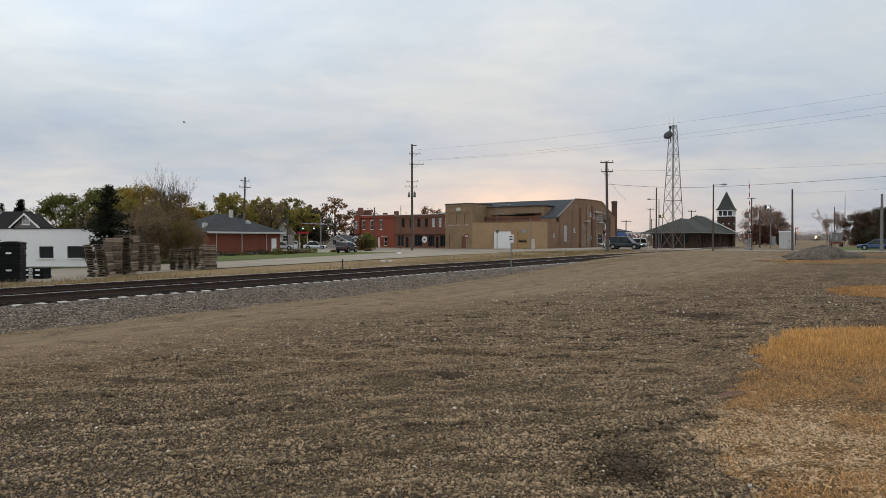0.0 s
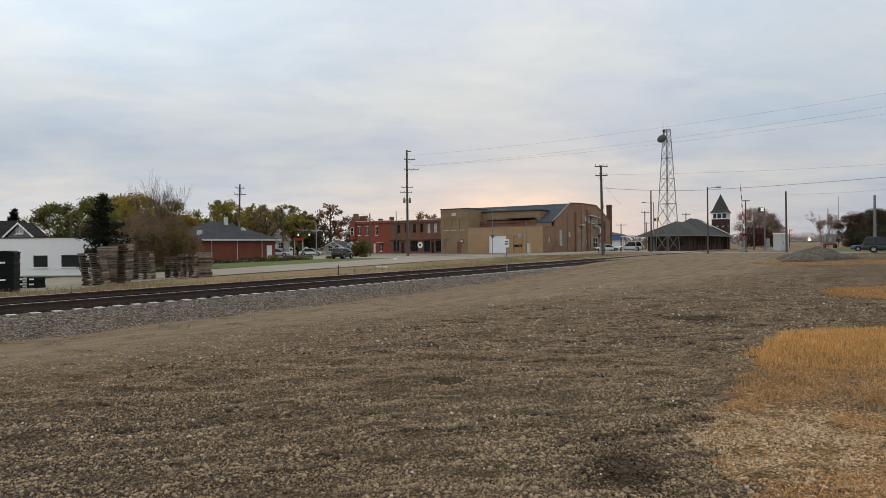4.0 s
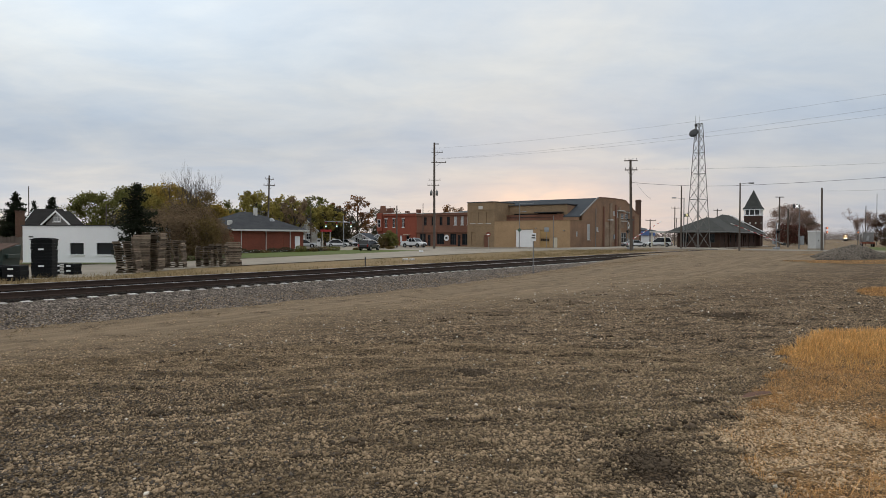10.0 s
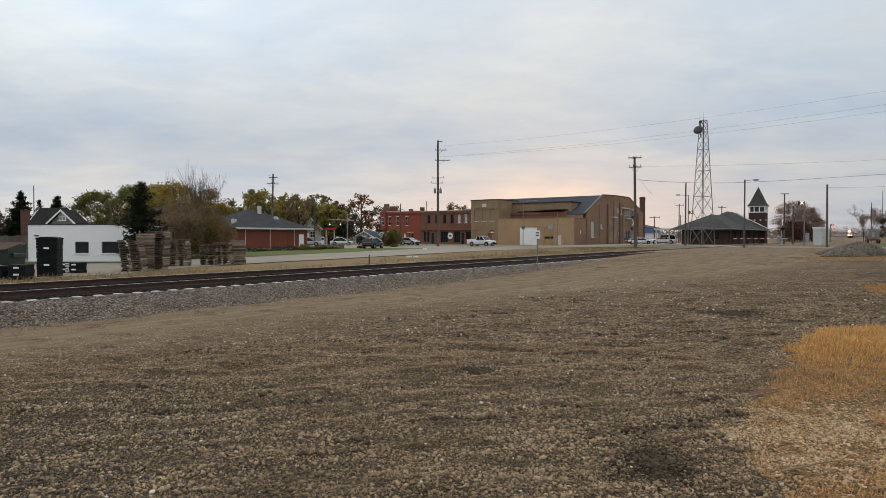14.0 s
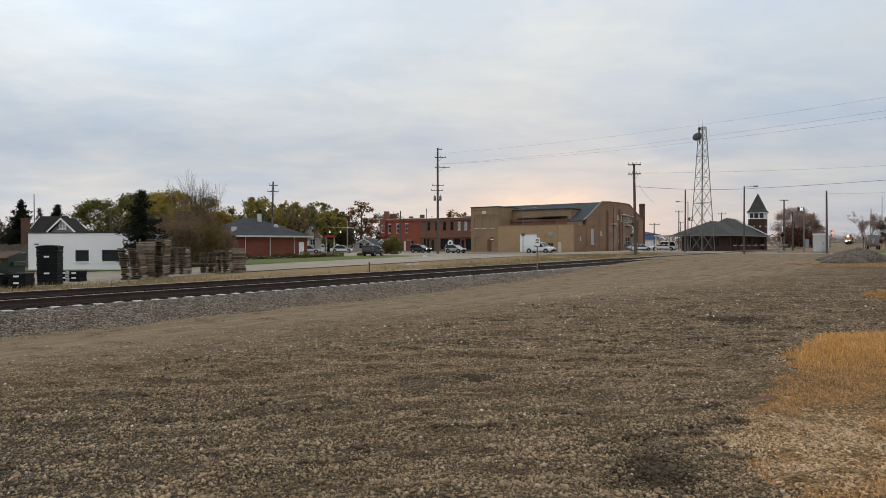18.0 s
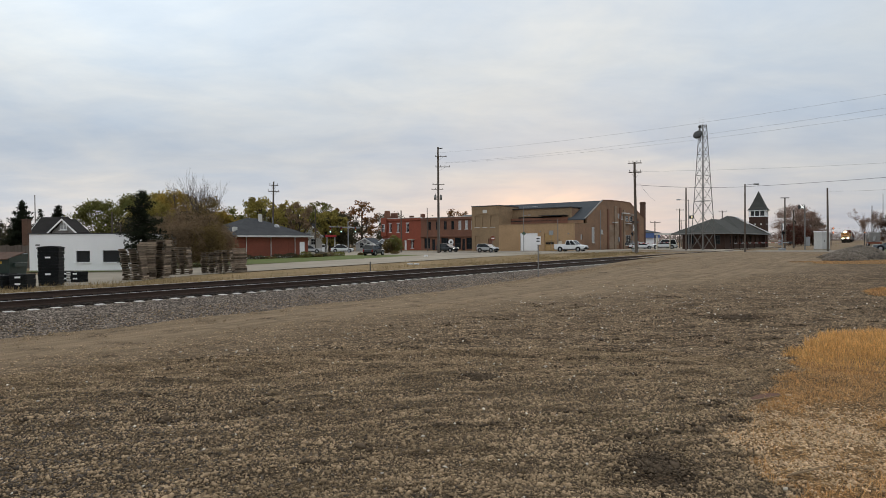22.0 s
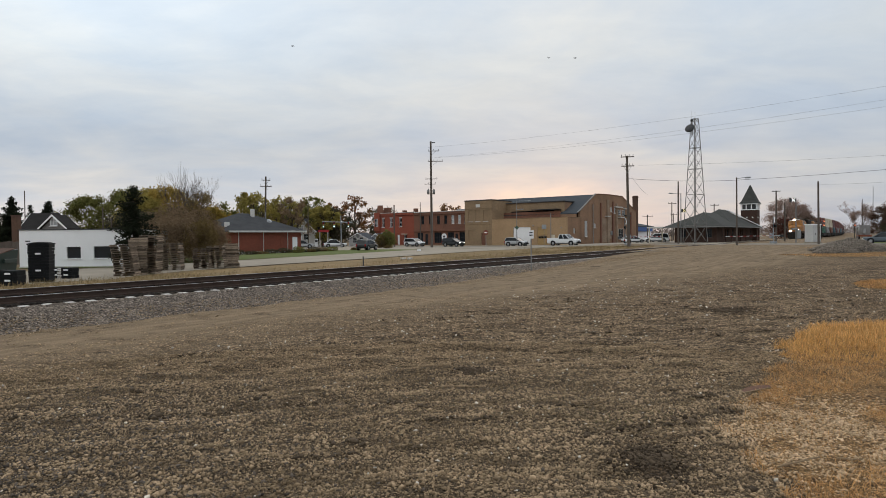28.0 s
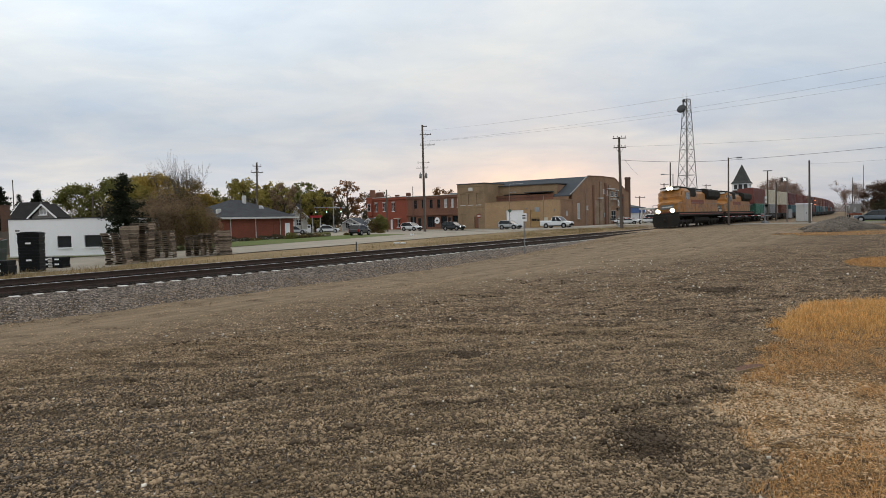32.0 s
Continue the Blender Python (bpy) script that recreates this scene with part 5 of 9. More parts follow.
def broad_tree(x, y, height, width, material, label, seed, dense=1.0, base=0.3, leaf=0.34, name="tree", trunk=None, group=""):
    rng = np.random.default_rng(seed)
    t = thing(name, label, "tree", on_ground(x, y, rng.uniform(0, 360)), group)
    bm, tips = bm_new(), []
    r = height * 0.022 + 0.06
    top = Vector((0, 0, height * base))
    add_rod(bm, (0, 0, -0.1), top, r * 1.25, r, 7, False)
    for i in range(5):
        ang = i * 1.257 + rng.uniform(-0.4, 0.4)
        d = Vector((math.cos(ang) * 0.65, math.sin(ang) * 0.65, 0.9)).normalized()
        limbs(bm, rng, top - Vector((0, 0, 0.1)), d, height * 0.24, r * 0.6, 2, tips)
    limbs(bm, rng, top, Vector((0, 0, 1)), height * 0.3, r * 0.8, 2, tips)
    part("trunk", bm, trunk or BARK, t)
    n = int(46 * dense)
    blobs = []
    for i in range(n):
        u = rng.uniform(0, 1)
        z = base * 0.75 + (1 - base * 0.75) * u
        rad = math.sqrt(max(0.02, 1 - ((u - 0.42) / 0.60) ** 2)) * width / 2
        ang, rr = rng.uniform(0, 6.283), math.sqrt(rng.uniform(0.05, 1)) * rad
        blobs.append((math.cos(ang) * rr, math.sin(ang) * rr, z * height * rng.uniform(0.93, 1.0), width * rng.uniform(0.07, 0.15)))
    pts = []
    for bx, by, bz, br in blobs:
        k = int(62 * dense)
        d = rng.normal(size=(k, 3))
        d /= np.linalg.norm(d, axis=1)[:, None]
        d *= br * rng.uniform(0.25, 1.15, (k, 1)) * [1, 1, 0.75]
        pts.append(d + [bx, by, bz])
    leaves_object("crown", np.concatenate(pts), leaf * 0.8, material, t, rng)
    return t


def spruce(x, y, height, width, label, seed, material=None, name="spruce_tree", slim=0.9):
    rng = np.random.default_rng(seed)
    t = thing(name, label, "tree", on_ground(x, y))
    part("trunk", add_rod(bm_new(), (0, 0, -0.1), (0, 0, height * 0.97), 0.02 * height, 0.02, 7), BARK, t)
    bm, pts = bm_new(), []
    z = height * 0.16
    while z < height * 0.97:
        u = z / height
        reach = width / 2 * (1 - u) ** slim * (0.88 + 0.2 * math.sin(z * 6.2) + 0.07 * math.sin(z * 2.1 + 1)) + 0.1
        k = 5 if u < 0.8 else 4
        for i in range(k):
            ang = rng.uniform(0, 6.283)
            rr = reach * rng.uniform(0.65, 1.12)
            tip = Vector((math.cos(ang) * rr, math.sin(ang) * rr, z - rr * 0.18))
            add_rod(bm, (0, 0, z), tip, 0.03, 0.01, 4, False)
            m = max(3, int(rr * 9))
            for j in range(m):
                q = (j + 0.6) / m
                p = Vector((0, 0, z)).lerp(tip, q)
                pts.append((p.x + rng.normal(0, 0.10), p.y + rng.normal(0, 0.10), p.z - abs(rng.normal(0, 0.13)) + 0.25 * rr * (q ** 3) * 0.5))
        z += height * 0.022 + 0.05
    tagged(part("branchwork", bm, BARK, t), kind="stuff")
    leaves_object("needles", pts, 0.10 * max(0.6, width / 5), material or NEEDLE, t, rng, per=6)
    return t


def bare_tree(x, y, height, width, label, seed, material=None, twigs=LEAF_BROWN, haze=0.0):
    rng = np.random.default_rng(seed)
    t = thing("bare_tree", label, "tree", on_ground(x, y))
    bm, tips = bm_new(), []
    for i in range(5):
        ang = i * 1.26 + rng.uniform(-0.4, 0.4)
        lean = rng.uniform(0.12, 0.42) * width / height * 1.6
        d = Vector((math.cos(ang) * lean, math.sin(ang) * lean, 1)).normalized()
        limbs(bm, rng, Vector((0, 0, 0)), d, height * 0.32, height * 0.0045 + 0.012, 5, tips, 0.28, 0.35)
    part("branchwork", bm, material or BARK, t)
    if haze:
        sel = [tips[i] for i in rng.integers(0, len(tips), int(len(tips) * haze))]
        leaves_object("foliage", [tuple(p) for p in sel], 0.09, twigs, t, rng, per=9, loose=0.22)
    return t


def shrub(x, y, height, width, material, label, seed, leaf=0.2, dense=1.0, name="shrub"):
    rng = np.random.default_rng(seed)
    t = thing(name, label, "shrub", on_ground(x, y))
    bm, tips = bm_new(), []
    for i in range(7):
        ang = rng.uniform(0, 6.283)
        d = Vector((math.cos(ang) * 0.5 * width / height, math.sin(ang) * 0.5 * width / height, 1)).normalized()
        limbs(bm, rng, Vector((0, 0, 0)), d, height * 0.4, 0.03, 2, tips, 0.4, 0.2)
    part("stem", bm, BARK, t)
    k = int(900 * dense)
    d = rng.normal(size=(k, 3))
    d /= np.linalg.norm(d, axis=1)[:, None]
    d *= rng.uniform(0.45, 1.0, (k, 1)) ** 0.6
    lump = 1 + 0.22 * np.sin(d[:, :1] * 5 + seed) * np.cos(d[:, 1:2] * 4)
    d = d * lump * [width / 2, width / 2, height / 2] + [0, 0, height / 2]
    d[:, 2] = np.abs(d[:, 2])
    leaves_object("foliage", d, leaf, material, t, rng)
    return t


def plant_trees():
    # round the white building and the pallets
    spruce(-24.9, 50.2, 6.9, 4.9, "dark spruce behind the stacked pallets", 3, slim=0.6)
    spruce(-65.7, 95, 9.2, 8.0, "dark conifer beside the houses", 5)
    spruce(-84.7, 128, 9.9, 5.5, "far dark conifer in the tree row", 6)
    spruce(-81.0, 128, 10.4, 9.0, "far dark conifer in the tree row", 7)
    spruce(-72.5, 132, 9.6, 4, "far dark conifer in the tree row", 8)
    broad_tree(-84, 110, 8.0, 9, LEAF_DARK, "dusky leafy tree behind the houses", 9, 1.4)
    broad_tree(-69, 100, 5.0, 6, LEAF_DARK, "dusky tree beside the house", 10, 1.3)
    broad_tree(-74, 131, 11.0, 12, LEAF_GREEN, "green tree in a far row", 11, 2.1, 0.15, 0.27)
    broad_tree(-64.5, 128, 11.8, 12, LEAF_GREEN, "green tree in a far row", 12, 2.1, 0.15, 0.27)
    broad_tree(-58.5, 126, 12.0, 10, LEAF_OLIVE, "olive-green tree in a far row", 48, 2.1, 0.15, 0.27)
    broad_tree(-57, 121, 11.8, 11.5, LEAF_OLIVE, "olive-yellow tree in autumn leaf", 13, 2.1, 0.15, 0.27)
    broad_tree(-50.0, 113, 11.3, 11.5, LEAF_GOLD, "tall tree with golden autumn leaves", 14, 2.1, 0.15, 0.26)
    broad_tree(-50, 104, 9.0, 9, LEAF_OLIVE, "olive tree behind the white building", 15, 2.1, 0.15, 0.27)
    broad_tree(-43.0, 114, 7.6, 8.5, LEAF_GOLD, "tree turning golden brown in a far row", 16, 2.1, 0.15, 0.27)
    broad_tree(-44.5, 92, 6.2, 10, LEAF_DARK, "dusky hedge tree behind the roofs", 45, 1.4, 0.1)
    broad_tree(-37.5, 86, 6.5, 9, LEAF_DARK, "dusky hedge tree behind the roofs", 46, 1.4, 0.1)
    bare_tree(-26.4, 66, 9.4, 5.8, "leafless many-stemmed tree beside the brick building", 17, TWIGBARK)
    bare_tree(-28.6, 70, 9.6, 4.6, "leafless many-stemmed tree beside the brick building", 18, TWIGBARK)
    broad_tree(-25.4, 65.5, 7.4, 4.4, LEAF_TAN, "thinning olive tree beside the brick building", 19, 1.9, 0.08, 0.085)
    for i, (x, y, h, w, k) in enumerate(((-25.2, 58.5, 4.6, 4.4, LEAF_BROWN), (-23.4, 60, 4.2, 3.6, LEAF_TAN), (-26.9, 60, 5.6, 4.2, LEAF_BROWN), (-24.9, 64, 5.6, 4.0, LEAF_BROWN), (-26.2, 62, 5.9, 4.0, LEAF_BROWN), (-23.2, 63, 3.8, 3.0, LEAF_BROWN))):
        shrub(x, y, h, w, k, "tangled brown shrub behind the pallets", 30 + i, 0.085, 6.5, "tall_shrub")
    # dusky row that closes the gaps between the crowns
    for i in range(10):
        broad_tree(-70 + i * 5.0, 142 - 0.3 * i, 8.2 + 1.6 * math.sin(i * 2.4), 10.5, LEAF_GREEN if i % 3 else LEAF_DARK, "dusky tree in the far row behind the houses", 200 + i, 1.5, 0.04, 0.3)
    # beyond the low brick building
    broad_tree(-35.5, 116, 10.4, 10, LEAF_OLIVE, "yellow-green tree behind the low brick building", 21)
    broad_tree(-29.5, 122, 9.4, 8, LEAF_BROWN, "thin brown tree behind the low brick building", 22, 0.7)
    broad_tree(-40.0, 124, 10.2, 9, LEAF_GREEN, "green tree behind the low brick building", 47)
    broad_tree(-33.0, 128, 10.6, 8, LEAF_OLIVE, "yellow-green tree in a far row", 50)
    broad_tree(-26.0, 135, 9.0, 8, LEAF_OLIVE, "yellowish tree along a side street", 51)
    broad_tree(-33.5, 160, 13.2, 8.5, LEAF_GREEN, "tall green tree along a side street", 23)
    broad_tree(-38.0, 158, 11.0, 8, LEAF_OLIVE, "olive tree along a side street", 52)
    broad_tree(-29.0, 165, 11.0, 7, LEAF_ORANGE, "orange autumn tree along a side street", 24)
    broad_tree(-24.0, 170, 13.0, 10.5, LEAF_ORANGE, "round tree with orange-brown leaves", 25, 0.75, leaf=0.4)
    broad_tree(-17.5, 185, 9.0, 9, LEAF_DARK, "dusky tree behind the corner building", 26)
    broad_tree(-33.0, 190, 12.0, 17, LEAF_DARK, "dusky trees at the end of a side street", 27, base=0.12)
    broad_tree(-20.5, 198, 11.0, 17, LEAF_DARK, "dusky trees at the end of a side street", 28, base=0.12)
    broad_tree(2.0, 200, 12.0, 11, LEAF_ORANGE, "orange tree showing over the roofs", 29)
    shrub(-9.8, 110.5, 3.1, 3.1, LEAF_GREEN, "rounded dark green shrub beside the street", 40, 0.14, 2.6)
    shrub(-10.9, 110.0, 2.4, 2.4, LEAF_TAN, "low brownish shrub beside the street", 41, 0.18)
    for i, (a, h, w) in enumerate(((0, 0.9, 1.8), (0.7, 0.5, 1.2), (1.9, 0.7, 2.2), (3.4, 0.4, 1.0), (4.4, 0.8, 1.5), (6.0, 0.5, 1.6))):
        shrub(-19.5 + a * 1.7, 84 + a * 3.5, h, w, LEAF_TAN if i % 2 else LEAF_GREEN, "low weedy shrub along the lawn", 60 + i, 0.09, 0.7, "low_shrub")
    for i in range(10):
        q = grid(45.5 + i * 1.75, 67.9 + 0.3 * math.sin(i * 2.1))
        shrub(q.x, q.y, 0.55 + 0.2 * math.sin(i * 1.7), 2.1, LEAF_DARK if i % 3 else LEAF_TAN, "low dark weedy hedge plant before the brick building", 300 + i, 0.08, 0.7, "low_shrub")
    # beyond the station
    broad_tree(93.5, 170, 10.6, 10.5, LEAF_MAUVE, "bare brown tree beyond the station", 70, 2.6, 0.1, 0.15)
    broad_tree(98.5, 173, 9.8, 9, LEAF_MAUVE, "bare brown tree beyond the station", 71, 2.4, 0.1, 0.15)
    broad_tree(102.0, 176, 7.4, 6, LEAF_DARK, "dusky green tree beyond the station", 72, 1.6, 0.1, 0.2)
    shrub(90.5, 164, 5.6, 8, LEAF_RED, "dark red hedge of shrubs beyond the station", 73, 0.26, 2.4, "hedge")
    shrub(96.5, 172, 5.0, 7, LEAF_DARK, "dark hedge of shrubs beyond the station", 74, 0.26, 2.4, "hedge")
    bare_tree(101.5, 152, 8.0, 10.5, "bare spreading tree beside the line", 75, None, LEAF_MAUVE, 0.8)
    for i, (x, y, h, w) in enumerate(((106.5, 148, 8.6, 9), (112, 150, 9.6, 10), (118, 152, 9.8, 11), (124, 154, 10.2, 11))):
        broad_tree(x, y, h - 0.6, w, LEAF_RUST if i % 2 == 0 else LEAF_DARK, "dense dusky tree beyond the line", 80 + i, 2.3, 0.06, 0.2)
    for i, (x, y, h, w) in enumerate(((106, 143, 4.5, 9), (113, 144, 5, 10), (121, 146, 5, 10))):
        shrub(x, y, h, w, LEAF_DARK, "dark undergrowth below the trees", 90 + i, 0.3, 2.4, "undergrowth")
    # far woods closing the distance
    rng = np.random.default_rng(99)
    pts = []
    for i in range(400):
        az = radians(-46 + 96 * i / 400)
        r = rng.uniform(420, 560)
        if 30.9 < math.degrees(az) < 34.2:
            continue
        h = rng.uniform(5, 8.5)
        k = 100
        d = rng.normal(size=(k, 3))
        d *= rng.uniform(0, 1, (k, 1)) ** 0.4 / np.linalg.norm(d, axis=1)[:, None]
        d = d * [6.0, 6.0, h * 0.5] + [r * math.sin(az), r * math.cos(az), 0.7 + h * 0.42]
        d[:, 2] = np.maximum(d[:, 2], 0.8)
        pa = np.degrees(np.arctan2(d[:, 0], d[:, 1]))
        pts.append(d[(pa < 31.6) | (pa > 33.9)])
    for i in range(70):
        az, r, h = radians(30.2 + 4.6 * i / 70), rng.uniform(950, 1100), rng.uniform(11, 19)
        d = rng.normal(size=(130, 3)) * [6.0, 6.0, h * 0.24] + [r * math.sin(az), r * math.cos(az), 0.7 + h * 0.3]
        d[:, 2] = np.clip(d[:, 2], 0.8, 0.7 + h)
        pts.append(d)
    far = leaves_object("far_woods", np.concatenate(pts), 0.6, LEAF_HAZY, None, rng)
    tagged(far, "distant dusky woods along the horizon", "woods", "", "stuff")


# ------------------------------------------------------------------ poles, wires, mast
def tapered_pole(x, y, h, r, material, label, name="utility_pole", category="utility pole", lean=0.0, z=None):
    t = thing(name, label, category, pose(x, y, zg(x, y) if z is None else z, 0, lean, 0))
    part("pole", add_rod(bm_new(), (0, 0, -0.2), (0, 0, h), r, r * 0.68, 10), material, t)
    return t


def crossarm(t, z, a, b, turn=0.0, pins=4, brace=True, thick=0.11):
    m = pose(0, 0, 0, 0, 0, turn)
    arm = box_part("crossarm", a, b, -0.22, -0.11, z - thick / 2, z + thick / 2, WOODPOLE, t, m=m, bevel=0.01)
    for i in range(pins):
        x = a + 0.1 + (b - a - 0.2) * i / max(1, pins - 1)
        bm = bm_new()
        add_rod(bm, (x, -0.165, z + thick / 2), (x, -0.165, z + thick / 2 + 0.12), 0.015, None, 5)
        add_rod(bm, (x, -0.165, z + thick / 2 + 0.1), (x, -0.165, z + thick / 2 + 0.24), 0.055, 0.035, 7)
        part("insulator", bm, GREYPOLE, arm)
    if brace:
        bm = bm_new()
        for e in (a * 0.6, b * 0.6):
            if abs(e) > 0.3:
                add_rod(bm, (e, -0.2, z - thick / 2), (0, -0.16, z - 0.8), 0.02, None, 5)
        if len(bm.verts):
            part("brace", bm, GALV, arm)
        else:
            bm.free()
    return arm


def sag_wire(a, b, sag, r=0.012, n=18):
    """One thin tube that hangs between two points."""
    a, b = Vector(a), Vector(b)
    bm, rings = bm_new(), []
    side = (b - a).cross(Vector((0, 0, 1))).normalized()
    for i in range(n + 1):
        u = i / n
        p = a.lerp(b, u)
        p.z -= sag * 4 * u * (1 - u)
        rings.append([bm.verts.new(p + side * r * math.cos(q * 2.0944) + Vector((0, 0, r * math.sin(q * 2.0944)))) for q in range(3)])
    for p, q in zip(rings, rings[1:]):
        for k in range(3):
            bm.faces.new((p[k], p[(k + 1) % 3], q[(k + 1) % 3], q[k]))
    return tagged(part("overhead_wire", bm, WIRE), "thin dark overhead wire between poles", "wire", "overhead wires")


def tall_pole():
    t = tapered_pole(-1.98, 110, 18.7, 0.24, WOODPOLE, "tall wooden power pole with several crossarms and transformers")
    crossarm(t, 17.0, -0.5, 1.5, 0, 3)
    crossarm(t, 15.2, -0.5, 2.1, 0, 4)
    crossarm(t, 12.1, -1.0, 1.1, 0, 3, False, 0.09)
    crossarm(t, 11.2, -1.2, 0.9, 0, 4, False, 0.09)
    box_part("bracket", 0.0, 0.8, -0.06, 0.06, 18.4, 18.55, DARKMETAL, t)
    for x in (-0.52, 0.46):
        bm = bm_new()
        add_rod(bm, (x, -0.1, 9.4), (x, -0.1, 10.15), 0.22, 0.22, 12)
        add_rod(bm, (x, -0.1, 10.15), (x, -0.1, 10.32), 0.17, 0.08, 12)
        add_rod(bm, (x, -0.1, 10.3), (x, -0.1, 10.55), 0.04, 0.03, 6)
        part("transformer", bm, GREYPOLE, t, "grey can transformer", True)
    bm = bm_new()
    add_rod(bm, (0.2, -0.13, 1), (0.17, -0.13, 9), 0.04, None, 6)
    part("conduit", bm, GREYPOLE, t)
    return t


def lattice_mast():
    X, Y, H, B, T = 39.3, 97, 19.35, 2.55, 0.74
    z0 = 0.75
    t = thing("lattice_mast", "galvanised steel lattice mast with a dish aerial", "radio mast", pose(X, Y, z0, 0, 0, 20))
    cs = [(-1, -1), (1, -1), (1, 1), (-1, 1)]

    def half(z):
        return (B + (T - B) * z / H) / 2

    for a, b in cs:
        bm = bm_new()
        add_rod(bm, (a * half(0), b * half(0), 0), (a * half(H), b * half(H), H), 0.06, 0.05, 6, False)
        part("leg", bm, MASTSTEEL, t)
    z, i = 0.0, 0
    while z < H - 0.4:
        z2 = min(H, z + 2.1 * half(z) * 0.95 + 0.25)
        for k in range(4):
            (a, b), (c, d) = cs[k], cs[(k + 1) % 4]
            bm = bm_new()
            h1, h2 = half(z), half(z2)
            add_rod(bm, (a * h1, b * h1, z), (c * h2, d * h2, z2), 0.03, None, 4, False)
            add_rod(bm, (c * h1, d * h1, z), (a * h2, b * h2, z2), 0.03, None, 4, False)
            if i % 2 == 0:
                add_rod(bm, (a * h2, b * h2, z2), (c * h2, d * h2, z2), 0.035, None, 4, False)
            part("bracing", bm, MASTSTEEL, t)
        z, i = z2, i + 1
    for a, b in ((-1, 1), (1, 1)):
        part("lightning_rod", add_rod(bm_new(), (a * T / 2, b * T / 2, H), (a * T / 2, b * T / 2, H + 1.3), 0.02, 0.012, 5), MASTSTEEL, t)
    # dish on a side arm
    bm = bm_new()
    bmesh.ops.create_uvsphere(bm, u_segments=20, v_segments=10, radius=0.72, matrix=pose(-1.45, -0.5, H - 1.6, 0, -62, 25) @ Matrix.Diagonal((1, 1, 0.4, 1)))
    part("dish", bm, DARKMETAL, t, "dark round dish aerial", True)
    part("dish_arm", add_rod(bm_new(), (-1.3, -0.45, H - 1.5), (-0.4, -0.4, H - 1.2), 0.06), MASTSTEEL, t)
    bm = bm_new()
    add_rod(bm, (-0.95, -0.45, H - 2.6), (-0.95, -0.45, H - 0.3), 0.09, 0.09, 8)
    part("aerial_rod", bm, MASTSTEEL, t)
    bm = bm_new()
    bmesh.ops.create_uvsphere(bm, u_segments=14, v_segments=8, radius=0.24, matrix=pose(-1.05, -0.5, H - 0.35, 0, -80, 20) @ Matrix.Diagonal((1, 1, 0.6, 1)))
    part("small_dish", bm, DARKMETAL, t, "small dark dish aerial", True)
    part("small_dish_arm", add_rod(bm_new(), (-1.3, -0.5, H - 0.35), (-0.45, -0.45, H - 0.5), 0.04), MASTSTEEL, t)


def street_light(x, y, h, arm, label, turn=0, box=False, r=0.1, z=None):
    t = tapered_pole(x, y, h, r, WOODPOLE if r > 0.1 else GREYPOLE, label, "street_lamp", "street lamp", z=z)
    m = pose(0, 0, 0, 0, 0, turn)
    part("arm", add_rod(bm_new(), (0, 0, h - 0.15), (arm, 0, h + 0.02), 0.035), GALV, t, m=m)
    bm = add_box(bm_new(), arm - 0.1, arm + 0.55, -0.16, 0.16, h - 0.12, h + 0.08, 0.05)
    part("lamp_head", bm, GALV, t, m=m)
    if box:
        bx = part("beacon_box", add_box(bm_new(), 0.15, 0.85, -0.2, 0.2, h - 3.3, h - 2.75, 0.03), DARKMETAL, t, "black beacon box")
        cross_lamp(bx, 0.5, -0.205, h - 3.02, 0.3, XAMBER)
    return t


def cross_lamp(box, x, y, z, r, material):
    """Lit X of short tubes on the face of a black box."""
    for a in (45, -45):
        part("lit_bar", add_box(bm_new(), -r, r, -0.02, 0.0, -r * 0.16, r * 0.16), material, box, "lit bar of an X-shaped lamp", m=Matrix.Translation((x, y - (0.0 if a > 0 else 0.022), z)) @ pose(0, 0, 0, 0, a, 0))


XWHITE = glow_mat("white_cross_lamp", (1.0, 0.98, 0.94), 0.8)
XAMBER = glow_mat("yellowish_cross_lamp", (1.0, 0.85, 0.45), 0.6)


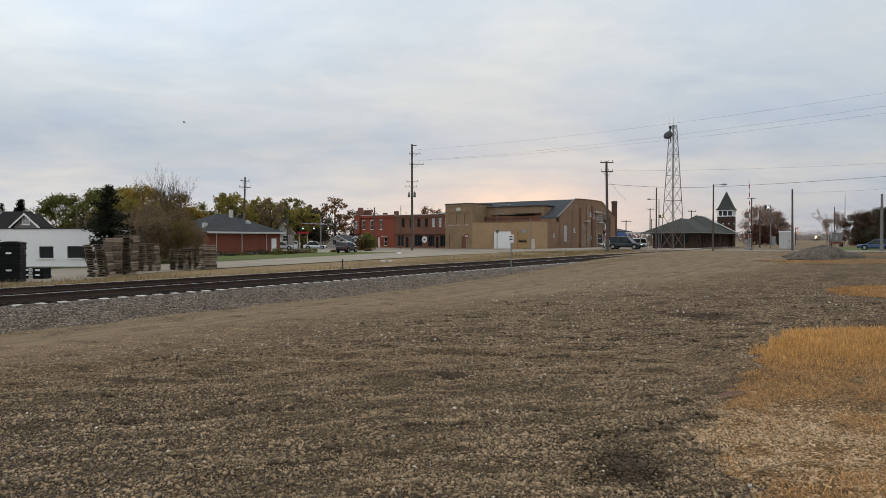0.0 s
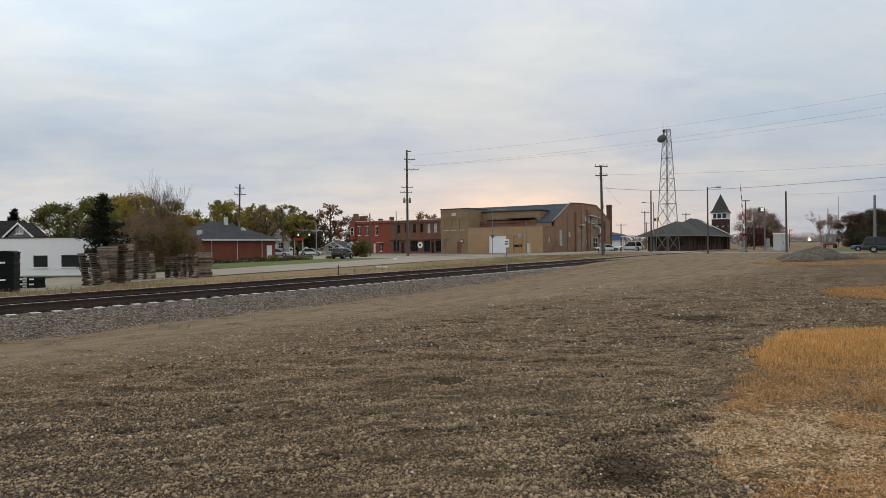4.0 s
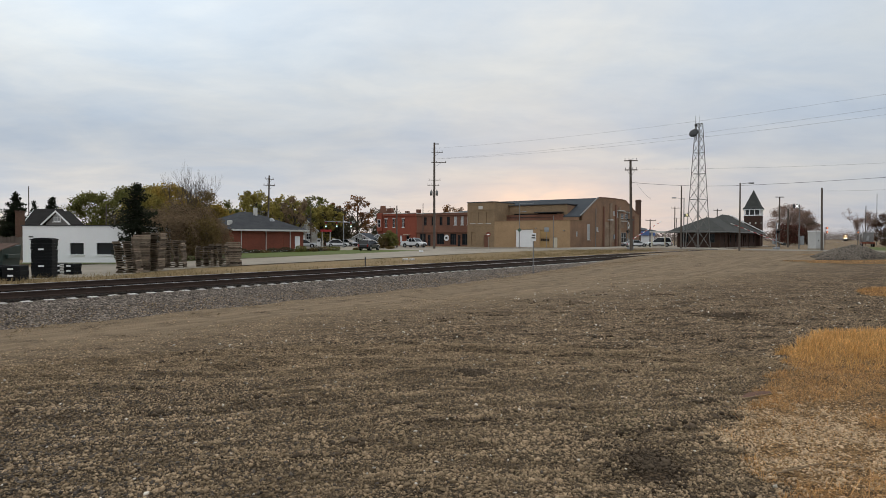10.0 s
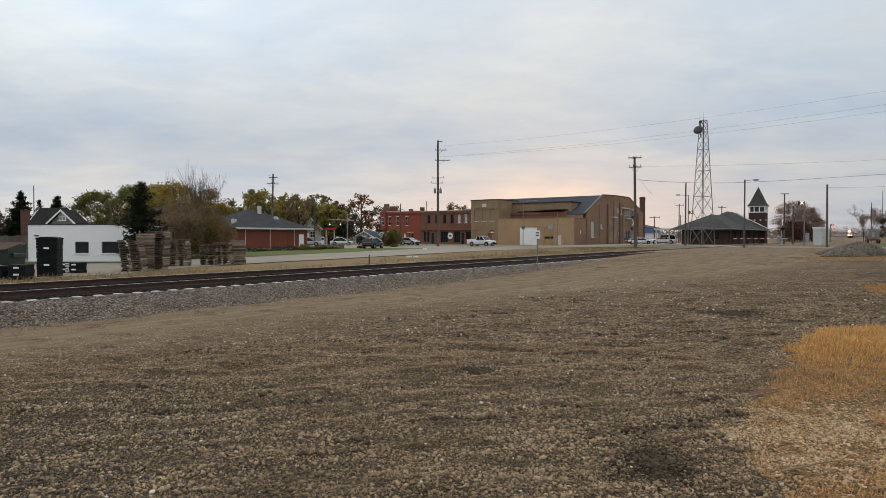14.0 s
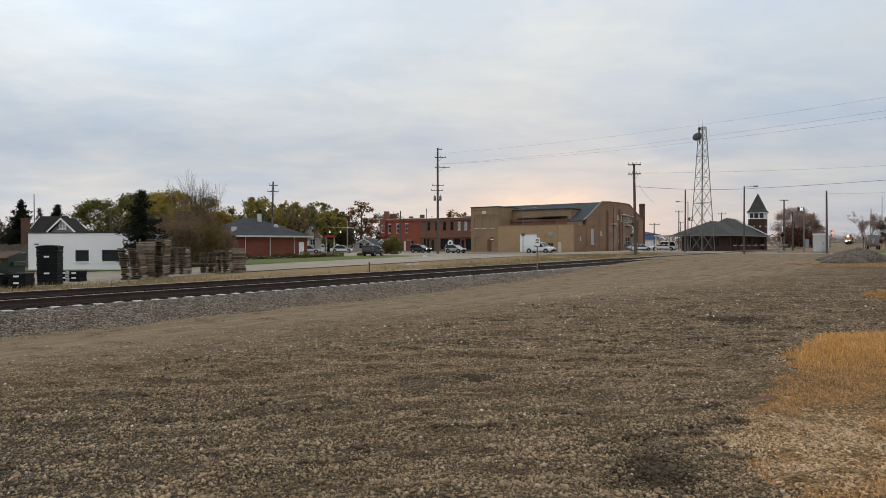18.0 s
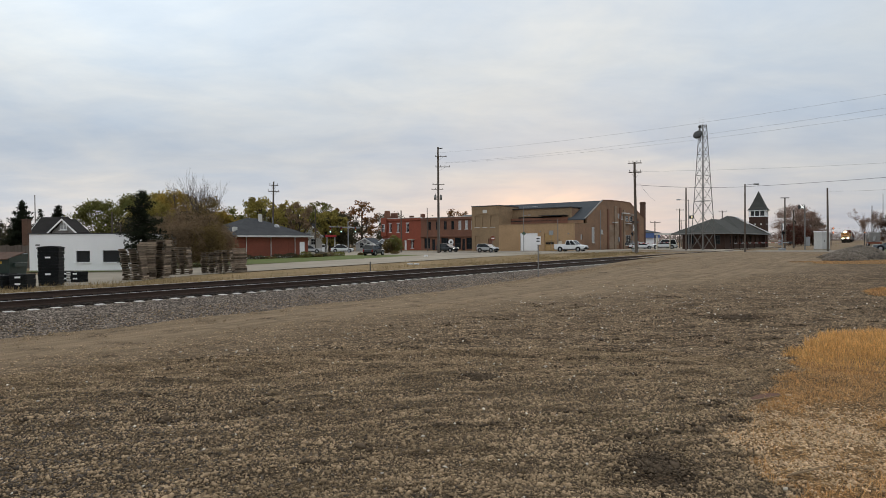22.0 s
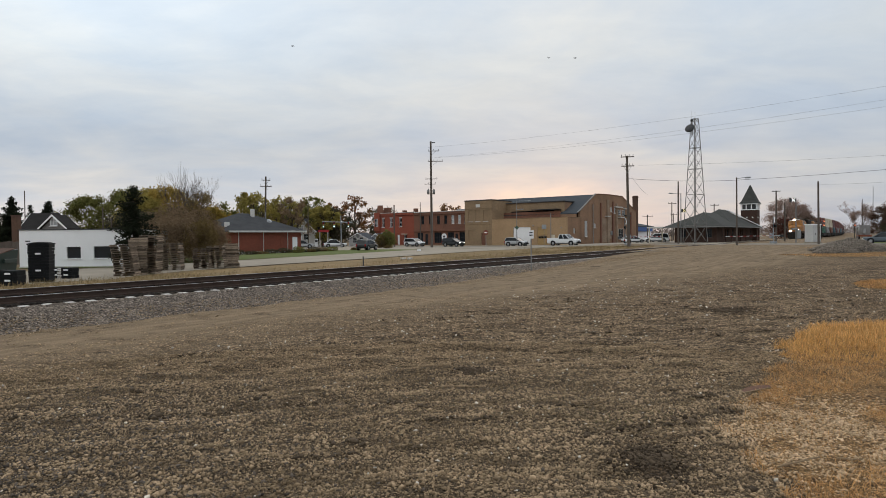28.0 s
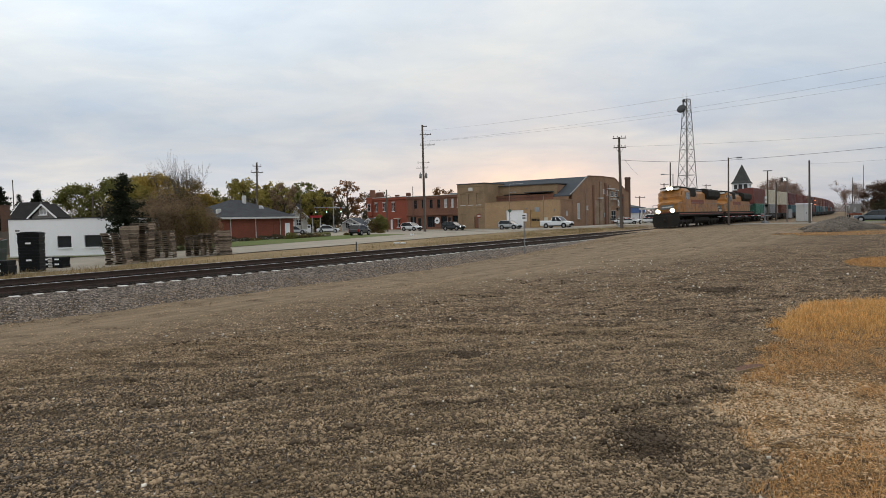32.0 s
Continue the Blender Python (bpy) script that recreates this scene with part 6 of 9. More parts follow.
def poles_and_wires():
    tall_pole()
    t = tapered_pole(22.4, 75, 11.0, 0.19, WOODPOLE, "wooden power pole with two crossarms beside the crossing", lean=-1.0)
    crossarm(t, 10.85, -0.8, 0.8, 0, 4, False)
    crossarm(t, 9.75, -0.75, 0.75, 0, 4)
    t = tapered_pole(-28.6, 100, 11.9, 0.17, WOODPOLE, "wooden power pole with two crossarms behind the roofs", lean=1.5)
    crossarm(t, 11.3, -0.7, 0.7, 20, 3)
    crossarm(t, 10.3, -0.9, 0.9, 20, 4)
    tapered_pole(36.3, 96, 9.6, 0.14, WOODPOLE, "plain wooden pole beside the mast")
    street_light(41.3, 108, 8.6, -2.0, "grey street lamp with a beacon box", 0, True, 0.1)
    for x, y, h, w, lab in ((51.5, 140, 8.8, 1.0, "far wooden pole with a crossarm"), (45.0, 137, 6.0, 1.2, "far wooden pole with a crossarm"),
                            (61.0, 140, 8.2, 1.0, "far wooden pole with a crossarm"), (47.0, 160, 6.5, 0.9, "far wooden pole with a crossarm"), (68.5, 185, 8.0, 1.0, "far wooden pole with a crossarm")):
        t = tapered_pole(x, y, h, 0.14, WOODPOLE, lab)
        crossarm(t, h - 0.3, -w, w, 10, 3, False)
    street_light(37.75, 80, 8.7, 1.2, "brown street lamp pole beside the crossing", 0, False, 0.12)
    t = tapered_pole(56.2, 105, 8.6, 0.15, WOODPOLE, "dark pole with a flat top beside the station")
    box_part("cap", -0.7, 0.7, -0.1, 0.1, 8.5, 8.62, DARKMETAL, t)
    tapered_pole(61.5, 112, 6.9, 0.16, WOODPOLE, "short wooden pole beside the station")
    # floodlight pole
    t = tapered_pole(55.0, 97, 6.9, 0.1, GREYPOLE, "grey pole with a beacon beside the crossing", "beacon_pole", "beacon")
    bx = part("beacon_box", add_box(bm_new(), -0.95, -0.1, -0.2, 0.2, 6.3, 6.95, 0.04), DARKMETAL, t, "black beacon box")
    cross_lamp(bx, -0.52, -0.205, 6.63, 0.36, XWHITE)
    box_part("control_box", 0.1, 0.7, -0.2, 0.2, 0.6, 2.0, GALV, t, bevel=0.02)
    tapered_pole(49.5, 82, 8.25, 0.15, WOODPOLE, "wooden pole beside the relay cabinet", lean=-0.6)
    tapered_pole(57.2, 76, 7.2, 0.2, GREYPOLE, "stout grey pole beside the road")
    tapered_pole(101, 150, 9.5, 0.12, WOODPOLE, "far thin pole beside the line")
    tapered_pole(105, 152, 12.5, 0.09, GREYPOLE, "far thin pale pole beside the line")
    tapered_pole(-36.0, 66, 5.7, 0.09, WOODPOLE, "thin pole behind the white building")
    tapered_pole(-25.5, 118, 8.6, 0.1, WOODPOLE, "thin pole with a lamp along a side street")
    tapered_pole(-41.5, 78, 4.9, 0.1, WOODPOLE, "thin pole behind the white building")
    tapered_pole(-70.4, 105, 10.6, 0.10, WOODPOLE, "thin tall pole behind the houses")
    tapered_pole(-9.2, 118, 8.0, 0.16, WOODPOLE, "grey pole before the red corner building")
    tapered_pole(-4.6, 128, 9.0, 0.1, WOODPOLE, "thin pole before the brick store")
    tapered_pole(18.2, 105, 5.6, 0.08, GREYPOLE, "grey sign pole before the garage door")
    # wires
    sag_wire((22.4, 75, 9.0), (37.75, 80, 9.1), 0.2, 0.022)
    sag_wire((37.75, 80, 9.1), (66, 64, 10.4), 0.25, 0.022)
    for (x1, z1), (x2, y2, z2) in (((-0.5, 17.7), (62, 48, 18.1)), ((0.0, 15.9), (62, 48, 16.9)), ((1.2, 15.9), (62, 48, 16.0))):
        sag_wire((-1.98 + x1, 110, z1 + 0.3), (x2, y2, z2), 1.2, 0.009, 30)
    sag_wire((22.4, 75, 10.6), (66, 62, 11.3), 0.5, 0.009)
    sag_wire((22.8, 75, 9.2), (33.0, 100, 8.6), 0.3, 0.012)
    sag_wire((49.5, 82, 8.6), (85, 90, 12.2), 0.8, 0.011)


plant_trees()
poles_and_wires()
lattice_mast()

# ------------------------------------------------------------------ vehicles
def paint_mat(name, c, rough=0.32, metal=0.0):
    m = noise_mat(name, c, tuple(v * 0.92 for v in c), 1.2, rough, tuple(v * 0.75 for v in c), 14, 0.0, metal=metal, spots=0.2)
    m.node_tree.nodes["Principled BSDF"].inputs["Coat Weight"].default_value = 0.4
    return m


TYRE = noise_mat("tyre_rubber", (0.018, 0.018, 0.019), (0.026, 0.026, 0.027), 4, 0.9, (0.012, 0.012, 0.012), 30, 0.1)
RIM = noise_mat("alloy_rim", (0.42, 0.42, 0.43), (0.34, 0.34, 0.35), 6, 0.35, (0.2, 0.2, 0.2), 30, 0.0, metal=0.7)
CARGLASS = glass_mat("tinted_car_glass", (0.012, 0.014, 0.016), 0.05)
REDLENS = glass_mat("red_lens", (0.30, 0.012, 0.010), 0.2)
CLEARLENS = glass_mat("clear_lens", (0.70, 0.70, 0.68), 0.15)
CARLAMP = glow_mat("car_headlamp", (1.0, 0.93, 0.80), 3.0)


def loft(sections):
    """A closed skin through sections: each a list of points, ends capped."""
    bm = bm_new()
    rings = [[bm.verts.new(p) for p in sec] for sec in sections]
    n = len(rings[0])
    for a, b in zip(rings, rings[1:]):
        for i in range(n):
            bm.faces.new((a[i], a[(i + 1) % n], b[(i + 1) % n], b[i]))
    bm.faces.new(rings[0][::-1])
    bm.faces.new(rings[-1])
    bmesh.ops.recalc_face_normals(bm, faces=bm.faces)
    return bm


def ring(x, w, z0, z1, tuck=0.08, r=0.12):
    """Rounded cross-section of a body, w wide, from z0 to z1."""
    h = w / 2
    half = [(0.0, z0), (h - r - tuck, z0), (h - tuck * 0.4, z0 + r), (h, z0 + (z1 - z0) * 0.45), (h - tuck * 0.25, z1 - r * 0.8), (h - r, z1), (0.0, z1 + 0.02)]
    return [(x, y, z) for y, z in half] + [(x, -y, z) for y, z in half[-2:0:-1]]


def wheel_part(parent, x, y, r, w):
    h = new("wheel")
    h.parent = parent
    h.matrix_local = Matrix.Translation((x, y, r))
    bm = bm_new()
    bmesh.ops.create_cone(bm, cap_ends=True, segments=20, radius1=r, radius2=r, depth=w, matrix=pose(0, 0, 0, 90))
    bmesh.ops.bevel(bm, geom=[e for e in bm.edges if abs(e.verts[0].co.y - e.verts[1].co.y) < 1e-5], offset=0.03, segments=1, affect="EDGES")
    part("tyre", bm, TYRE, h)
    bm = bm_new()
    s = 1 if y > 0 else -1
    bmesh.ops.create_cone(bm, cap_ends=True, segments=16, radius1=r * 0.62, radius2=r * 0.62, depth=w + 0.02, matrix=pose(0, 0, 0, 90))
    part("rim", bm, RIM, h)
    bm = bm_new()
    for i in range(5):
        a = i * 72
        add_box(bm, 0.06, r * 0.58, s * (w / 2 + 0.005), s * (w / 2 + 0.03), -0.035, 0.035, m=pose(0, 0, 0, 0, a, 0))
    part("spokes", bm, RIM, h)


def car(name, label, category, paint, L, W, H, m, kind="suv", lit=False, group="", trim=None):
    """x runs forward; the car stands on z = 0."""
    t = thing(name, label, category, m, group)
    r = 0.36 if kind != "sedan" else 0.32
    g, belt = (0.30, 0.98) if kind != "sedan" else (0.22, 0.86)
    if kind == "pickup":
        belt = 1.12
    f, b = L / 2, -L / 2
    hood = belt - 0.02 if kind == "pickup" else belt - 0.06
    nose = 0.62 * belt + 0.15
    sec = [ring(b, W * 0.90, g + 0.15, belt - 0.12), ring(b + 0.12, W * 0.97, g, belt), ring(b + L * 0.25, W, g - 0.04, belt + 0.01),
           ring(f - L * 0.30, W, g - 0.04, belt), ring(f - L * 0.16, W * 0.98, g - 0.03, hood), ring(f - 0.14, W * 0.93, g, nose + 0.12), ring(f, W * 0.84, g + 0.12, nose - 0.05)]
    body = part("body", loft(sec), paint, t, smooth=False)
    # wheel arches
    wx = (f - L * 0.19, b + L * (0.21 if kind != "pickup" else 0.22))
    for x in wx:
        for s in (-1, 1):
            bm = bm_new()
            bmesh.ops.create_cone(bm, cap_ends=True, segments=18, radius1=r + 0.08, radius2=r + 0.08, depth=0.05, matrix=pose(x, s * (W / 2 - 0.012), r + 0.02, 90))
            part("wheel_arch", bm, BLACKPLASTIC, body)
            wheel_part(t, x, s * (W / 2 - 0.10), r, 0.22)
    # glasshouse
    if kind == "pickup":
        x0, x1 = b + L * 0.40, f - L * 0.27
        c = [(x0 - 0.02, 0.98), (x0 + 0.14, 0.90), (x1 - 0.62, 0.88), (x1 + 0.12, 0.97)]
    elif kind == "sedan":
        x0, x1 = b + 0.55, f - L * 0.27
        c = [(x0 - 0.10, 0.95), (x0 + 0.75, 0.80), (x1 - 0.75, 0.80), (x1 + 0.15, 0.95)]
    else:
        x0, x1 = b + 0.06, f - L * 0.27
        c = [(x0 + 0.0, 0.97), (x0 + 0.30, 0.84), (x1 - 0.72, 0.84), (x1 + 0.15, 0.97)]
    zt = H - 0.05
    secs = []
    for (x, k), z in zip(c, (belt + 0.02, zt, zt, belt + 0.02)):
        w = W * k / 2
        secs.append((x, w, z))
    bm = bm_new()
    lo = [bm.verts.new((secs[0][0], s * secs[0][1], belt - 0.02)) for s in (-1, 1)] + [bm.verts.new((secs[3][0], s * secs[3][1], belt - 0.02)) for s in (1, -1)]
    hi = [bm.verts.new((secs[1][0], s * secs[1][1], zt)) for s in (-1, 1)] + [bm.verts.new((secs[2][0], s * secs[2][1], zt)) for s in (1, -1)]
    bm.faces.new(lo[::-1])
    bm.faces.new(hi)
    for i in range(4):
        bm.faces.new((lo[i], lo[(i + 1) % 4], hi[(i + 1) % 4], hi[i]))
    bmesh.ops.recalc_face_normals(bm, faces=bm.faces)
    part("glasshouse", bm, CARGLASS, t, "dark tinted windows")
    roof = loft([ring(secs[1][0] - 0.06, secs[1][1] * 2 + 0.02, zt - 0.03, zt + 0.03, 0.02, 0.03), ring((secs[1][0] + secs[2][0]) / 2, secs[1][1] * 2 + 0.05, zt - 0.03, H, 0.02, 0.03),
                 ring(secs[2][0] + 0.06, secs[2][1] * 2 + 0.02, zt - 0.03, zt + 0.03, 0.02, 0.03)])
    part("roof", roof, paint, t)
    # pillars
    ends = [(0, 1), (3, 2)]
    for lo_i, hi_i in ends:
        for s in (-1, 1):
            a = (secs[lo_i][0], s * (secs[lo_i][1] + 0.005), belt - 0.02)
            q = (secs[hi_i][0], s * (secs[hi_i][1] + 0.005), zt)
            part("pillar", add_rod(bm_new(), a, q, 0.055, 0.045, 6), paint, t)
    cuts = (0.5,) if kind != "suv" else (0.33, 0.66)
    for u in cuts:
        for s in (-1, 1):
            xa, xb = secs[1][0] + (secs[2][0] - secs[1][0]) * u, secs[0][0] + (secs[3][0] - secs[0][0]) * (u * 0.8 + 0.08)
            part("pillar", add_rod(bm_new(), (xb, s * (secs[0][1] - 0.02), belt), (xa, s * (secs[1][1] + 0.01), zt), 0.045, None, 6), paint if kind == "pickup" else BLACKPLASTIC, t)
    if kind == "pickup":
        bm = bm_new()
        add_box(bm, b + 0.12, x0 - 0.12, -W / 2 + 0.14, W / 2 - 0.14, belt - 0.02, belt + 0.034)
        part("load_bed", bm, BLACKPLASTIC, t, "dark open load bed")
        bm = bm_new()
        for s in (-1, 1):
            add_box(bm, b + 0.02, x0 - 0.06, s * (W / 2 - 0.14) - 0.05, s * (W / 2 - 0.14) + 0.05, belt, belt + 0.10, 0.02)
        add_box(bm, b + 0.0, b + 0.10, -W / 2 + 0.1, W / 2 - 0.1, belt - 0.1, belt + 0.10, 0.02)
        part("bed_rail", bm, paint, t)
    # lamps, bumpers, mirrors, grille
    for s in (-1, 1):
        part("headlight", add_box(bm_new(), f - 0.17, f - 0.03, s * W * 0.36 - 0.16, s * W * 0.36 + 0.16, nose - 0.17, nose + 0.03, 0.03), CARLAMP if lit else CLEARLENS, t, "lit headlight" if lit else "clear headlight")
        part("tail_light", add_box(bm_new(), b - 0.02, b + 0.12, s * W * 0.42 - 0.1, s * W * 0.42 + 0.1, belt - 0.42, belt - 0.08, 0.02), REDLENS, t, "red tail light")
        part("mirror", add_box(bm_new(), x1 - 0.42, x1 - 0.25, s * (W / 2 + 0.10) - 0.10, s * (W / 2 + 0.10) + 0.08, belt + 0.0, belt + 0.18, 0.03), trim or BLACKPLASTIC, t)
    part("front_bumper", add_box(bm_new(), f - 0.12, f + 0.05, -W * 0.44, W * 0.44, g + 0.06, g + 0.28, 0.04), trim or BLACKPLASTIC, t)
    part("rear_bumper", add_box(bm_new(), b - 0.06, b + 0.12, -W * 0.45, W * 0.45, g + 0.06, g + 0.28, 0.04), trim or BLACKPLASTIC, t)
    part("grille", add_box(bm_new(), f - 0.06, f + 0.02, -W * 0.22, W * 0.22, g + 0.3, nose - 0.05, 0.02), DARKMETAL, t)
    part("side_trim", add_box(bm_new(), wx[1] + r + 0.1, wx[0] - r - 0.1, -W / 2 - 0.012, W / 2 + 0.012, g + 0.02, g + 0.12, 0.0), BLACKPLASTIC, t)
    return t


P_WHITE = paint_mat("white_car_paint", (0.74, 0.75, 0.76))
P_SILVER = paint_mat("silver_car_paint", (0.46, 0.47, 0.48), 0.3, 0.4)
P_DARK = paint_mat("dark_grey_car_paint", (0.035, 0.04, 0.045))
P_GREEN = paint_mat("dark_green_car_paint", (0.022, 0.032, 0.034), 0.3)
P_BLUE = paint_mat("blue_car_paint", (0.05, 0.10, 0.22), 0.3)
P_STEEL = paint_mat("steel_blue_car_paint", (0.085, 0.11, 0.13), 0.35)

TOWARDS = TURN - 90          # heading of cars that drive towards the track from the town
AWAY = TURN + 90


def street_pose(lat, lane, turn):
    p = grid(lane, lat)
    z = zg_grid(lane, lat) + (0.06 if lat > 24 or lat < 18.5 else 0.12)
    return pose(p.x, p.y, z, 0, 0, turn)


pickup = car("pickup_truck", "white crew-cab pickup truck waiting at the crossing", "pickup truck", P_WHITE, 5.4, 1.88, 1.84, street_pose(125, 94, TOWARDS), "pickup", group="cars in the queue")
small_suv = car("small_suv", "small silver crossover car in the queue", "car", P_SILVER, 3.95, 1.7, 1.53, street_pose(140, 94, TOWARDS), "suv", group="cars in the queue")
van = car("minivan", "dark grey minivan with lit headlights in the queue", "car", P_DARK, 4.2, 1.8, 1.6, street_pose(160, 94, TOWARDS), "suv", True, group="cars in the queue")
white_van = car("minivan", "white minivan at the end of the queue", "car", P_WHITE, 4.2, 1.8, 1.6, street_pose(180, 94, TOWARDS), "suv", group="cars in the queue")
big_suv = car("large_suv", "large dark green estate car driving over the crossing", "car", P_GREEN, 5.5, 2.0, 1.90, street_pose(33, 94, TOWARDS), "suv", True)
sedan = car("sedan", "steel-blue sedan waiting at the crossing", "car", P_STEEL, 4.8, 1.84, 1.46, street_pose(-30, 97.2, AWAY), "sedan")
car("parked_suv", "dark off-road car parked on the lawn edge", "car", P_DARK, 4.0, 1.7, 1.5, on_ground(-11.3, 92.5, 70, 0.06), "suv")
car("parked_car", "blue car parked beyond the cross street", "car", P_BLUE, 4.6, 1.8, 1.48, on_grid(110, 0.5, turn=90), "sedan")
car("parked_suv", "white off-road car parked by the station", "car", P_WHITE, 4.7, 1.9, 1.8, on_ground(41.5, 121, 160), "suv")
car("parked_car", "low white car parked by the brick hall", "car", P_WHITE, 4.5, 1.78, 1.4, on_ground(38.5, 126, 10), "sedan")
car("parked_car", "pale car parked by the blue shop", "car", P_SILVER, 4.5, 1.8, 1.45, on_ground(47.5, 136, 30), "sedan")
for i, (x, y, turn, p) in enumerate(((-21.5, 124, 10, P_WHITE), (-16.0, 133, 20, P_WHITE), (-26.8, 118, 15, P_SILVER), (-13.6, 141, 20, P_SILVER), (-30.5, 114, 5, P_DARK))):
    car("parked_car", "car parked at the filling station" if i % 2 else "pale car parked at the filling station", "car", p, 4.6, 1.8, 1.5, on_ground(x, y, turn, 0.04), "suv" if i % 2 else "sedan")


# ------------------------------------------------------------------ the train
ORANGE = noise_mat("grimy_orange_yellow_paint", (0.40, 0.162, 0.020), (0.31, 0.122, 0.018), 0.9, 0.5, (0.06, 0.032, 0.016), 1.6, 0.05, spots=0.85)
LOCOGREY = noise_mat("loco_grey_paint", (0.16, 0.155, 0.15), (0.12, 0.118, 0.115), 0.6, 0.6, (0.06, 0.058, 0.055), 6, 0.05)
SOOT = noise_mat("sooty_underframe", (0.022, 0.020, 0.018), (0.034, 0.029, 0.025), 0.8, 0.85, (0.02, 0.018, 0.016), 8, 0.2)
LOCOGLASS = glass_mat("cab_glass", (0.03, 0.035, 0.04))
LOCO_LEN = 22.6
DULLRED = noise_mat("faded_red_paint", (0.24, 0.05, 0.025), (0.18, 0.045, 0.025), 1.0, 0.7, (0.10, 0.035, 0.02), 6, 0.05)


def bogie(parent, x, wheels, r=0.51, y=0.75):
    b = new("bogie")
    b.parent = parent
    b.matrix_local = Matrix.Translation((x, 0, 0))
    bm = bm_new()
    for s in (-1, 1):
        add_box(bm, -wheels * 0.95, wheels * 0.95, s * 1.0 - 0.09, s * 1.0 + 0.09, 0.55, 0.85, 0.03)
        for k in range(wheels):
            xx = (k - (wheels - 1) / 2) * 1.85
            add_box(bm, xx - 0.2, xx + 0.2, s * 1.05 - 0.12, s * 1.05 + 0.12, 0.35, 0.72, 0.03)
    part("side_frame", bm, SOOT, b)
    for k in range(wheels):
        xx = (k - (wheels - 1) / 2) * 1.85
        bm = bm_new()
        for s in (-1, 1):
            add_rod(bm, (xx, s * y - 0.07, r), (xx, s * y + 0.07, r), r, None, 18)
        add_rod(bm, (xx, -y, r), (xx, y, r), 0.08, None, 8)
        part("wheelset", bm, SOOT, b)


def add_box_tube(x0, x1, w, z0, z1):
    """A square sleeve, open at both ends, round a pair of lamps."""
    bm = bm_new()
    for a in ((-w, -w + 0.03, z0, z1), (w - 0.03, w, z0, z1), (-w + 0.03, w - 0.03, z0, z0 + 0.03), (-w + 0.03, w - 0.03, z1 - 0.03, z1)):
        add_box(bm, x0, x1, a[0], a[1], a[2], a[3])
    return bm


def locomotive(label, lamps=None):
    """x runs forward; the rails are at z = 0."""
    t = thing("locomotive", label, "locomotive", None, "train")
    lamps = lamps or CLEARLENS
    f, b = LOCO_LEN / 2, -LOCO_LEN / 2
    part("frame", add_box(bm_new(), b + 0.5, f - 0.5, -1.5, 1.5, 1.25, 1.72, 0.03), SOOT, t, "sooty side sill")
    part("fuel_tank", loft([ring(-3.4, 2.5, 0.35, 1.24, 0.2, 0.25), ring(3.4, 2.5, 0.35, 1.24, 0.2, 0.25)]), SOOT, t)
    bogie(t, 6.9, 3)
    bogie(t, -6.9, 3)
    # pilot, steps and coupler
    for s in (1, -1):
        part("pilot", add_box(bm_new(), s * (f - 0.42) - 0.12, s * (f - 0.42) + 0.12, -1.48, 1.48, 0.45, 1.45, 0.05), SOOT, t, "dark pilot plate")
        bm = bm_new()
        add_prism(bm, [(-1.1, 0.12), (1.1, 0.12), (1.4, 0.3), (1.4, 0.7), (-1.4, 0.7), (-1.4, 0.3)], s * (f - 0.30), s * (f - 0.22), "x")
        part("plough", bm, SOOT, t)
        part("coupler", add_box(bm_new(), s * (f - 0.2) - 0.35, s * (f - 0.2) + 0.35, -0.15, 0.15, 0.78, 1.02, 0.04), SOOT, t)
        for k in range(4):
            for y in (-1.42, 1.42):
                part("step", add_box(bm_new(), s * (f - 1.05) - 0.3, s * (f - 1.05) + 0.3, y - 0.13, y + 0.13, 0.42 + k * 0.33, 0.46 + k * 0.33), SOOT, t)
    # nose and cab
    nose = loft([[(f - 3.3, -1.45, 1.73), (f - 3.3, 1.45, 1.73), (f - 3.3, 1.45, 3.1), (f - 3.3, 0.9, 3.35), (f - 3.3, -0.9, 3.35), (f - 3.3, -1.45, 3.1)],
                 [(f - 1.5, -1.15, 1.73), (f - 1.5, 1.15, 1.73), (f - 1.5, 1.15, 2.75), (f - 1.5, 0.75, 3.0), (f - 1.5, -0.75, 3.0), (f - 1.5, -1.15, 2.75)],
                 [(f - 1.25, -0.95, 1.73), (f - 1.25, 0.95, 1.73), (f - 1.25, 0.95, 2.6), (f - 1.25, 0.65, 2.85), (f - 1.25, -0.65, 2.85), (f - 1.25, -0.95, 2.6)]])
    part("nose", nose, ORANGE, t)
    part("nose_emblem", add_box(bm_new(), f - 1.245, f - 1.225, -0.75, 0.75, 2.15, 2.62), LOCOGREY, t, "plain grey and white emblem plate")
    part("emblem_bar", add_box(bm_new(), f - 1.222, f - 1.212, -0.55, 0.55, 2.32, 2.44), TRIM, t)
    part("nose_stripe", add_box(bm_new(), f - 1.247, f - 1.232, -0.9, 0.9, 1.74, 1.86), DULLRED, t)
    cab = loft([[(f - 5.6, -1.52, 1.73), (f - 5.6, 1.52, 1.73), (f - 5.6, 1.52, 4.0), (f - 5.6, 1.0, 4.45), (f - 5.6, -1.0, 4.45), (f - 5.6, -1.52, 4.0)],
                [(f - 3.35, -1.52, 1.73), (f - 3.35, 1.52, 1.73), (f - 3.35, 1.52, 4.0), (f - 3.35, 1.0, 4.45), (f - 3.35, -1.0, 4.45), (f - 3.35, -1.52, 4.0)],
                [(f - 2.75, -1.40, 1.73), (f - 2.75, 1.40, 1.73), (f - 2.75, 1.40, 3.4), (f - 2.75, 0.95, 3.5), (f - 2.75, -0.95, 3.5), (f - 2.75, -1.40, 3.4)]])
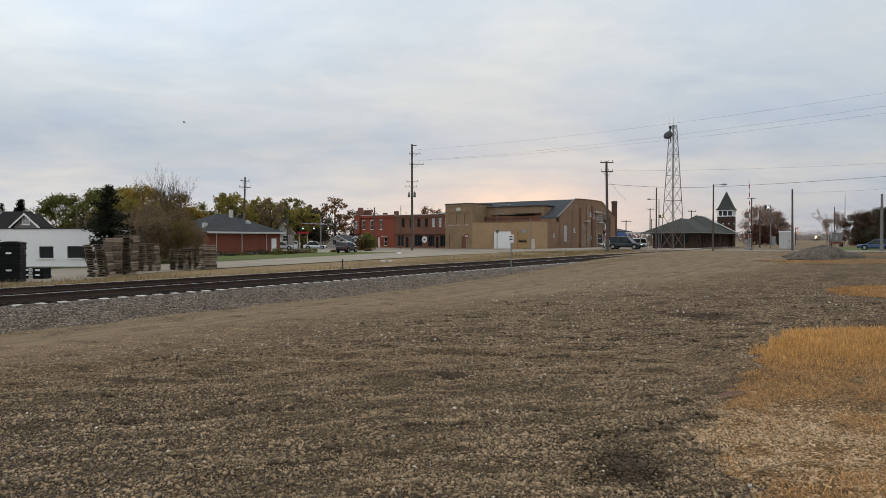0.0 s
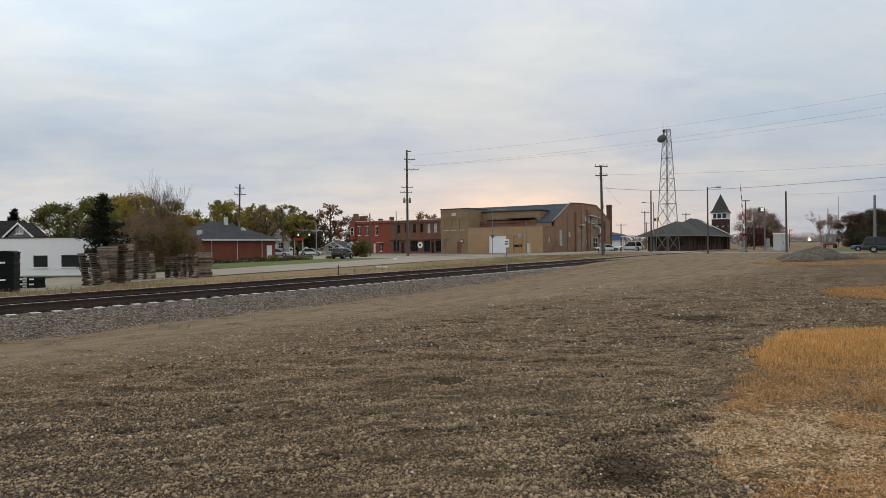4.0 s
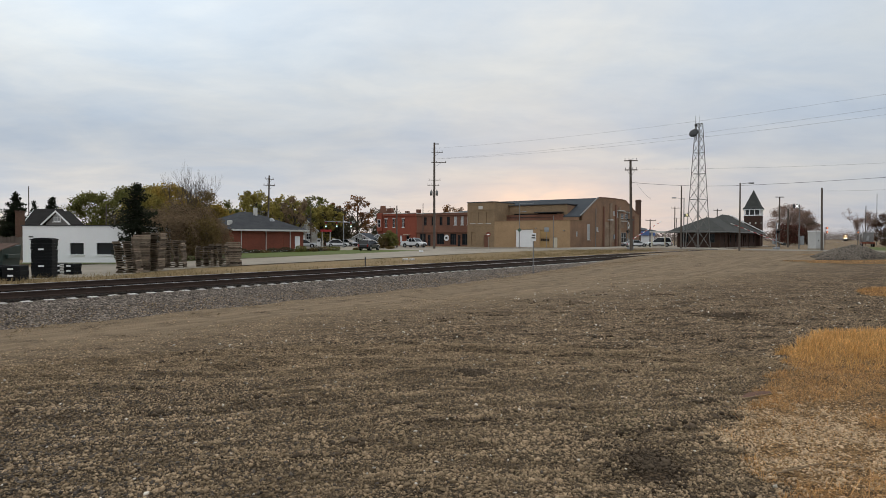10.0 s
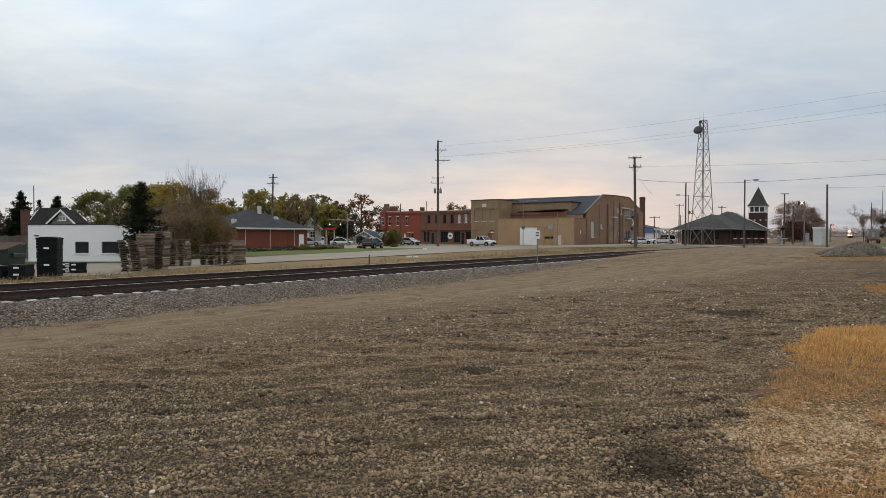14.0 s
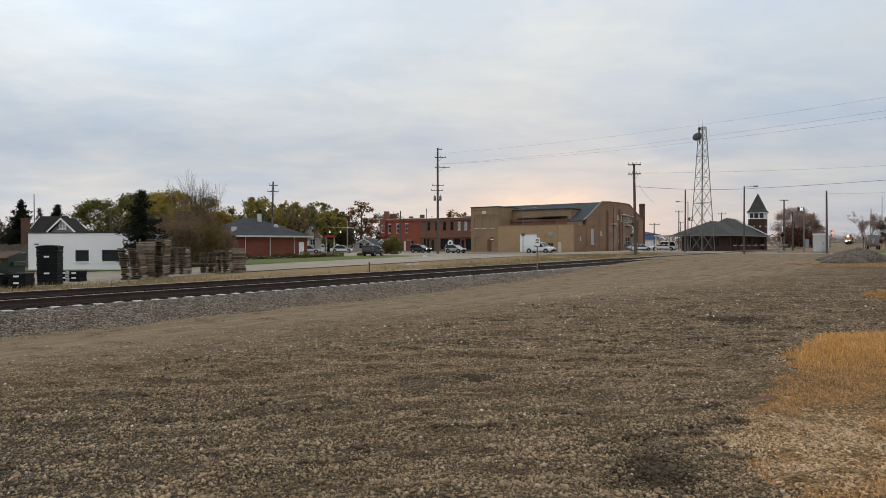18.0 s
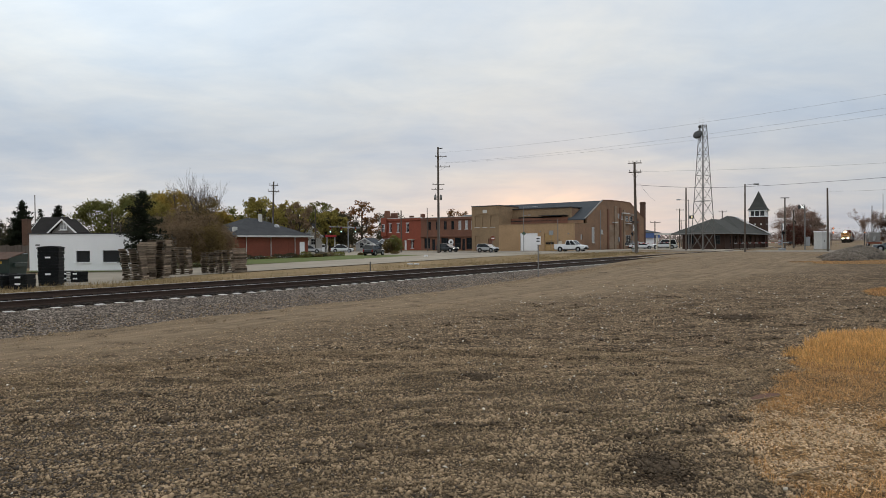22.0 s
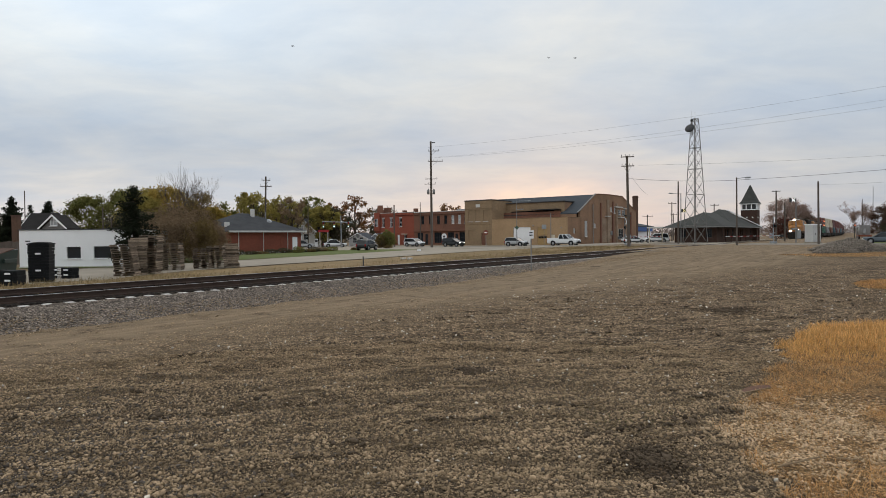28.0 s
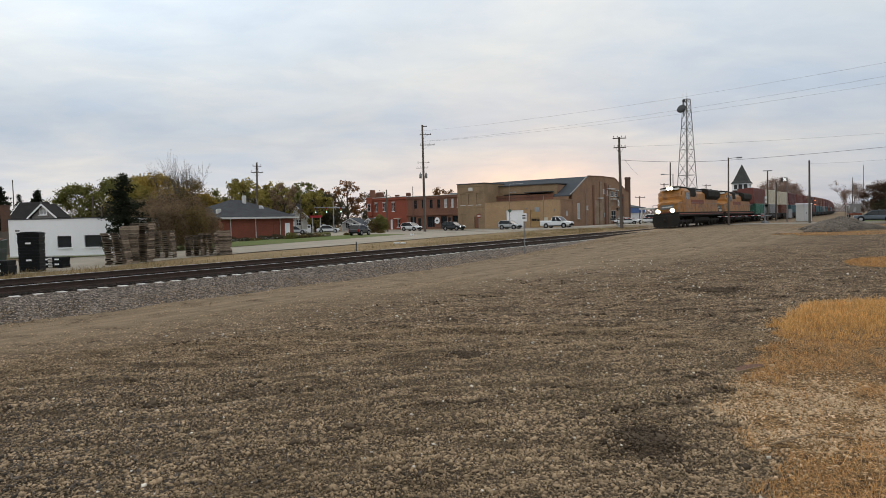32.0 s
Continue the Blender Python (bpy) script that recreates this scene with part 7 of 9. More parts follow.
    cab_part = part("cab", cab, ORANGE, t)
    part("cab_roof", loft([ring(f - 5.7, 2.3, 4.35, 4.56, 0.05, 0.08), ring(f - 3.0, 2.3, 4.3, 4.56, 0.05, 0.08)]), SOOT, t)
    for y0, y1 in ((-1.3, -0.42), (-0.38, 0.38), (0.42, 1.3)):
        m = Matrix.Translation((f - 3.03, 0, 3.82)) @ pose(0, 0, 0, 0, -32.5, 0)
        part("windscreen", add_box(bm_new(), 0.02, 0.05, y0, y1, -0.36, 0.36), LOCOGLASS, cab_part, m=m)
    for s in (-1, 1):
        part("side_window", add_box(bm_new(), f - 5.0, f - 3.7, s * 1.53 - 0.015, s * 1.53 + 0.015, 3.1, 3.85), LOCOGLASS, cab_part)
        part("number_board", add_box(bm_new(), f - 3.02, f - 2.92, s * 0.72 - 0.32, s * 0.72 + 0.32, 4.22, 4.42), CLEARLENS, t, "pale number board")
        part("ditch_light", add_rod(bm_new(), (f - 0.55, s * 0.80, 1.95), (f - 0.42, s * 0.80, 1.95), 0.20, None, 14), lamps, t, "round ditch light")
        part("lamp_housing", add_rod(bm_new(), (f - 0.6, s * 0.80, 1.95), (f - 0.30, s * 0.80, 1.95), 0.235, 0.245, 16, False), SOOT, t, "round dark lamp housing")
        part("housing_back", add_rod(bm_new(), (f - 0.66, s * 0.80, 1.95), (f - 0.601, s * 0.80, 1.95), 0.24, None, 16), SOOT, t)
    for s in (-1, 1):
        part("headlight", add_rod(bm_new(), (f - 3.0, s * 0.14, 4.42), (f - 2.86, s * 0.17, 4.42), 0.16, None, 14), lamps, t, "twin headlight")
    part("headlight_housing", add_box_tube(f - 3.05, f - 2.66, 0.40, 4.22, 4.62), SOOT, t, "dark headlight housing")
    # long hood
    hood = loft([[(x, -w, 1.73), (x, w, 1.73), (x, w, 3.9), (x, w - 0.35, 4.2), (x, -w + 0.35, 4.2), (x, -w, 3.9)] for x, w in ((b + 1.3, 0.95), (b + 1.5, 1.05), (f - 5.62, 1.05))])
    part("long_hood", hood, ORANGE, t, "long orange engine hood with grime")
    part("hood_top", add_box(bm_new(), b + 1.6, f - 5.8, -0.72, 0.72, 4.203, 4.42, 0.05), LOCOGREY, t)
    part("radiator_flare", loft([[(x, -1.05, 3.25), (x, 1.05, 3.25), (x, 1.52, 3.6), (x, 1.52, 4.25), (x, 1.2, 4.5), (x, -1.2, 4.5), (x, -1.52, 4.25), (x, -1.52, 3.6)] for x in (b + 1.7, b + 8.0)]), SOOT, t, "dark flared radiator section")
    for x in (b + 2.6, b + 4.6, b + 6.6):
        part("radiator_fan", add_rod(bm_new(), (x, 0, 4.5), (x, 0, 4.66), 0.75, None, 18), SOOT, t)
    part("dynamic_brake_box", add_box(bm_new(), f - 9.6, f - 6.4, -1.2, 1.2, 3.5, 4.5, 0.1), SOOT, t, "dark brake grid box")
    part("exhaust", add_box(bm_new(), -1.6, -0.4, -0.45, 0.45, 4.4, 4.72, 0.04), SOOT, t)
    part("horn", add_box(bm_new(), f - 5.3, f - 4.9, -0.3, 0.3, 4.56, 4.75, 0.05), LOCOGREY, t)
    for i in range(9):
        x = b + 8.4 + i * 0.95
        for s in (-1, 1):
            part("hood_door", add_box(bm_new(), x, x + 0.88, s * 1.055 - 0.015, s * 1.055 + 0.015, 1.95, 3.4), ORANGE, t)
    for s in (-1, 1):
        part("lettering_bar", add_box(bm_new(), b + 9.0, f - 6.2, s * 1.075 - 0.004, s * 1.075 + 0.004, 2.7, 3.15), DULLRED, t, "faded red lettering as a plain bar")
        part("filter_panel", add_box(bm_new(), f - 7.0, f - 5.8, s * 1.08 - 0.03, s * 1.08 + 0.03, 1.9, 3.5), SOOT, t)
        bm = bm_new()
        add_rod(bm, (b + 1.0, s * 1.46, 2.75), (f - 5.8, s * 1.46, 2.75), 0.022, None, 5, False)
        for i in range(9):
            x = b + 1.0 + i * (LOCO_LEN - 6.8) / 8
            add_rod(bm, (x, s * 1.46, 1.72), (x, s * 1.46, 2.75), 0.02, None, 5, False)
        part("handrail", bm, GREYPOLE, t)
        bm = bm_new()
        add_rod(bm, (f - 0.6, s * 1.4, 1.72), (f - 0.6, s * 1.4, 2.7), 0.025, None, 5, False)
        add_rod(bm, (f - 0.6, s * 1.4, 2.7), (f - 2.7, s * 1.4, 2.7), 0.025, None, 5, False)
        part("front_handrail", bm, GREYPOLE, t)
        part("walkway_stripe", add_box(bm_new(), b + 0.6, f - 0.6, s * 1.506 - 0.004, s * 1.506 + 0.004, 1.45, 1.56), DULLRED, t)
    part("rear_headlight", add_box(bm_new(), b + 1.25, b + 1.35, -0.3, 0.3, 3.8, 4.0), CLEARLENS, t)
    return t


CON = {k: noise_mat("container_" + k, c, tuple(v * 0.8 for v in c), 0.5, 0.6, tuple(v * 0.45 for v in c), 4, 0.1, spots=0.4) for k, c in
       {"red": (0.17, 0.045, 0.032), "cream": (0.60, 0.54, 0.42), "maroon": (0.12, 0.032, 0.032), "green": (0.035, 0.15, 0.10), "teal": (0.05, 0.12, 0.14), "brown": (0.17, 0.06, 0.035), "grey": (0.24, 0.24, 0.24)}.items()}
WELL_LEN = 14.5


def container(parent, x0, x1, z0, h, kind):
    c = part("container", add_box(bm_new(), x0, x1, -1.22, 1.22, z0, z0 + h, 0.02), CON[kind], parent, kind + " steel container")
    bm = bm_new()
    n = int((x1 - x0) / 0.55)
    for s in (-1, 1):
        for i in range(n):
            x = x0 + 0.25 + i * (x1 - x0 - 0.5) / n
            add_box(bm, x, x + 0.22, s * 1.235 - 0.015, s * 1.235 + 0.015, z0 + 0.15, z0 + h - 0.15)
    tagged(part("corrugation", bm, CON[kind], c), kind="stuff")
    bm = bm_new()
    for x in (x0 + 0.09, x1 - 0.09):
        for s in (-1, 1):
            add_box(bm, x - 0.1, x + 0.1, s * 1.235 - 0.03, s * 1.235 + 0.03, z0, z0 + h)
    part("corner_post", bm, CON[kind], c)
    bm = bm_new()
    add_box(bm, x0 - 0.04, x0 - 0.004, -1.1, -0.02, z0 + 0.1, z0 + h - 0.1)
    add_box(bm, x0 - 0.04, x0 - 0.004, 0.02, 1.1, z0 + 0.1, z0 + h - 0.1)
    part("container_doors", bm, CON[kind], c)


def well_car(lower, upper):
    t = thing("well_wagon", "articulated well wagon with " + upper + " over " + lower + " containers", "railway wagon", None, "train")
    h = WELL_LEN / 2
    bm = bm_new()
    for s in (-1, 1):
        add_box(bm, -h + 2.0, h - 2.0, s * 1.42 - 0.08, s * 1.42 + 0.08, 0.45, 1.25, 0.02)
    part("side_sill", bm, SOOT, t)
    part("well_floor", add_box(bm_new(), -h + 2.2, h - 2.2, -1.33, 1.33, 0.32, 0.44), SOOT, t)
    for s in (-1, 1):
        part("end_platform", add_box(bm_new(), s * (h - 1.2) - 1.1, s * (h - 1.2) + 1.1, -1.45, 1.45, 0.98, 1.25, 0.03), SOOT, t)
        part("coupler", add_box(bm_new(), s * h - 0.35, s * h + 0.15 * s + 0.2, -0.14, 0.14, 0.7, 0.95), SOOT, t)
        bogie(t, s * (h - 1.6), 2, 0.42)
    container(t, -5.0, 5.0, 0.46, 2.6, lower)
    container(t, -6.1, 6.1, 3.08, 2.75, upper)
    return t


def heighten(t, z0=1.95, k=1.075):
    """Raise all that stands above the walkway: a full-height cab and hood."""
    for ob in t.children_recursive:
        if ob.type == "MESH":
            o = ob.matrix_local.translation.z
            if o > z0:
                ob.matrix_local.translation.z = z0 + (o - z0) * k
            else:
                for v in ob.data.vertices:
                    if v.co.z > z0:
                        v.co.z = z0 + (v.co.z - z0) * k


loco_a = locomotive("leading orange-yellow diesel locomotive with bright headlights", LAMPWHITE)
loco_b = locomotive("second orange-yellow diesel locomotive, grimy and sooty")
heighten(loco_a)
heighten(loco_b)
TRAIN = [(loco_a, 0.0), (loco_b, LOCO_LEN + 0.6)]
wagons, pos = [], 2 * LOCO_LEN + 1.2
kinds = [("green", "red"), ("grey", "cream"), ("brown", "cream"), ("teal", "maroon"), ("maroon", "red"), ("grey", "red"), ("brown", "maroon"), ("teal", "brown")]
made = {}
for i in range(27):
    key = kinds[i] if i < len(kinds) else kinds[3 + (i * 3) % 5]
    if key in made:
        w = copy_thing(made[key], Matrix.Identity(4))
    else:
        w = made[key] = well_car(*key)
    TRAIN.append((w, pos))
    pos += WELL_LEN + 0.3

# ------------------------------------------------------------------ crossing gates and trackside fittings
REDWHITE_RED = noise_mat("red_reflective_stripe", (0.42, 0.02, 0.02), (0.36, 0.02, 0.02), 3, 0.5, (0.2, 0.01, 0.01), 12, 0.0)


def crossing_gate(m, label, arm_len, board_turn):
    t = thing("crossing_gate", label, "crossing gate", m, "crossing gates")
    part("mast", add_rod(bm_new(), (0, 0, 0), (0, 0, 3.9), 0.07, None, 10), GALV, t)
    part("base", add_box(bm_new(), -0.35, 0.35, -0.35, 0.35, -0.1, 0.35, 0.04), GALV, t)
    part("mechanism", add_box(bm_new(), -0.25, 0.25, -0.5, -0.1, 0.8, 1.5, 0.04), GALV, t, "grey gate mechanism box")
    face = pose(0, 0, 0, 0, 0, board_turn)
    for a in (45, -45):
        part("crossbuck_board", add_box(bm_new(), -0.6, 0.6, -0.14, -0.12 if a > 0 else -0.118, -0.11, 0.11), WHITE, t, "white crossbuck board", m=face @ Matrix.Translation((0, 0 if a > 0 else -0.025, 3.45)) @ pose(0, 0, 0, 0, a, 0))
    part("signal_bar", add_box(bm_new(), -0.75, 0.75, -0.12, -0.06, 2.5, 2.58), DARKMETAL, t, m=face)
    for s in (-1, 1):
        bm = bm_new()
        add_rod(bm, (s * 0.6, -0.16, 2.54), (s * 0.6, -0.12, 2.54), 0.27, None, 16)
        add_rod(bm, (s * 0.6, -0.3, 2.58), (s * 0.6, -0.16, 2.58), 0.16, None, 12, False)
        fl = part("flasher", bm, BLACKPLASTIC, t, "black round flasher hood", m=face)
        part("lens", add_rod(bm_new(), (s * 0.6, -0.175, 2.54), (s * 0.6, -0.162, 2.54), 0.13, None, 12), REDLENS, fl)
    arm = part("arm", add_rod(bm_new(), (0, 0, -1.2), (0, 0, 0.6), 0.06, None, 8), GALV, t, "striped gate arm")
    n = 14
    for i in range(n):
        za, zb = 0.6 + (arm_len - 0.6) * i / n, 0.6 + (arm_len - 0.6) * (i + 1) / n
        part("stripe", add_box(bm_new(), -0.03, 0.03, -0.06, 0.06, za, zb - 0.002), WHITE if i % 2 else REDWHITE_RED, arm)
    part("counterweight", add_box(bm_new(), -0.16, 0.16, -0.3, 0.3, -1.35, -0.95, 0.04), DARKMETAL, arm)
    arm.matrix_local = Matrix.Translation((0, 0.28, 1.15))
    return t, arm


gate_town, arm_town = crossing_gate(pose(26.6, 89.6, 0.72, 0, 0, 20), "grey crossing gate and flasher on the town side", 6.3, 213)
gate_lot, arm_lot = crossing_gate(pose(*grid(100.2, 15.8, 0.72), 0, 0, 200), "grey crossing gate and flasher beside the relay cabinet", 9.0, -147)


def relay_cabinet():
    t = thing("relay_cabinet", "pale grey steel relay cabinet beside the crossing", "cabinet", pose(53.45, 90, 0.74, 0, 0, 24))
    part("plinth", add_box(bm_new(), -0.9, 0.9, -0.75, 0.75, -0.1, 0.18, 0.02), CONCRETE, t)
    part("body", add_box(bm_new(), -0.82, 0.82, -0.65, 0.65, 0.18, 2.6, 0.02), GALV2, t)
    part("roof", add_box(bm_new(), -0.9, 0.9, -0.73, 0.73, 2.602, 2.74, 0.02), WHITE, t, "white roof lid")
    for x in (-0.8, 0.01):
        d = part("door", add_box(bm_new(), x + 0.02, x + 0.77, -0.685, -0.652, 0.3, 2.5, 0.01), GALV2, t)
        part("handle", add_box(bm_new(), x + 0.36, x + 0.41, -0.73, -0.687, 1.2, 1.45), DARKMETAL, d)
        for k in range(4):
            part("vent_slat", add_box(bm_new(), x + 0.15, x + 0.62, -0.705, -0.687, 2.1 + k * 0.07, 2.13 + k * 0.07), GALV2, d)


GALV2 = noise_mat("aluminium_paint", (0.56, 0.56, 0.55), (0.50, 0.50, 0.49), 0.8, 0.55, (0.28, 0.28, 0.28), 6, 0.05, metal=0.2, spots=0.3)
relay_cabinet()


def rubble_pile(name, x, y, w, d, h, label, seed, n=1500):
    rng = np.random.default_rng(seed)
    verts, faces = [], []
    A, R = 40, 12
    base = zg(x, y)
    for i in range(R + 1):
        for j in range(A):
            a = j * 6.28318 / A
            r = i / R
            nz = noise.noise((math.cos(a) * r * 3 + seed, math.sin(a) * r * 3, 1.0))
            xx, yy = x + math.cos(a) * r * w / 2 * (1 + 0.15 * nz), y + math.sin(a) * r * d / 2 * (1 + 0.15 * nz)
            z = h * max(0, (1 - r) ** 0.8 * (1 + 0.25 * nz)) if r < 1 else -0.08
            verts.append((xx, yy, base + z))
    for i in range(R):
        for j in range(A):
            p, q = i * A + j, i * A + (j + 1) % A
            faces.append((p, q, q + A, p + A))
    ob = mesh_object(name, verts, faces, PILE, label, "gravel pile")
    pts = []
    for i in range(n):
        r, a = math.sqrt(rng.uniform(0, 1)), rng.uniform(0, 6.283)
        nz = noise.noise((math.cos(a) * r * 3 + seed, math.sin(a) * r * 3, 1.0))
        pts.append((x + math.cos(a) * r * w / 2 * (1 + 0.15 * nz), y + math.sin(a) * r * d / 2 * (1 + 0.15 * nz), base + h * (1 - r) ** 0.8 * (1 + 0.25 * nz) + 0.01, rng.gamma(3.0, 0.014) + 0.015))
    st = stones_object("rubble", pts, PILE_STONE, rng)
    st.parent = ob
    return ob


def stones_object(name, pts, material, rng):
    """Angular stones: squashed, roughened octahedra, sunk a little into what they lie on."""
    p = np.array(pts)
    n = len(p)
    o = np.array([(1, 0, 0), (0, 1, 0), (-1, 0, 0), (0, -1, 0), (0, 0, 1), (0, 0, -1)], float)
    v = o[None] * rng.uniform(0.6, 1.25, (n, 6, 1)) * np.stack([rng.uniform(0.8, 1.3, n), rng.uniform(0.6, 1.0, n), rng.uniform(0.45, 0.85, n)], 1)[:, None, :]
    v += rng.normal(0, 0.12, v.shape)
    q = rng.normal(size=(n, 4))
    q /= np.linalg.norm(q, axis=1)[:, None]
    w, i, j, k = q.T
    turn = np.stack([np.stack([1 - 2 * (j * j + k * k), 2 * (i * j - k * w), 2 * (i * k + j * w)], 1),
                     np.stack([2 * (i * j + k * w), 1 - 2 * (i * i + k * k), 2 * (j * k - i * w)], 1),
                     np.stack([2 * (i * k - j * w), 2 * (j * k + i * w), 1 - 2 * (i * i + j * j)], 1)], 1)
    v = np.einsum("nab,nvb->nva", turn, v) * [1.0, 1.0, 0.72]
    v = v * p[:, None, 3:4] + p[:, None, :3]
    f0 = np.array([(0, 1, 4), (1, 2, 4), (2, 3, 4), (3, 0, 4), (1, 0, 5), (2, 1, 5), (3, 2, 5), (0, 3, 5)])
    f = (np.arange(n)[:, None, None] * 6 + f0[None]).reshape(-1, 3)
    me = bpy.data.meshes.new(name)
    me.vertices.add(n * 6)
    me.vertices.foreach_set("co", v.reshape(-1))
    me.loops.add(len(f) * 3)
    me.loops.foreach_set("vertex_index", f.reshape(-1).astype(np.int32))
    me.polygons.add(len(f))
    me.polygons.foreach_set("loop_start", (np.arange(len(f)) * 3).astype(np.int32))
    me.update()
    me.validate()
    me.materials.append(material)
    return tagged(new(name, me), kind="stuff")


PILE = noise_mat("piled_fine_gravel", (0.25, 0.212, 0.176), (0.20, 0.17, 0.14), 0.7, 0.95, (0.06, 0.052, 0.044), 9, 0.7, space="World", spots=0.5, cells=12, contrast=0.35)
PILE_STONE = noise_mat("piled_grey_stones", (0.27, 0.229, 0.19), (0.22, 0.187, 0.155), 0.9, 0.95, (0.12, 0.10, 0.085), 30, 0.0, space="World", island=0.22, spots=0.3)
BALLAST_STONE = noise_mat("grey_stones", (0.245, 0.20, 0.168), (0.33, 0.277, 0.235), 3, 0.95, (0.12, 0.10, 0.085), 30, 0.0, space="World", island=0.5)
GRAVEL_STONE = noise_mat("brown_grey_stones", (0.355, 0.258, 0.161), (0.455, 0.331, 0.211), 0.8, 0.95, (0.17, 0.124, 0.08), 45.0, 0.0, space="World", island=0.40, spots=0.35)
clumps(GRAVEL_STONE, 0.60, False)
# dark stones: wet in the hollows, painted shade in the ridge streaks
WET_SHADE_STONE = noise_mat("wet_and_shade_dark_stones", (0.085, 0.062, 0.042), (0.12, 0.088, 0.06), 0.8, 0.9, (0.045, 0.034, 0.024), 45.0, 0.0, space="World", island=0.5, spots=0.3)
SLATE_STONE = noise_mat("slate_grey_stones", (0.095, 0.077, 0.062), (0.135, 0.112, 0.092), 0.8, 0.95, (0.07, 0.058, 0.048), 45.0, 0.0, space="World", island=0.5, spots=0.3)
BRIGHT_STONE = noise_mat("whitish_stones", (0.60, 0.54, 0.46), (0.72, 0.66, 0.57), 3, 0.95, (0.35, 0.30, 0.25), 20, 0.0, space="World", island=0.3)
PALE_STONE = noise_mat("pale_stones", (0.50, 0.36, 0.225), (0.60, 0.44, 0.285), 2, 0.95, (0.30, 0.20, 0.12), 8, 0.0, space="World", island=0.4)
rubble_pile("gravel_heap", 31.6, 50.0, 3.4, 2.6, 0.72, "low pile of grey gravel at the lot's edge", 1, 2400)
rubble_pile("gravel_heap", 35.0, 53.5, 6.8, 4.4, 1.15, "larger pile of dark grey gravel at the lot's edge", 2, 3600)

# ------------------------------------------------------------------ ground cover
def scatter_polar(rng, n, r0, r1, power, a0=-40, a1=41):
    u = rng.uniform(0, 1, n)
    k = power + 1
    r = (r0 ** k + u * (r1 ** k - r0 ** k)) ** (1 / k)
    a = np.radians(rng.uniform(a0, a1, n))
    return r * np.sin(a), r * np.cos(a)


def ragged(x, y):
    return 0.16 * np.sin(y * 2.3 + 1) + 0.12 * np.sin(y * 5.9) + 0.07 * np.sin(y * 13.0 + x * 3)


def in_patch(x, y):
    return (x > patch_left(y) + ragged(x, y)) & (y < 14.9 + 0.12 * (x - 8)) & (y > 2)


def in_patch_far(x, y):
    return ((x - 20.0) / 3.4) ** 2 + ((y - 24.4) / 3.2) ** 2 < 1 + 0.2 * np.sin(x * 2.0)


HOLLOWS = ((8.45, 18.45, 0.78, 0.62), (2.1, 6.3, 0.36, 0.52), (0.5, 10.5, 0.26, 0.2), (27.2, 49.4, 1.1, 0.35), (9.9, 40.5, 0.5, 0.3))


def in_hollow(x, y, rng):
    """Near the middle of a damp hollow, where few stones lie."""
    hit = np.zeros(len(x), bool)
    for cx, cy, rx, ry in HOLLOWS:
        hit |= ((x - cx) / rx) ** 2 + ((y - cy) / ry) ** 2 < rng.uniform(0.3, 1.0, len(x))
    return hit


def lie(x, y):
    """Height of the ground at points near the camera."""
    return np.array([zg(a, b) + bumpy(a, b) for a, b in zip(x, y)])


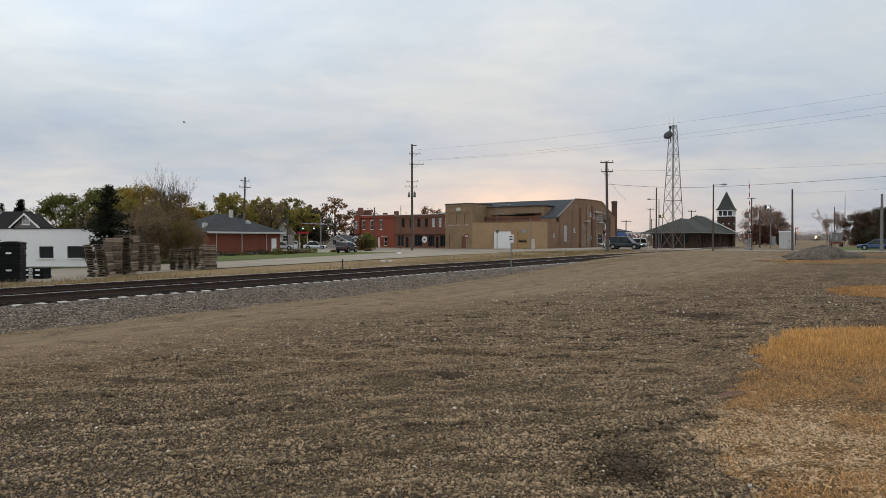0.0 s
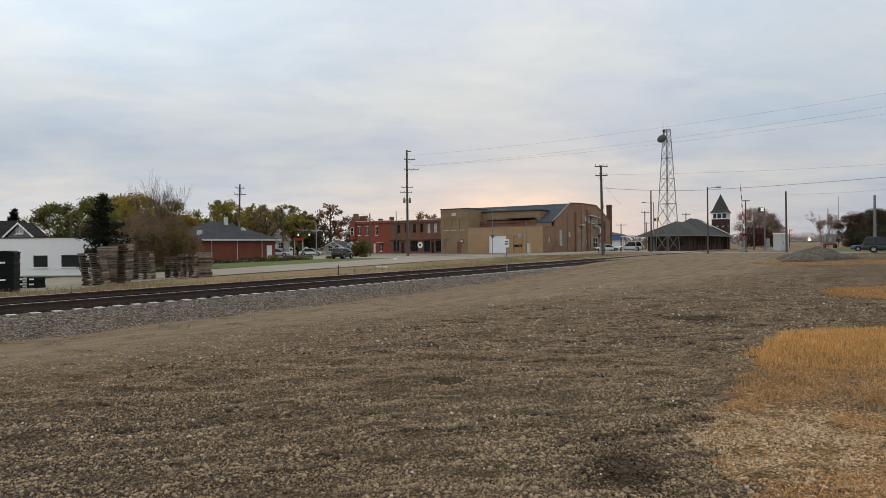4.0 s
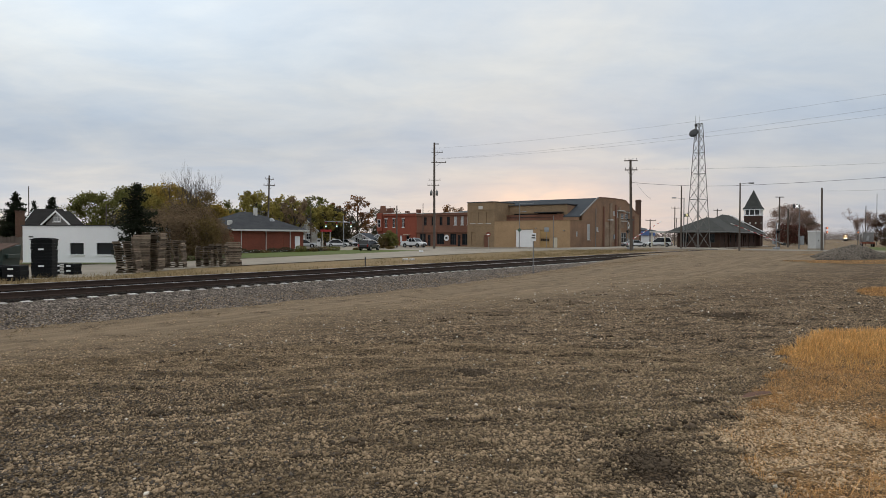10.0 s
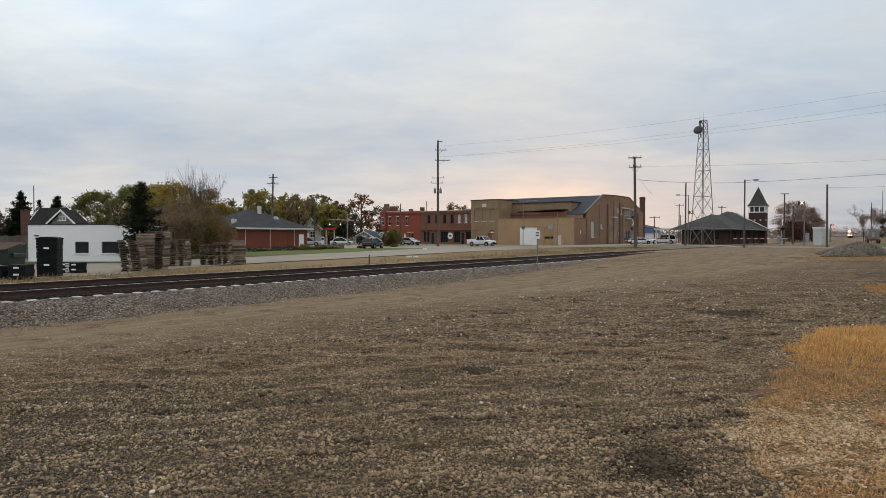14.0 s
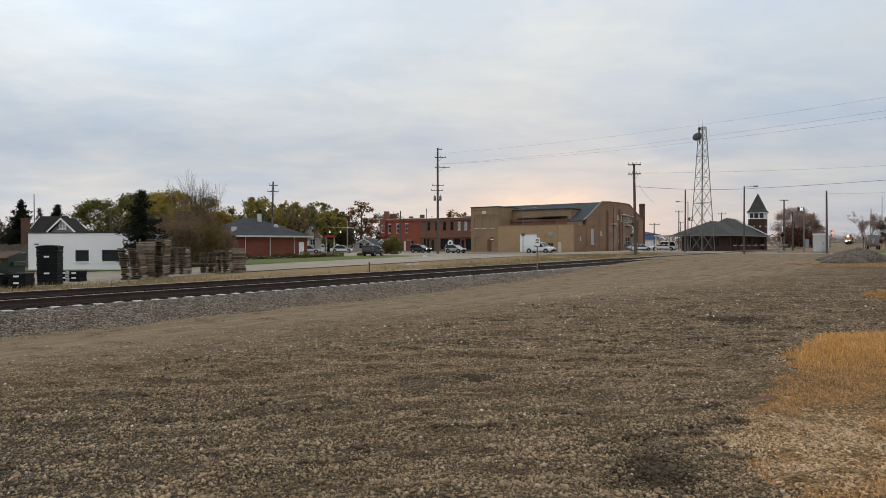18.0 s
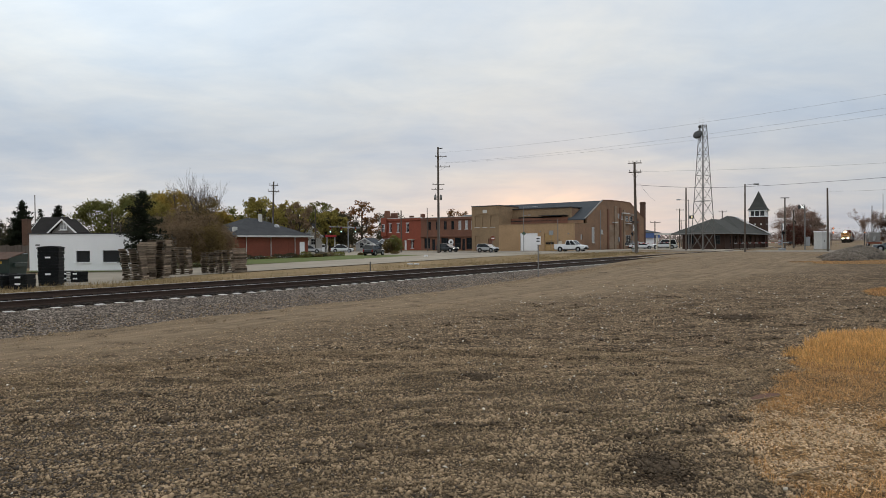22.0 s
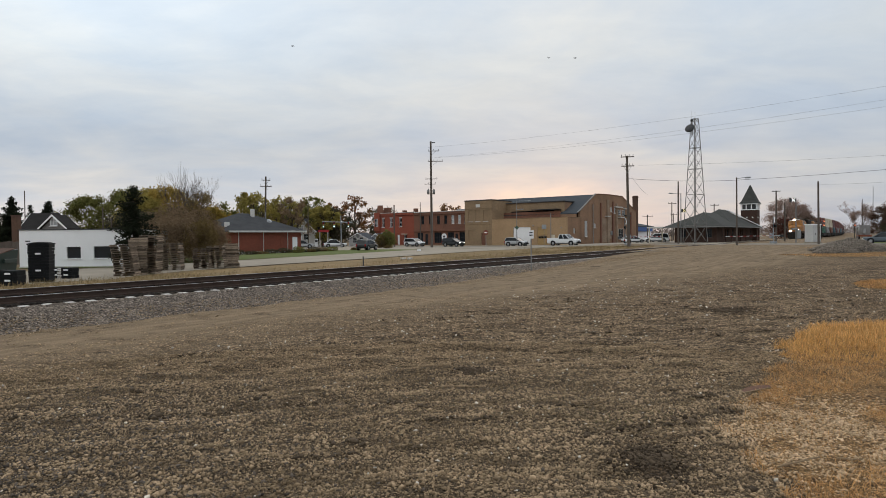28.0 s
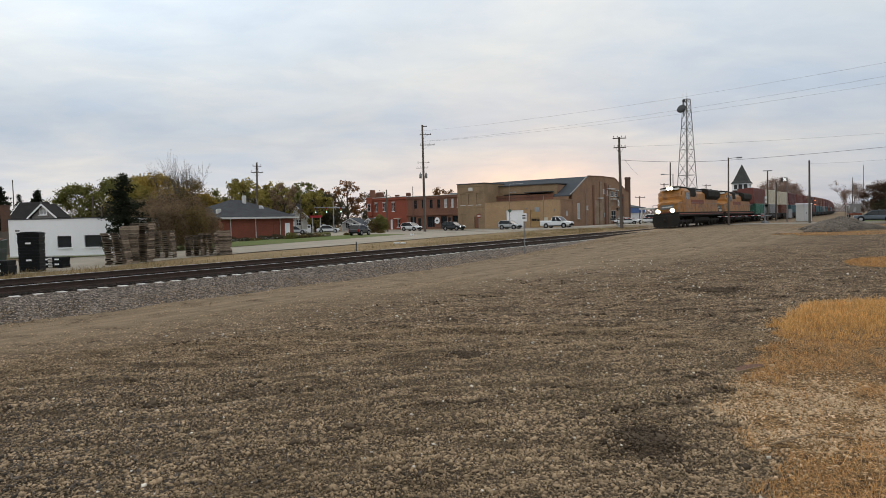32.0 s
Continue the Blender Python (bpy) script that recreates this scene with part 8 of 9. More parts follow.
def lot_stones():
    rng = np.random.default_rng(5)
    x, y = scatter_polar(rng, 128000, 4.2, 13.5, 0.15)
    keep = ~in_patch(x - rng.uniform(-0.1, 0.35, len(x)), y) & ~in_hollow(x, y, rng)
    x, y = x[keep], y[keep]
    size = np.minimum(rng.gamma(2.0, 0.0047, len(x)) + 0.0065, 0.038)
    z = lie(x, y) + size * 0.32
    st = stones_object("lot_stones", np.stack([x, y, z, size], 1), GRAVEL_STONE, rng)
    tagged(st, "loose brown-grey stones strewn over the gravel lot", "stones")
    # dark wet stones in the hollows
    wet = []
    for cx, cy, rx, ry in HOLLOWS[:3]:
        for i in range(int(2600 * rx)):
            a, q = rng.uniform(0, 6.283), rng.normal(0, 0.85)
            wet.append((cx + math.cos(a) * rx * q, cy + math.sin(a) * ry * q))
    x, y = np.array(wet).T
    st = stones_object("wet_stones", np.stack([x, y, lie(x, y) + 0.014, rng.gamma(2.4, 0.005, len(x)) + 0.008], 1), WET_SHADE_STONE, rng)
    tagged(st, "dark wet stones in hollows of the lot", "stones")
    # dark stones in long streaks: their colour stands in for shade along ridges
    x, y = scatter_polar(rng, 60000, 6.5, 30, 0.2)
    u, v = x * 0.97 + y * 0.24, y * 0.97 - x * 0.24
    streak = np.array([noise.noise((a * 0.8, b * 3.6, 21.0)) + 0.5 * noise.noise((a * 0.25, b * 0.5, 8.0)) for a, b in zip(u, v)])
    keep = (streak > 0.46) & ~in_patch(x, y) & (x * GY.x + y * GY.y < 11.5)
    x, y = x[keep], y[keep]
    st = stones_object("dirty_stones", np.stack([x, y, lie(x, y) + 0.018, rng.gamma(2.2, 0.008, len(x)) + 0.012], 1), WET_SHADE_STONE, rng)
    tagged(st, "dark stones in long streaks, coloured for shade along ridges", "stones")
    # slaty stones, thickest in the near corner of the lot
    x, y = rng.normal(-5.0, 1.9, 14000), rng.normal(6.0, 1.8, 14000)
    keep = (y > 4) & (np.hypot(x, y) < 12)
    x, y = x[keep], y[keep]
    st = stones_object("slaty_stones", np.stack([x, y, lie(x, y) + 0.008, np.minimum(rng.gamma(2.2, 0.005, len(x)) + 0.007, 0.036)], 1), SLATE_STONE, rng)
    tagged(st, "dark slate-grey stones thick in one corner of the lot", "stones")
    x, y = scatter_polar(rng, 46000, 13, 40, -0.1)
    keep = ~in_patch(x, y) & ~in_patch_far(x, y) & ~in_hollow(x, y, rng)
    s, lat = x * GX.x + y * GX.y, x * GY.x + y * GY.y
    keep &= (lat < 17.4) & ((lat < 14.6) | (rng.uniform(0, 1, len(x)) < 0.12)) & ((lat < 8.5) | (s < 20) | (rng.uniform(0, 1, len(x)) < 0.3))
    x, y = x[keep], y[keep]
    st = stones_object("lot_stones", np.stack([x, y, lie(x, y), rng.gamma(2.6, 0.006, len(x)) + 0.011], 1), GRAVEL_STONE, rng)
    tagged(st, "loose brown-grey stones strewn over the gravel lot", "stones")
    # ballast
    n = 23000
    s, off = rng.uniform(-12, 58, n), rng.uniform(-3.7, -1.15, n)
    zz = np.interp(off, (-4.1, -3.4, -2.2, -1.35, 0), (-0.08, 0.04, 0.30, 0.42, 0.44))
    p = [track_point(a, b, c) for a, b, c in zip(s, off, zz)]
    st = stones_object("ballast_stones", [(q.x, q.y, q.z, r) for q, r in zip(p, rng.uniform(0.022, 0.05, n))], BALLAST_STONE, rng)
    tagged(st, "grey crushed stones of the track ballast", "stones")
    # a few bright stones among the brown ones
    x, y = scatter_polar(rng, 1500, 4.6, 32, 0.5)
    keep = (x * GY.x + y * GY.y < 12.5) & ~in_patch(x, y)
    x, y = x[keep], y[keep]
    st = stones_object("bright_stones", np.stack([x, y, lie(x, y) + 0.012, rng.gamma(2.2, 0.0045, len(x)) + 0.008 + 0.0006 * np.hypot(x, y)], 1), BRIGHT_STONE, rng)
    tagged(st, "scattered whitish stones on the gravel lot", "stones")
    # gravel strewn over the foot of the ballast
    n = 12000
    s, off = rng.uniform(-12, 62, n), -2.3 - np.abs(rng.normal(0, 1.1, n)) - rng.uniform(0, 0.4, n)
    zz = np.interp(off, (-4.1, -3.4, -2.2, -1.35, 0), (0.0, 0.05, 0.31, 0.42, 0.44))
    p = [track_point(a, b, c) for a, b, c in zip(s, off, zz)]
    zz = [max(q.z, zg(q.x, q.y) + 0.005) for q in p]
    st = stones_object("lot_stones", [(q.x, q.y, z, r) for q, z, r in zip(p, zz, rng.uniform(0.012, 0.036, n))], GRAVEL_STONE, rng)
    tagged(st, "brown stones strewn along the foot of the ballast", "stones")
    # stones in the bald patch, their pale colour standing in for light on it
    x, y = rng.normal(4.25, 0.95, 12000), rng.normal(7.0, 1.0, 12000)
    keep = in_patch(x, y)
    x, y = x[keep], y[keep]
    st = stones_object("pale_stones", np.stack([x, y, lie(x, y) + 0.012, rng.gamma(3.0, 0.0035, len(x)) + 0.007], 1), PALE_STONE, rng)
    tagged(st, "tan stones coloured pale for a lit, bald patch of grass", "stones")


def blades(name, x, y, z, h, w, material, rng, lean=0.45):
    n = len(x)
    a = rng.uniform(0, 6.283, n)
    b = rng.uniform(0, 6.283, n)
    l = np.abs(rng.normal(0, lean, n)) * h
    base = np.stack([x, y, z - 0.01], 1)
    side = np.stack([np.cos(a), np.sin(a), np.zeros(n)], 1) * w[:, None]
    mid = base + np.stack([np.cos(b) * l * 0.35, np.sin(b) * l * 0.35, h * 0.6], 1)
    tip = base + np.stack([np.cos(b) * l, np.sin(b) * l, np.maximum(h - l * 0.4, h * 0.25)], 1)
    v = np.stack([base - side, base + side, mid + side * 0.7, mid - side * 0.7, tip], 1).reshape(-1, 3)
    i = np.arange(n)[:, None] * 5
    f = np.concatenate([i + [0, 1, 2], i + [0, 2, 3], i + [3, 2, 4]])
    me = bpy.data.meshes.new(name)
    me.from_pydata(v.tolist(), [], f.tolist())
    me.materials.append(material)
    return tagged(new(name, me), kind="stuff")


STRAW = noise_mat("golden_straw", (0.74, 0.43, 0.15), (0.62, 0.35, 0.115), 0.8, 0.8, (0.40, 0.21, 0.07), 4, 0.0, space="World", island=0.45)
RUSSET = noise_mat("russet_dead_grass", (0.50, 0.27, 0.105), (0.60, 0.35, 0.15), 1.0, 0.85, (0.27, 0.135, 0.055), 5, 0.0, space="World", island=0.5)
PATCHSOIL = noise_mat("thatch_and_soil", (0.42, 0.255, 0.12), (0.50, 0.315, 0.155), 1.2, 0.95, (0.15, 0.085, 0.042), 14, 0.6, space="World", spots=0.9, cells=30, contrast=0.4)
clumps(PATCHSOIL, 0.78)
VERGE = noise_mat("tan_verge_grass", (0.31, 0.225, 0.12), (0.22, 0.17, 0.085), 0.4, 0.85, (0.15, 0.125, 0.055), 3, 0.0, space="World", island=0.4)
OLIVEWEED = noise_mat("olive_brown_weeds", (0.15, 0.115, 0.05), (0.20, 0.14, 0.065), 0.5, 0.85, (0.08, 0.07, 0.028), 4, 0.0, space="World", island=0.45)
WEED = noise_mat("green_weeds", (0.10, 0.115, 0.035), (0.13, 0.12, 0.04), 1, 0.85, (0.05, 0.06, 0.02), 5, 0.0, space="World", island=0.4)


def grass():
    rng = np.random.default_rng(8)
    # thatch sheet under the dry grass
    verts, faces = [], []
    ys = np.linspace(3.0, 14.9, 150)
    for y in ys:
        l = float(patch_left(y) + ragged(0, y)) + 0.05
        r = 0.95 * y + 3
        for j in range(26):
            x = l + (r - l) * (j / 25) ** 1.3
            k = 0.02 * noise.noise((x * 2, y * 2, 3)) + (0.014 if j > 1 else -0.03 + 0.012 * j)
            verts.append((x, y + (0.12 * (x - 8) if y > 14.3 else 0), zg(x, y) + bumpy(x, y) + k))
    for i in range(len(ys) - 1):
        for j in range(25):
            a = i * 26 + j
            faces.append((a, a + 1, a + 27, a + 26))
    mesh_object("dry_grass_patch", verts, faces, PATCHSOIL, "patch of dead thatch and soil beside the lot", "grass", "structure", True)
    # tall golden grass at its far side, short russet grass nearer
    x, y = rng.uniform(4, 17, 110000), rng.uniform(10.4, 16.4, 110000)
    dens = np.clip((y - 10.4) / 2.2, 0.12, 1)
    keep = in_patch(x, y) & (x < 0.9 * y + 1) & (rng.uniform(0, 1, len(x)) < dens)
    x, y = x[keep], y[keep]
    h = rng.uniform(0.08, 0.28, len(x)) * np.clip((y - 9.0) / 4, 0.35, 1)
    tagged(blades("dry_grass", x, y, lie(x, y), h, rng.uniform(0.0025, 0.0055, len(x)), STRAW, rng, 0.75), "golden dry grass beside the lot", "grass")
    x, y = rng.uniform(2.3, 11.5, 110000), rng.uniform(4.0, 12.4, 110000)
    bald = ((x - 4.15) / 1.15) ** 2 + ((y - 7.15) / 1.15) ** 2 < 1
    clump = np.array([noise.noise((a * 0.9, b * 0.9, 5.0)) for a, b in zip(x, y)])
    keep = in_patch(x, y) & (x < 0.9 * y + 0.6) & (~bald | (rng.uniform(0, 1, len(x)) < 0.10)) & (clump > -0.25)
    x, y = x[keep], y[keep]
    tagged(blades("dead_grass", x, y, lie(x, y), rng.uniform(0.03, 0.13, len(x)), rng.uniform(0.0015, 0.004, len(x)), RUSSET, rng, 1.5), "short russet dead grass beside the lot", "grass")
    x, y = rng.uniform(2.3, 8, 5000), rng.uniform(4.0, 9.4, 5000)
    keep = in_patch(x, y)
    x, y = x[keep], y[keep]
    tagged(blades("straw", x, y, lie(x, y) + 0.012, rng.uniform(0.05, 0.16, len(x)), rng.uniform(0.0012, 0.0025, len(x)), RUSSET, rng, 2.8), "flattened pale straw stalks", "straw")
    # green tufts
    for cx, cy, n, r, hh in ((9.6, 13.3, 1400, 0.55, 0.16), (2.35, 7.75, 350, 0.35, 0.05), (3.2, 12.3, 300, 0.5, 0.05), (-6.4, 9.5, 260, 0.6, 0.05)):
        x, y = rng.normal(cx, r, n), rng.normal(cy, r * 0.7, n)
        tagged(blades("green_tuft", x, y, lie(x, y), rng.uniform(0.4, 1.0, n) * hh, np.full(n, 0.003), WEED, rng), "small tuft of green weeds", "grass")
    # second patch, and the strips before the gravel piles
    for cx, cy, rx, ry, n, lab in ((20.0, 24.4, 3.3, 3.1, 12000, "patch of golden dry grass on the lot"), (34.5, 46.3, 7.6, 2.6, 9000, "strip of orange dry grass before the gravel piles"), (28.4, 48.3, 2.2, 0.9, 1300, "strip of orange dry grass before the gravel piles"),
                                   (45.5, 62.0, 10, 2.5, 4000, "strip of dry grass beside the cross street")):
        verts, faces = [(cx, cy, zg(cx, cy) + 0.03)], []
        for j in range(48):
            a = j * 6.28318 / 48
            k = 1 + 0.22 * noise.noise((math.cos(a) * 2.2 + cx, math.sin(a) * 2.2, 0))
            xx, yy = cx + math.cos(a) * rx * k, cy + math.sin(a) * ry * k
            verts.append((xx, yy, zg(xx, yy) + bumpy(xx, yy) + 0.008))
        faces = [(0, 1 + j, 1 + (j + 1) % 48) for j in range(48)]
        mesh_object("dry_grass_patch", verts, faces, PATCHSOIL, lab, "grass", "structure")
        a, q = rng.uniform(0, 6.283, n), np.sqrt(rng.uniform(0, 1, n))
        x, y = cx + np.cos(a) * q * rx, cy + np.sin(a) * q * ry
        k = 2.0 if cy > 40 else 1.0
        tagged(blades("dry_grass", x, y, lie(x, y), rng.uniform(0.04, 0.17, n) / k, rng.uniform(0.005, 0.010, n) * k, RUSSET, rng, 1.0), lab, "grass")
    # verge beyond the track
    n = 46000
    s, lat = rng.uniform(-14, 78, n), 25.4 + np.abs(rng.normal(0, 5.0, n))
    keep = (lat < 40.5) & ((s > 22) | (lat < 36.6 + np.maximum(0, s - 17)))
    s, lat = s[keep], lat[keep]
    p = [grid(a, b) for a, b in zip(s, lat)]
    x, y = np.array([q.x for q in p]), np.array([q.y for q in p])
    tall = np.array([noise.noise((a * 0.35, b * 0.5, 9.0)) for a, b in zip(s, lat)])
    h = rng.uniform(0.05, 0.20, len(x)) * np.clip(1 + tall * 1.8, 0.3, 2.2)
    tagged(blades("verge_grass", x, y, lie(x, y), h, rng.uniform(0.006, 0.013, len(x)), VERGE, rng, 0.8), "tan grass and weeds along the far side of the track", "grass")
    # darker, taller weeds in clumps
    n = 30000
    s, lat = rng.uniform(-8, 76, n), 25.6 + np.abs(rng.normal(0, 5.5, n))
    clump = np.array([noise.noise((a * 0.22, b * 0.55, 3.0)) for a, b in zip(s, lat)])
    keep = (clump > 0.08) & (lat < 40) & ((s > 22) | (lat < 36.4))
    s, lat = s[keep], lat[keep]
    p = [grid(a, b) for a, b in zip(s, lat)]
    x, y = np.array([q.x for q in p]), np.array([q.y for q in p])
    tagged(blades("verge_weeds", x, y, lie(x, y), rng.uniform(0.08, 0.30, len(x)), rng.uniform(0.006, 0.012, len(x)), OLIVEWEED, rng, 0.8), "olive-brown weeds in clumps along the track", "weeds")
    n = 3500
    s, lat = rng.uniform(2, 22, n), rng.uniform(33, 37.5, n)
    p = [grid(a, b) for a, b in zip(s, lat)]
    x, y = np.array([q.x for q in p]), np.array([q.y for q in p])
    tagged(blades("tall_weeds", x, y, lie(x, y), rng.uniform(0.12, 0.42, n), rng.uniform(0.005, 0.010, n), VERGE, rng, 0.7), "tall dead weeds before the stacked goods", "grass")


def dark_patches():
    """Hollows of dark damp dirt on the lot."""
    DAMP = noise_mat("damp_dark_dirt", (0.075, 0.050, 0.030), (0.11, 0.075, 0.045), 2, 0.95, (0.04, 0.028, 0.018), 12, 0.6, space="World", cells=24)
    for cx, cy, rx, ry in HOLLOWS:
        verts, faces = [(cx, cy, zg(cx, cy) + bumpy(cx, cy) + 0.016)], []
        for j in range(40):
            a = j * 6.28318 / 40
            k = 1 + 0.6 * noise.noise((math.cos(a) * 2 + cx, math.sin(a) * 2, 0)) + 0.3 * noise.noise((math.cos(a) * 7 + cx, math.sin(a) * 7, 0))
            xx, yy = cx + math.cos(a) * rx * k * 0.75, cy + math.sin(a) * ry * k * 0.75
            verts.append((xx, yy, zg(xx, yy) + bumpy(xx, yy) + 0.006))
        faces = [(0, 1 + j, 1 + (j + 1) % 40) for j in range(40)]
        mesh_object("dirt_patch", verts, faces, DAMP, "dark damp patch of dirt on the lot", "dirt", "structure")


def stick(x, y, turn, length, label, r=0.02):
    t = tagged(part("stick", add_rod(bm_new(), (-length / 2, 0, 0), (length / 2, 0, 0.03), r, r * 0.6, 6), DRIFT), label, "stick")
    t.matrix_world = pose(x, y, zg(x, y) + bumpy(x, y) + 0.035, 0, 0, turn)


PLY = noise_mat("reddish_board", (0.17, 0.095, 0.07), (0.14, 0.08, 0.06), 5, 0.9, (0.10, 0.065, 0.045), 30, 0.2)
DRIFT = noise_mat("weathered_stick", (0.30, 0.22, 0.14), (0.24, 0.17, 0.11), 6, 0.9, (0.12, 0.09, 0.06), 30, 0.2)
lot_stones()
grass()
dark_patches()
board = part("broken_board", add_prism(bm_new(), [(-0.34, -0.11), (0.24, -0.05), (0.27, 0.0), (0.10, 0.05), (-0.10, 0.03)], 0, 0.022, "z"), PLY)
board.matrix_world = pose(4.5, 9.02, zg(4.5, 9.02) + bumpy(4.5, 9.02) + 0.035, 9, -3, 12)
tagged(board, "broken reddish-brown board lying on the gravel", "board")
edge = part("split_edge", add_rod(bm_new(), (-0.34, -0.115, 0.012), (0.245, -0.055, 0.012), 0.013, 0.011, 6), DRIFT, board, "pale split edge")
stick(3.45, 6.05, 18, 0.55, "pale stick lying in the dead grass", 0.014)
stick(4.05, 6.2, -38, 0.22, "short pale stick in the dead grass", 0.010)
stick(-5.9, 8.2, -20, 0.9, "thin dark stick on the gravel", 0.010)
_rng = np.random.default_rng(3)
for _x, _y, _r in ((4.95, 9.15, 0.075), (-0.96, 9.35, 0.035), (5.7, 16.8, 0.05), (8.0, 30, 0.1)):
    tagged(stones_object("stone", [(_x, _y, zg(_x, _y) + bumpy(_x, _y) + _r * 0.4, _r)], PALE_STONE, _rng), "single pale stone lying on the lot", "stone")["kind"] = ""


# ------------------------------------------------------------------ goods stacked beyond the track
def pallet():
    t = thing("pallet", "weathered grey-brown wooden pallet in a stack", "pallet", None, "stacked pallets")
    board = None
    for i in range(7):
        y = -0.5 + i * 0.1583
        if board is None:
            board = box_part("deck_board", -0.6, 0.6, 0, 0.095, 0.118, 0.138, PALLET, t, m=Matrix.Translation((0, y - 0.0475 + 0.05, 0)))
        else:
            shared("deck_board", board, Matrix.Translation((0, y - 0.0475 + 0.05 if i < 6 else y - 0.045, 0)), t)
    st = None
    for x in (-0.575, 0.0, 0.575):
        if st is None:
            st = box_part("stringer", -0.022, 0.022, -0.5, 0.5, 0.02, 0.117, PALLET, t, m=Matrix.Translation((x, 0, 0)))
        else:
            shared("stringer", st, Matrix.Translation((x, 0, 0)), t)
    for y in (-0.45, 0.0, 0.45):
        shared("bottom_board", board, Matrix.Translation((0, y - 0.0475, -0.118)), t)
    return t


def pallet_stacks():
    rng = random.Random(4)
    first = pallet()
    used = False
    #        x       y     count turn lean
    for x, y, n, turn, lean in ((-19.75, 38.9, 14, 8, -0.008), (-19.7, 40.3, 17, 112, 0.002), (-20.3, 41.9, 16, 7, -0.004), (-19.5, 41.3, 18, 2, 0.003),
                                (-20.75, 45.0, 13, 2, -0.008), (-19.6, 45.3, 14, 6, -0.006), (-18.05, 46.8, 11, 3, 0.002), (-17.1, 47.3, 12, 5, -0.003), (-16.4, 48.3, 13, 113, 0.002)):
        base = zg(x, y) + 0.04
        lean = lean * 1.6 + rng.uniform(-0.007, 0.007)
        for i in range(n):
            m = pose(x + lean * i + rng.uniform(-0.05, 0.05), y + rng.uniform(-0.05, 0.05), base + i * 0.1405, rng.uniform(-0.5, 0.5), rng.uniform(-0.5, 0.5), turn + rng.uniform(-5, 5))
            if not used:
                first.matrix_world = m
                used = True
            else:
                copy_thing(first, m)


def tray_stack(x, y, turn, w, n, h, label, flare=0.0, wide=1.0):
    """Nested black trays with proud rims and shallow upright ribs; a tall stack flares a little towards its top."""
    t = thing("tray_stack", label, "crates", on_ground(x, y, turn, 0.03))
    for i in range(n):
        z = i * h
        a = w / 2 * (1 + flare * (i / max(1, n - 1) - 0.5))
        k = a * wide
        bm = bm_new()
        add_box(bm, -a, a, -k, k, z, z + h * 0.97, 0.015)
        add_box(bm, -a - 0.012, a + 0.012, -k - 0.012, k + 0.012, z + h * 0.72, z + h * 0.86, 0.012)
        for j in range(6):
            xx = -a * 0.85 + a * 1.7 * j / 5
            add_box(bm, xx - 0.03, xx + 0.03, -k - 0.02, -k, z + h * 0.05, z + h * 0.7, 0.006)
        part("tray", bm, BLACKPLASTIC, t, m=pose(random.uniform(-0.02, 0.02), 0, 0, 0, 0, random.uniform(-1.2, 1.2)))
    for z in (n * h * 0.74, n * h * 0.30):
        box_part("label", -0.12, 0.14, -w * wide / 2 - 0.08, -w * wide / 2 - 0.05, z, z + 0.09, WHITE, t, "small white label")
    return t


def dumpster():
    t = thing("dumpster", "dark green steel dumpster with brown lids", "dumpster", pose(-27.1, 37.2, 0.03, 0, 0, 4))
    part("bin", loft([[(-1.0, -0.8, 0.25), (1.0, -0.8, 0.25), (1.0, 0.8, 0.25), (-1.0, 0.8, 0.25)], [(-1.1, -0.95, 1.5), (1.1, -0.95, 1.5), (1.1, 0.9, 1.75), (-1.1, 0.9, 1.75)]]), DARKGREEN, t)
    for x in (-0.55, 0.55):
        part("lid", add_box(bm_new(), x - 0.53, x + 0.53, -0.98, 0.95, 1.0, 1.06, 0.02), LIDBROWN, t, "brown plastic lid", m=Matrix.Translation((0, 0.0, 0.62)) @ pose(0, 0, 0, 12))
    for x in (-1.16, 1.16):
        part("lifting_pocket", add_box(bm_new(), x - 0.07, x + 0.07, -0.6, 0.6, 0.95, 1.2, 0.02), DARKGREEN, t)
    part("sticker", add_box(bm_new(), -0.1, 0.28, -0.93, -0.915, 1.08, 1.3), WHITE, t, "white sticker", m=pose(0, 0, 0, 0))
    part("sticker", add_box(bm_new(), 0.4, 0.65, -0.93, -0.915, 1.15, 1.3), YELLOW, t, "yellow sticker")
    for x in (-0.8, 0.8):
        for y in (-0.6, 0.6):
            part("castor", add_rod(bm_new(), (x - 0.05, y, 0.12), (x + 0.05, y, 0.12), 0.12, None, 10), TYRE, t)


LIDBROWN = noise_mat("brown_lid", (0.085, 0.052, 0.04), (0.115, 0.07, 0.052), 2, 0.85, (0.07, 0.045, 0.035), 10, 0.1)
YELLOW = noise_mat("yellow_paint", (0.55, 0.36, 0.04), (0.48, 0.32, 0.04), 2, 0.6, (0.3, 0.2, 0.03), 10, 0.05)
pallet_stacks()
tall = tray_stack(-21.95, 34.0, 12, 1.02, 12, 0.172, "tall stack of black plastic trays on the grass", 0.05, 0.8)
hood = part("cover", loft([[(x, -0.6 * k, z), (x, 0.6 * k, z), (x, 0.6 * k, z + h), (x, -0.6 * k, z + h)] for x, k, z, h in ((-0.55, 0.75, 2.06, 0.05), (-0.3, 0.75, 2.06, 0.115), (0.0, 0.75, 2.06, 0.135), (0.3, 0.75, 2.06, 0.12), (0.55, 0.75, 2.06, 0.06))]), BLACKPLASTIC, tall, "black film drawn over the top")
tray_stack(-23.1, 37.2, 10, 0.62, 3, 0.22, "low stack of black plastic trays on the grass")
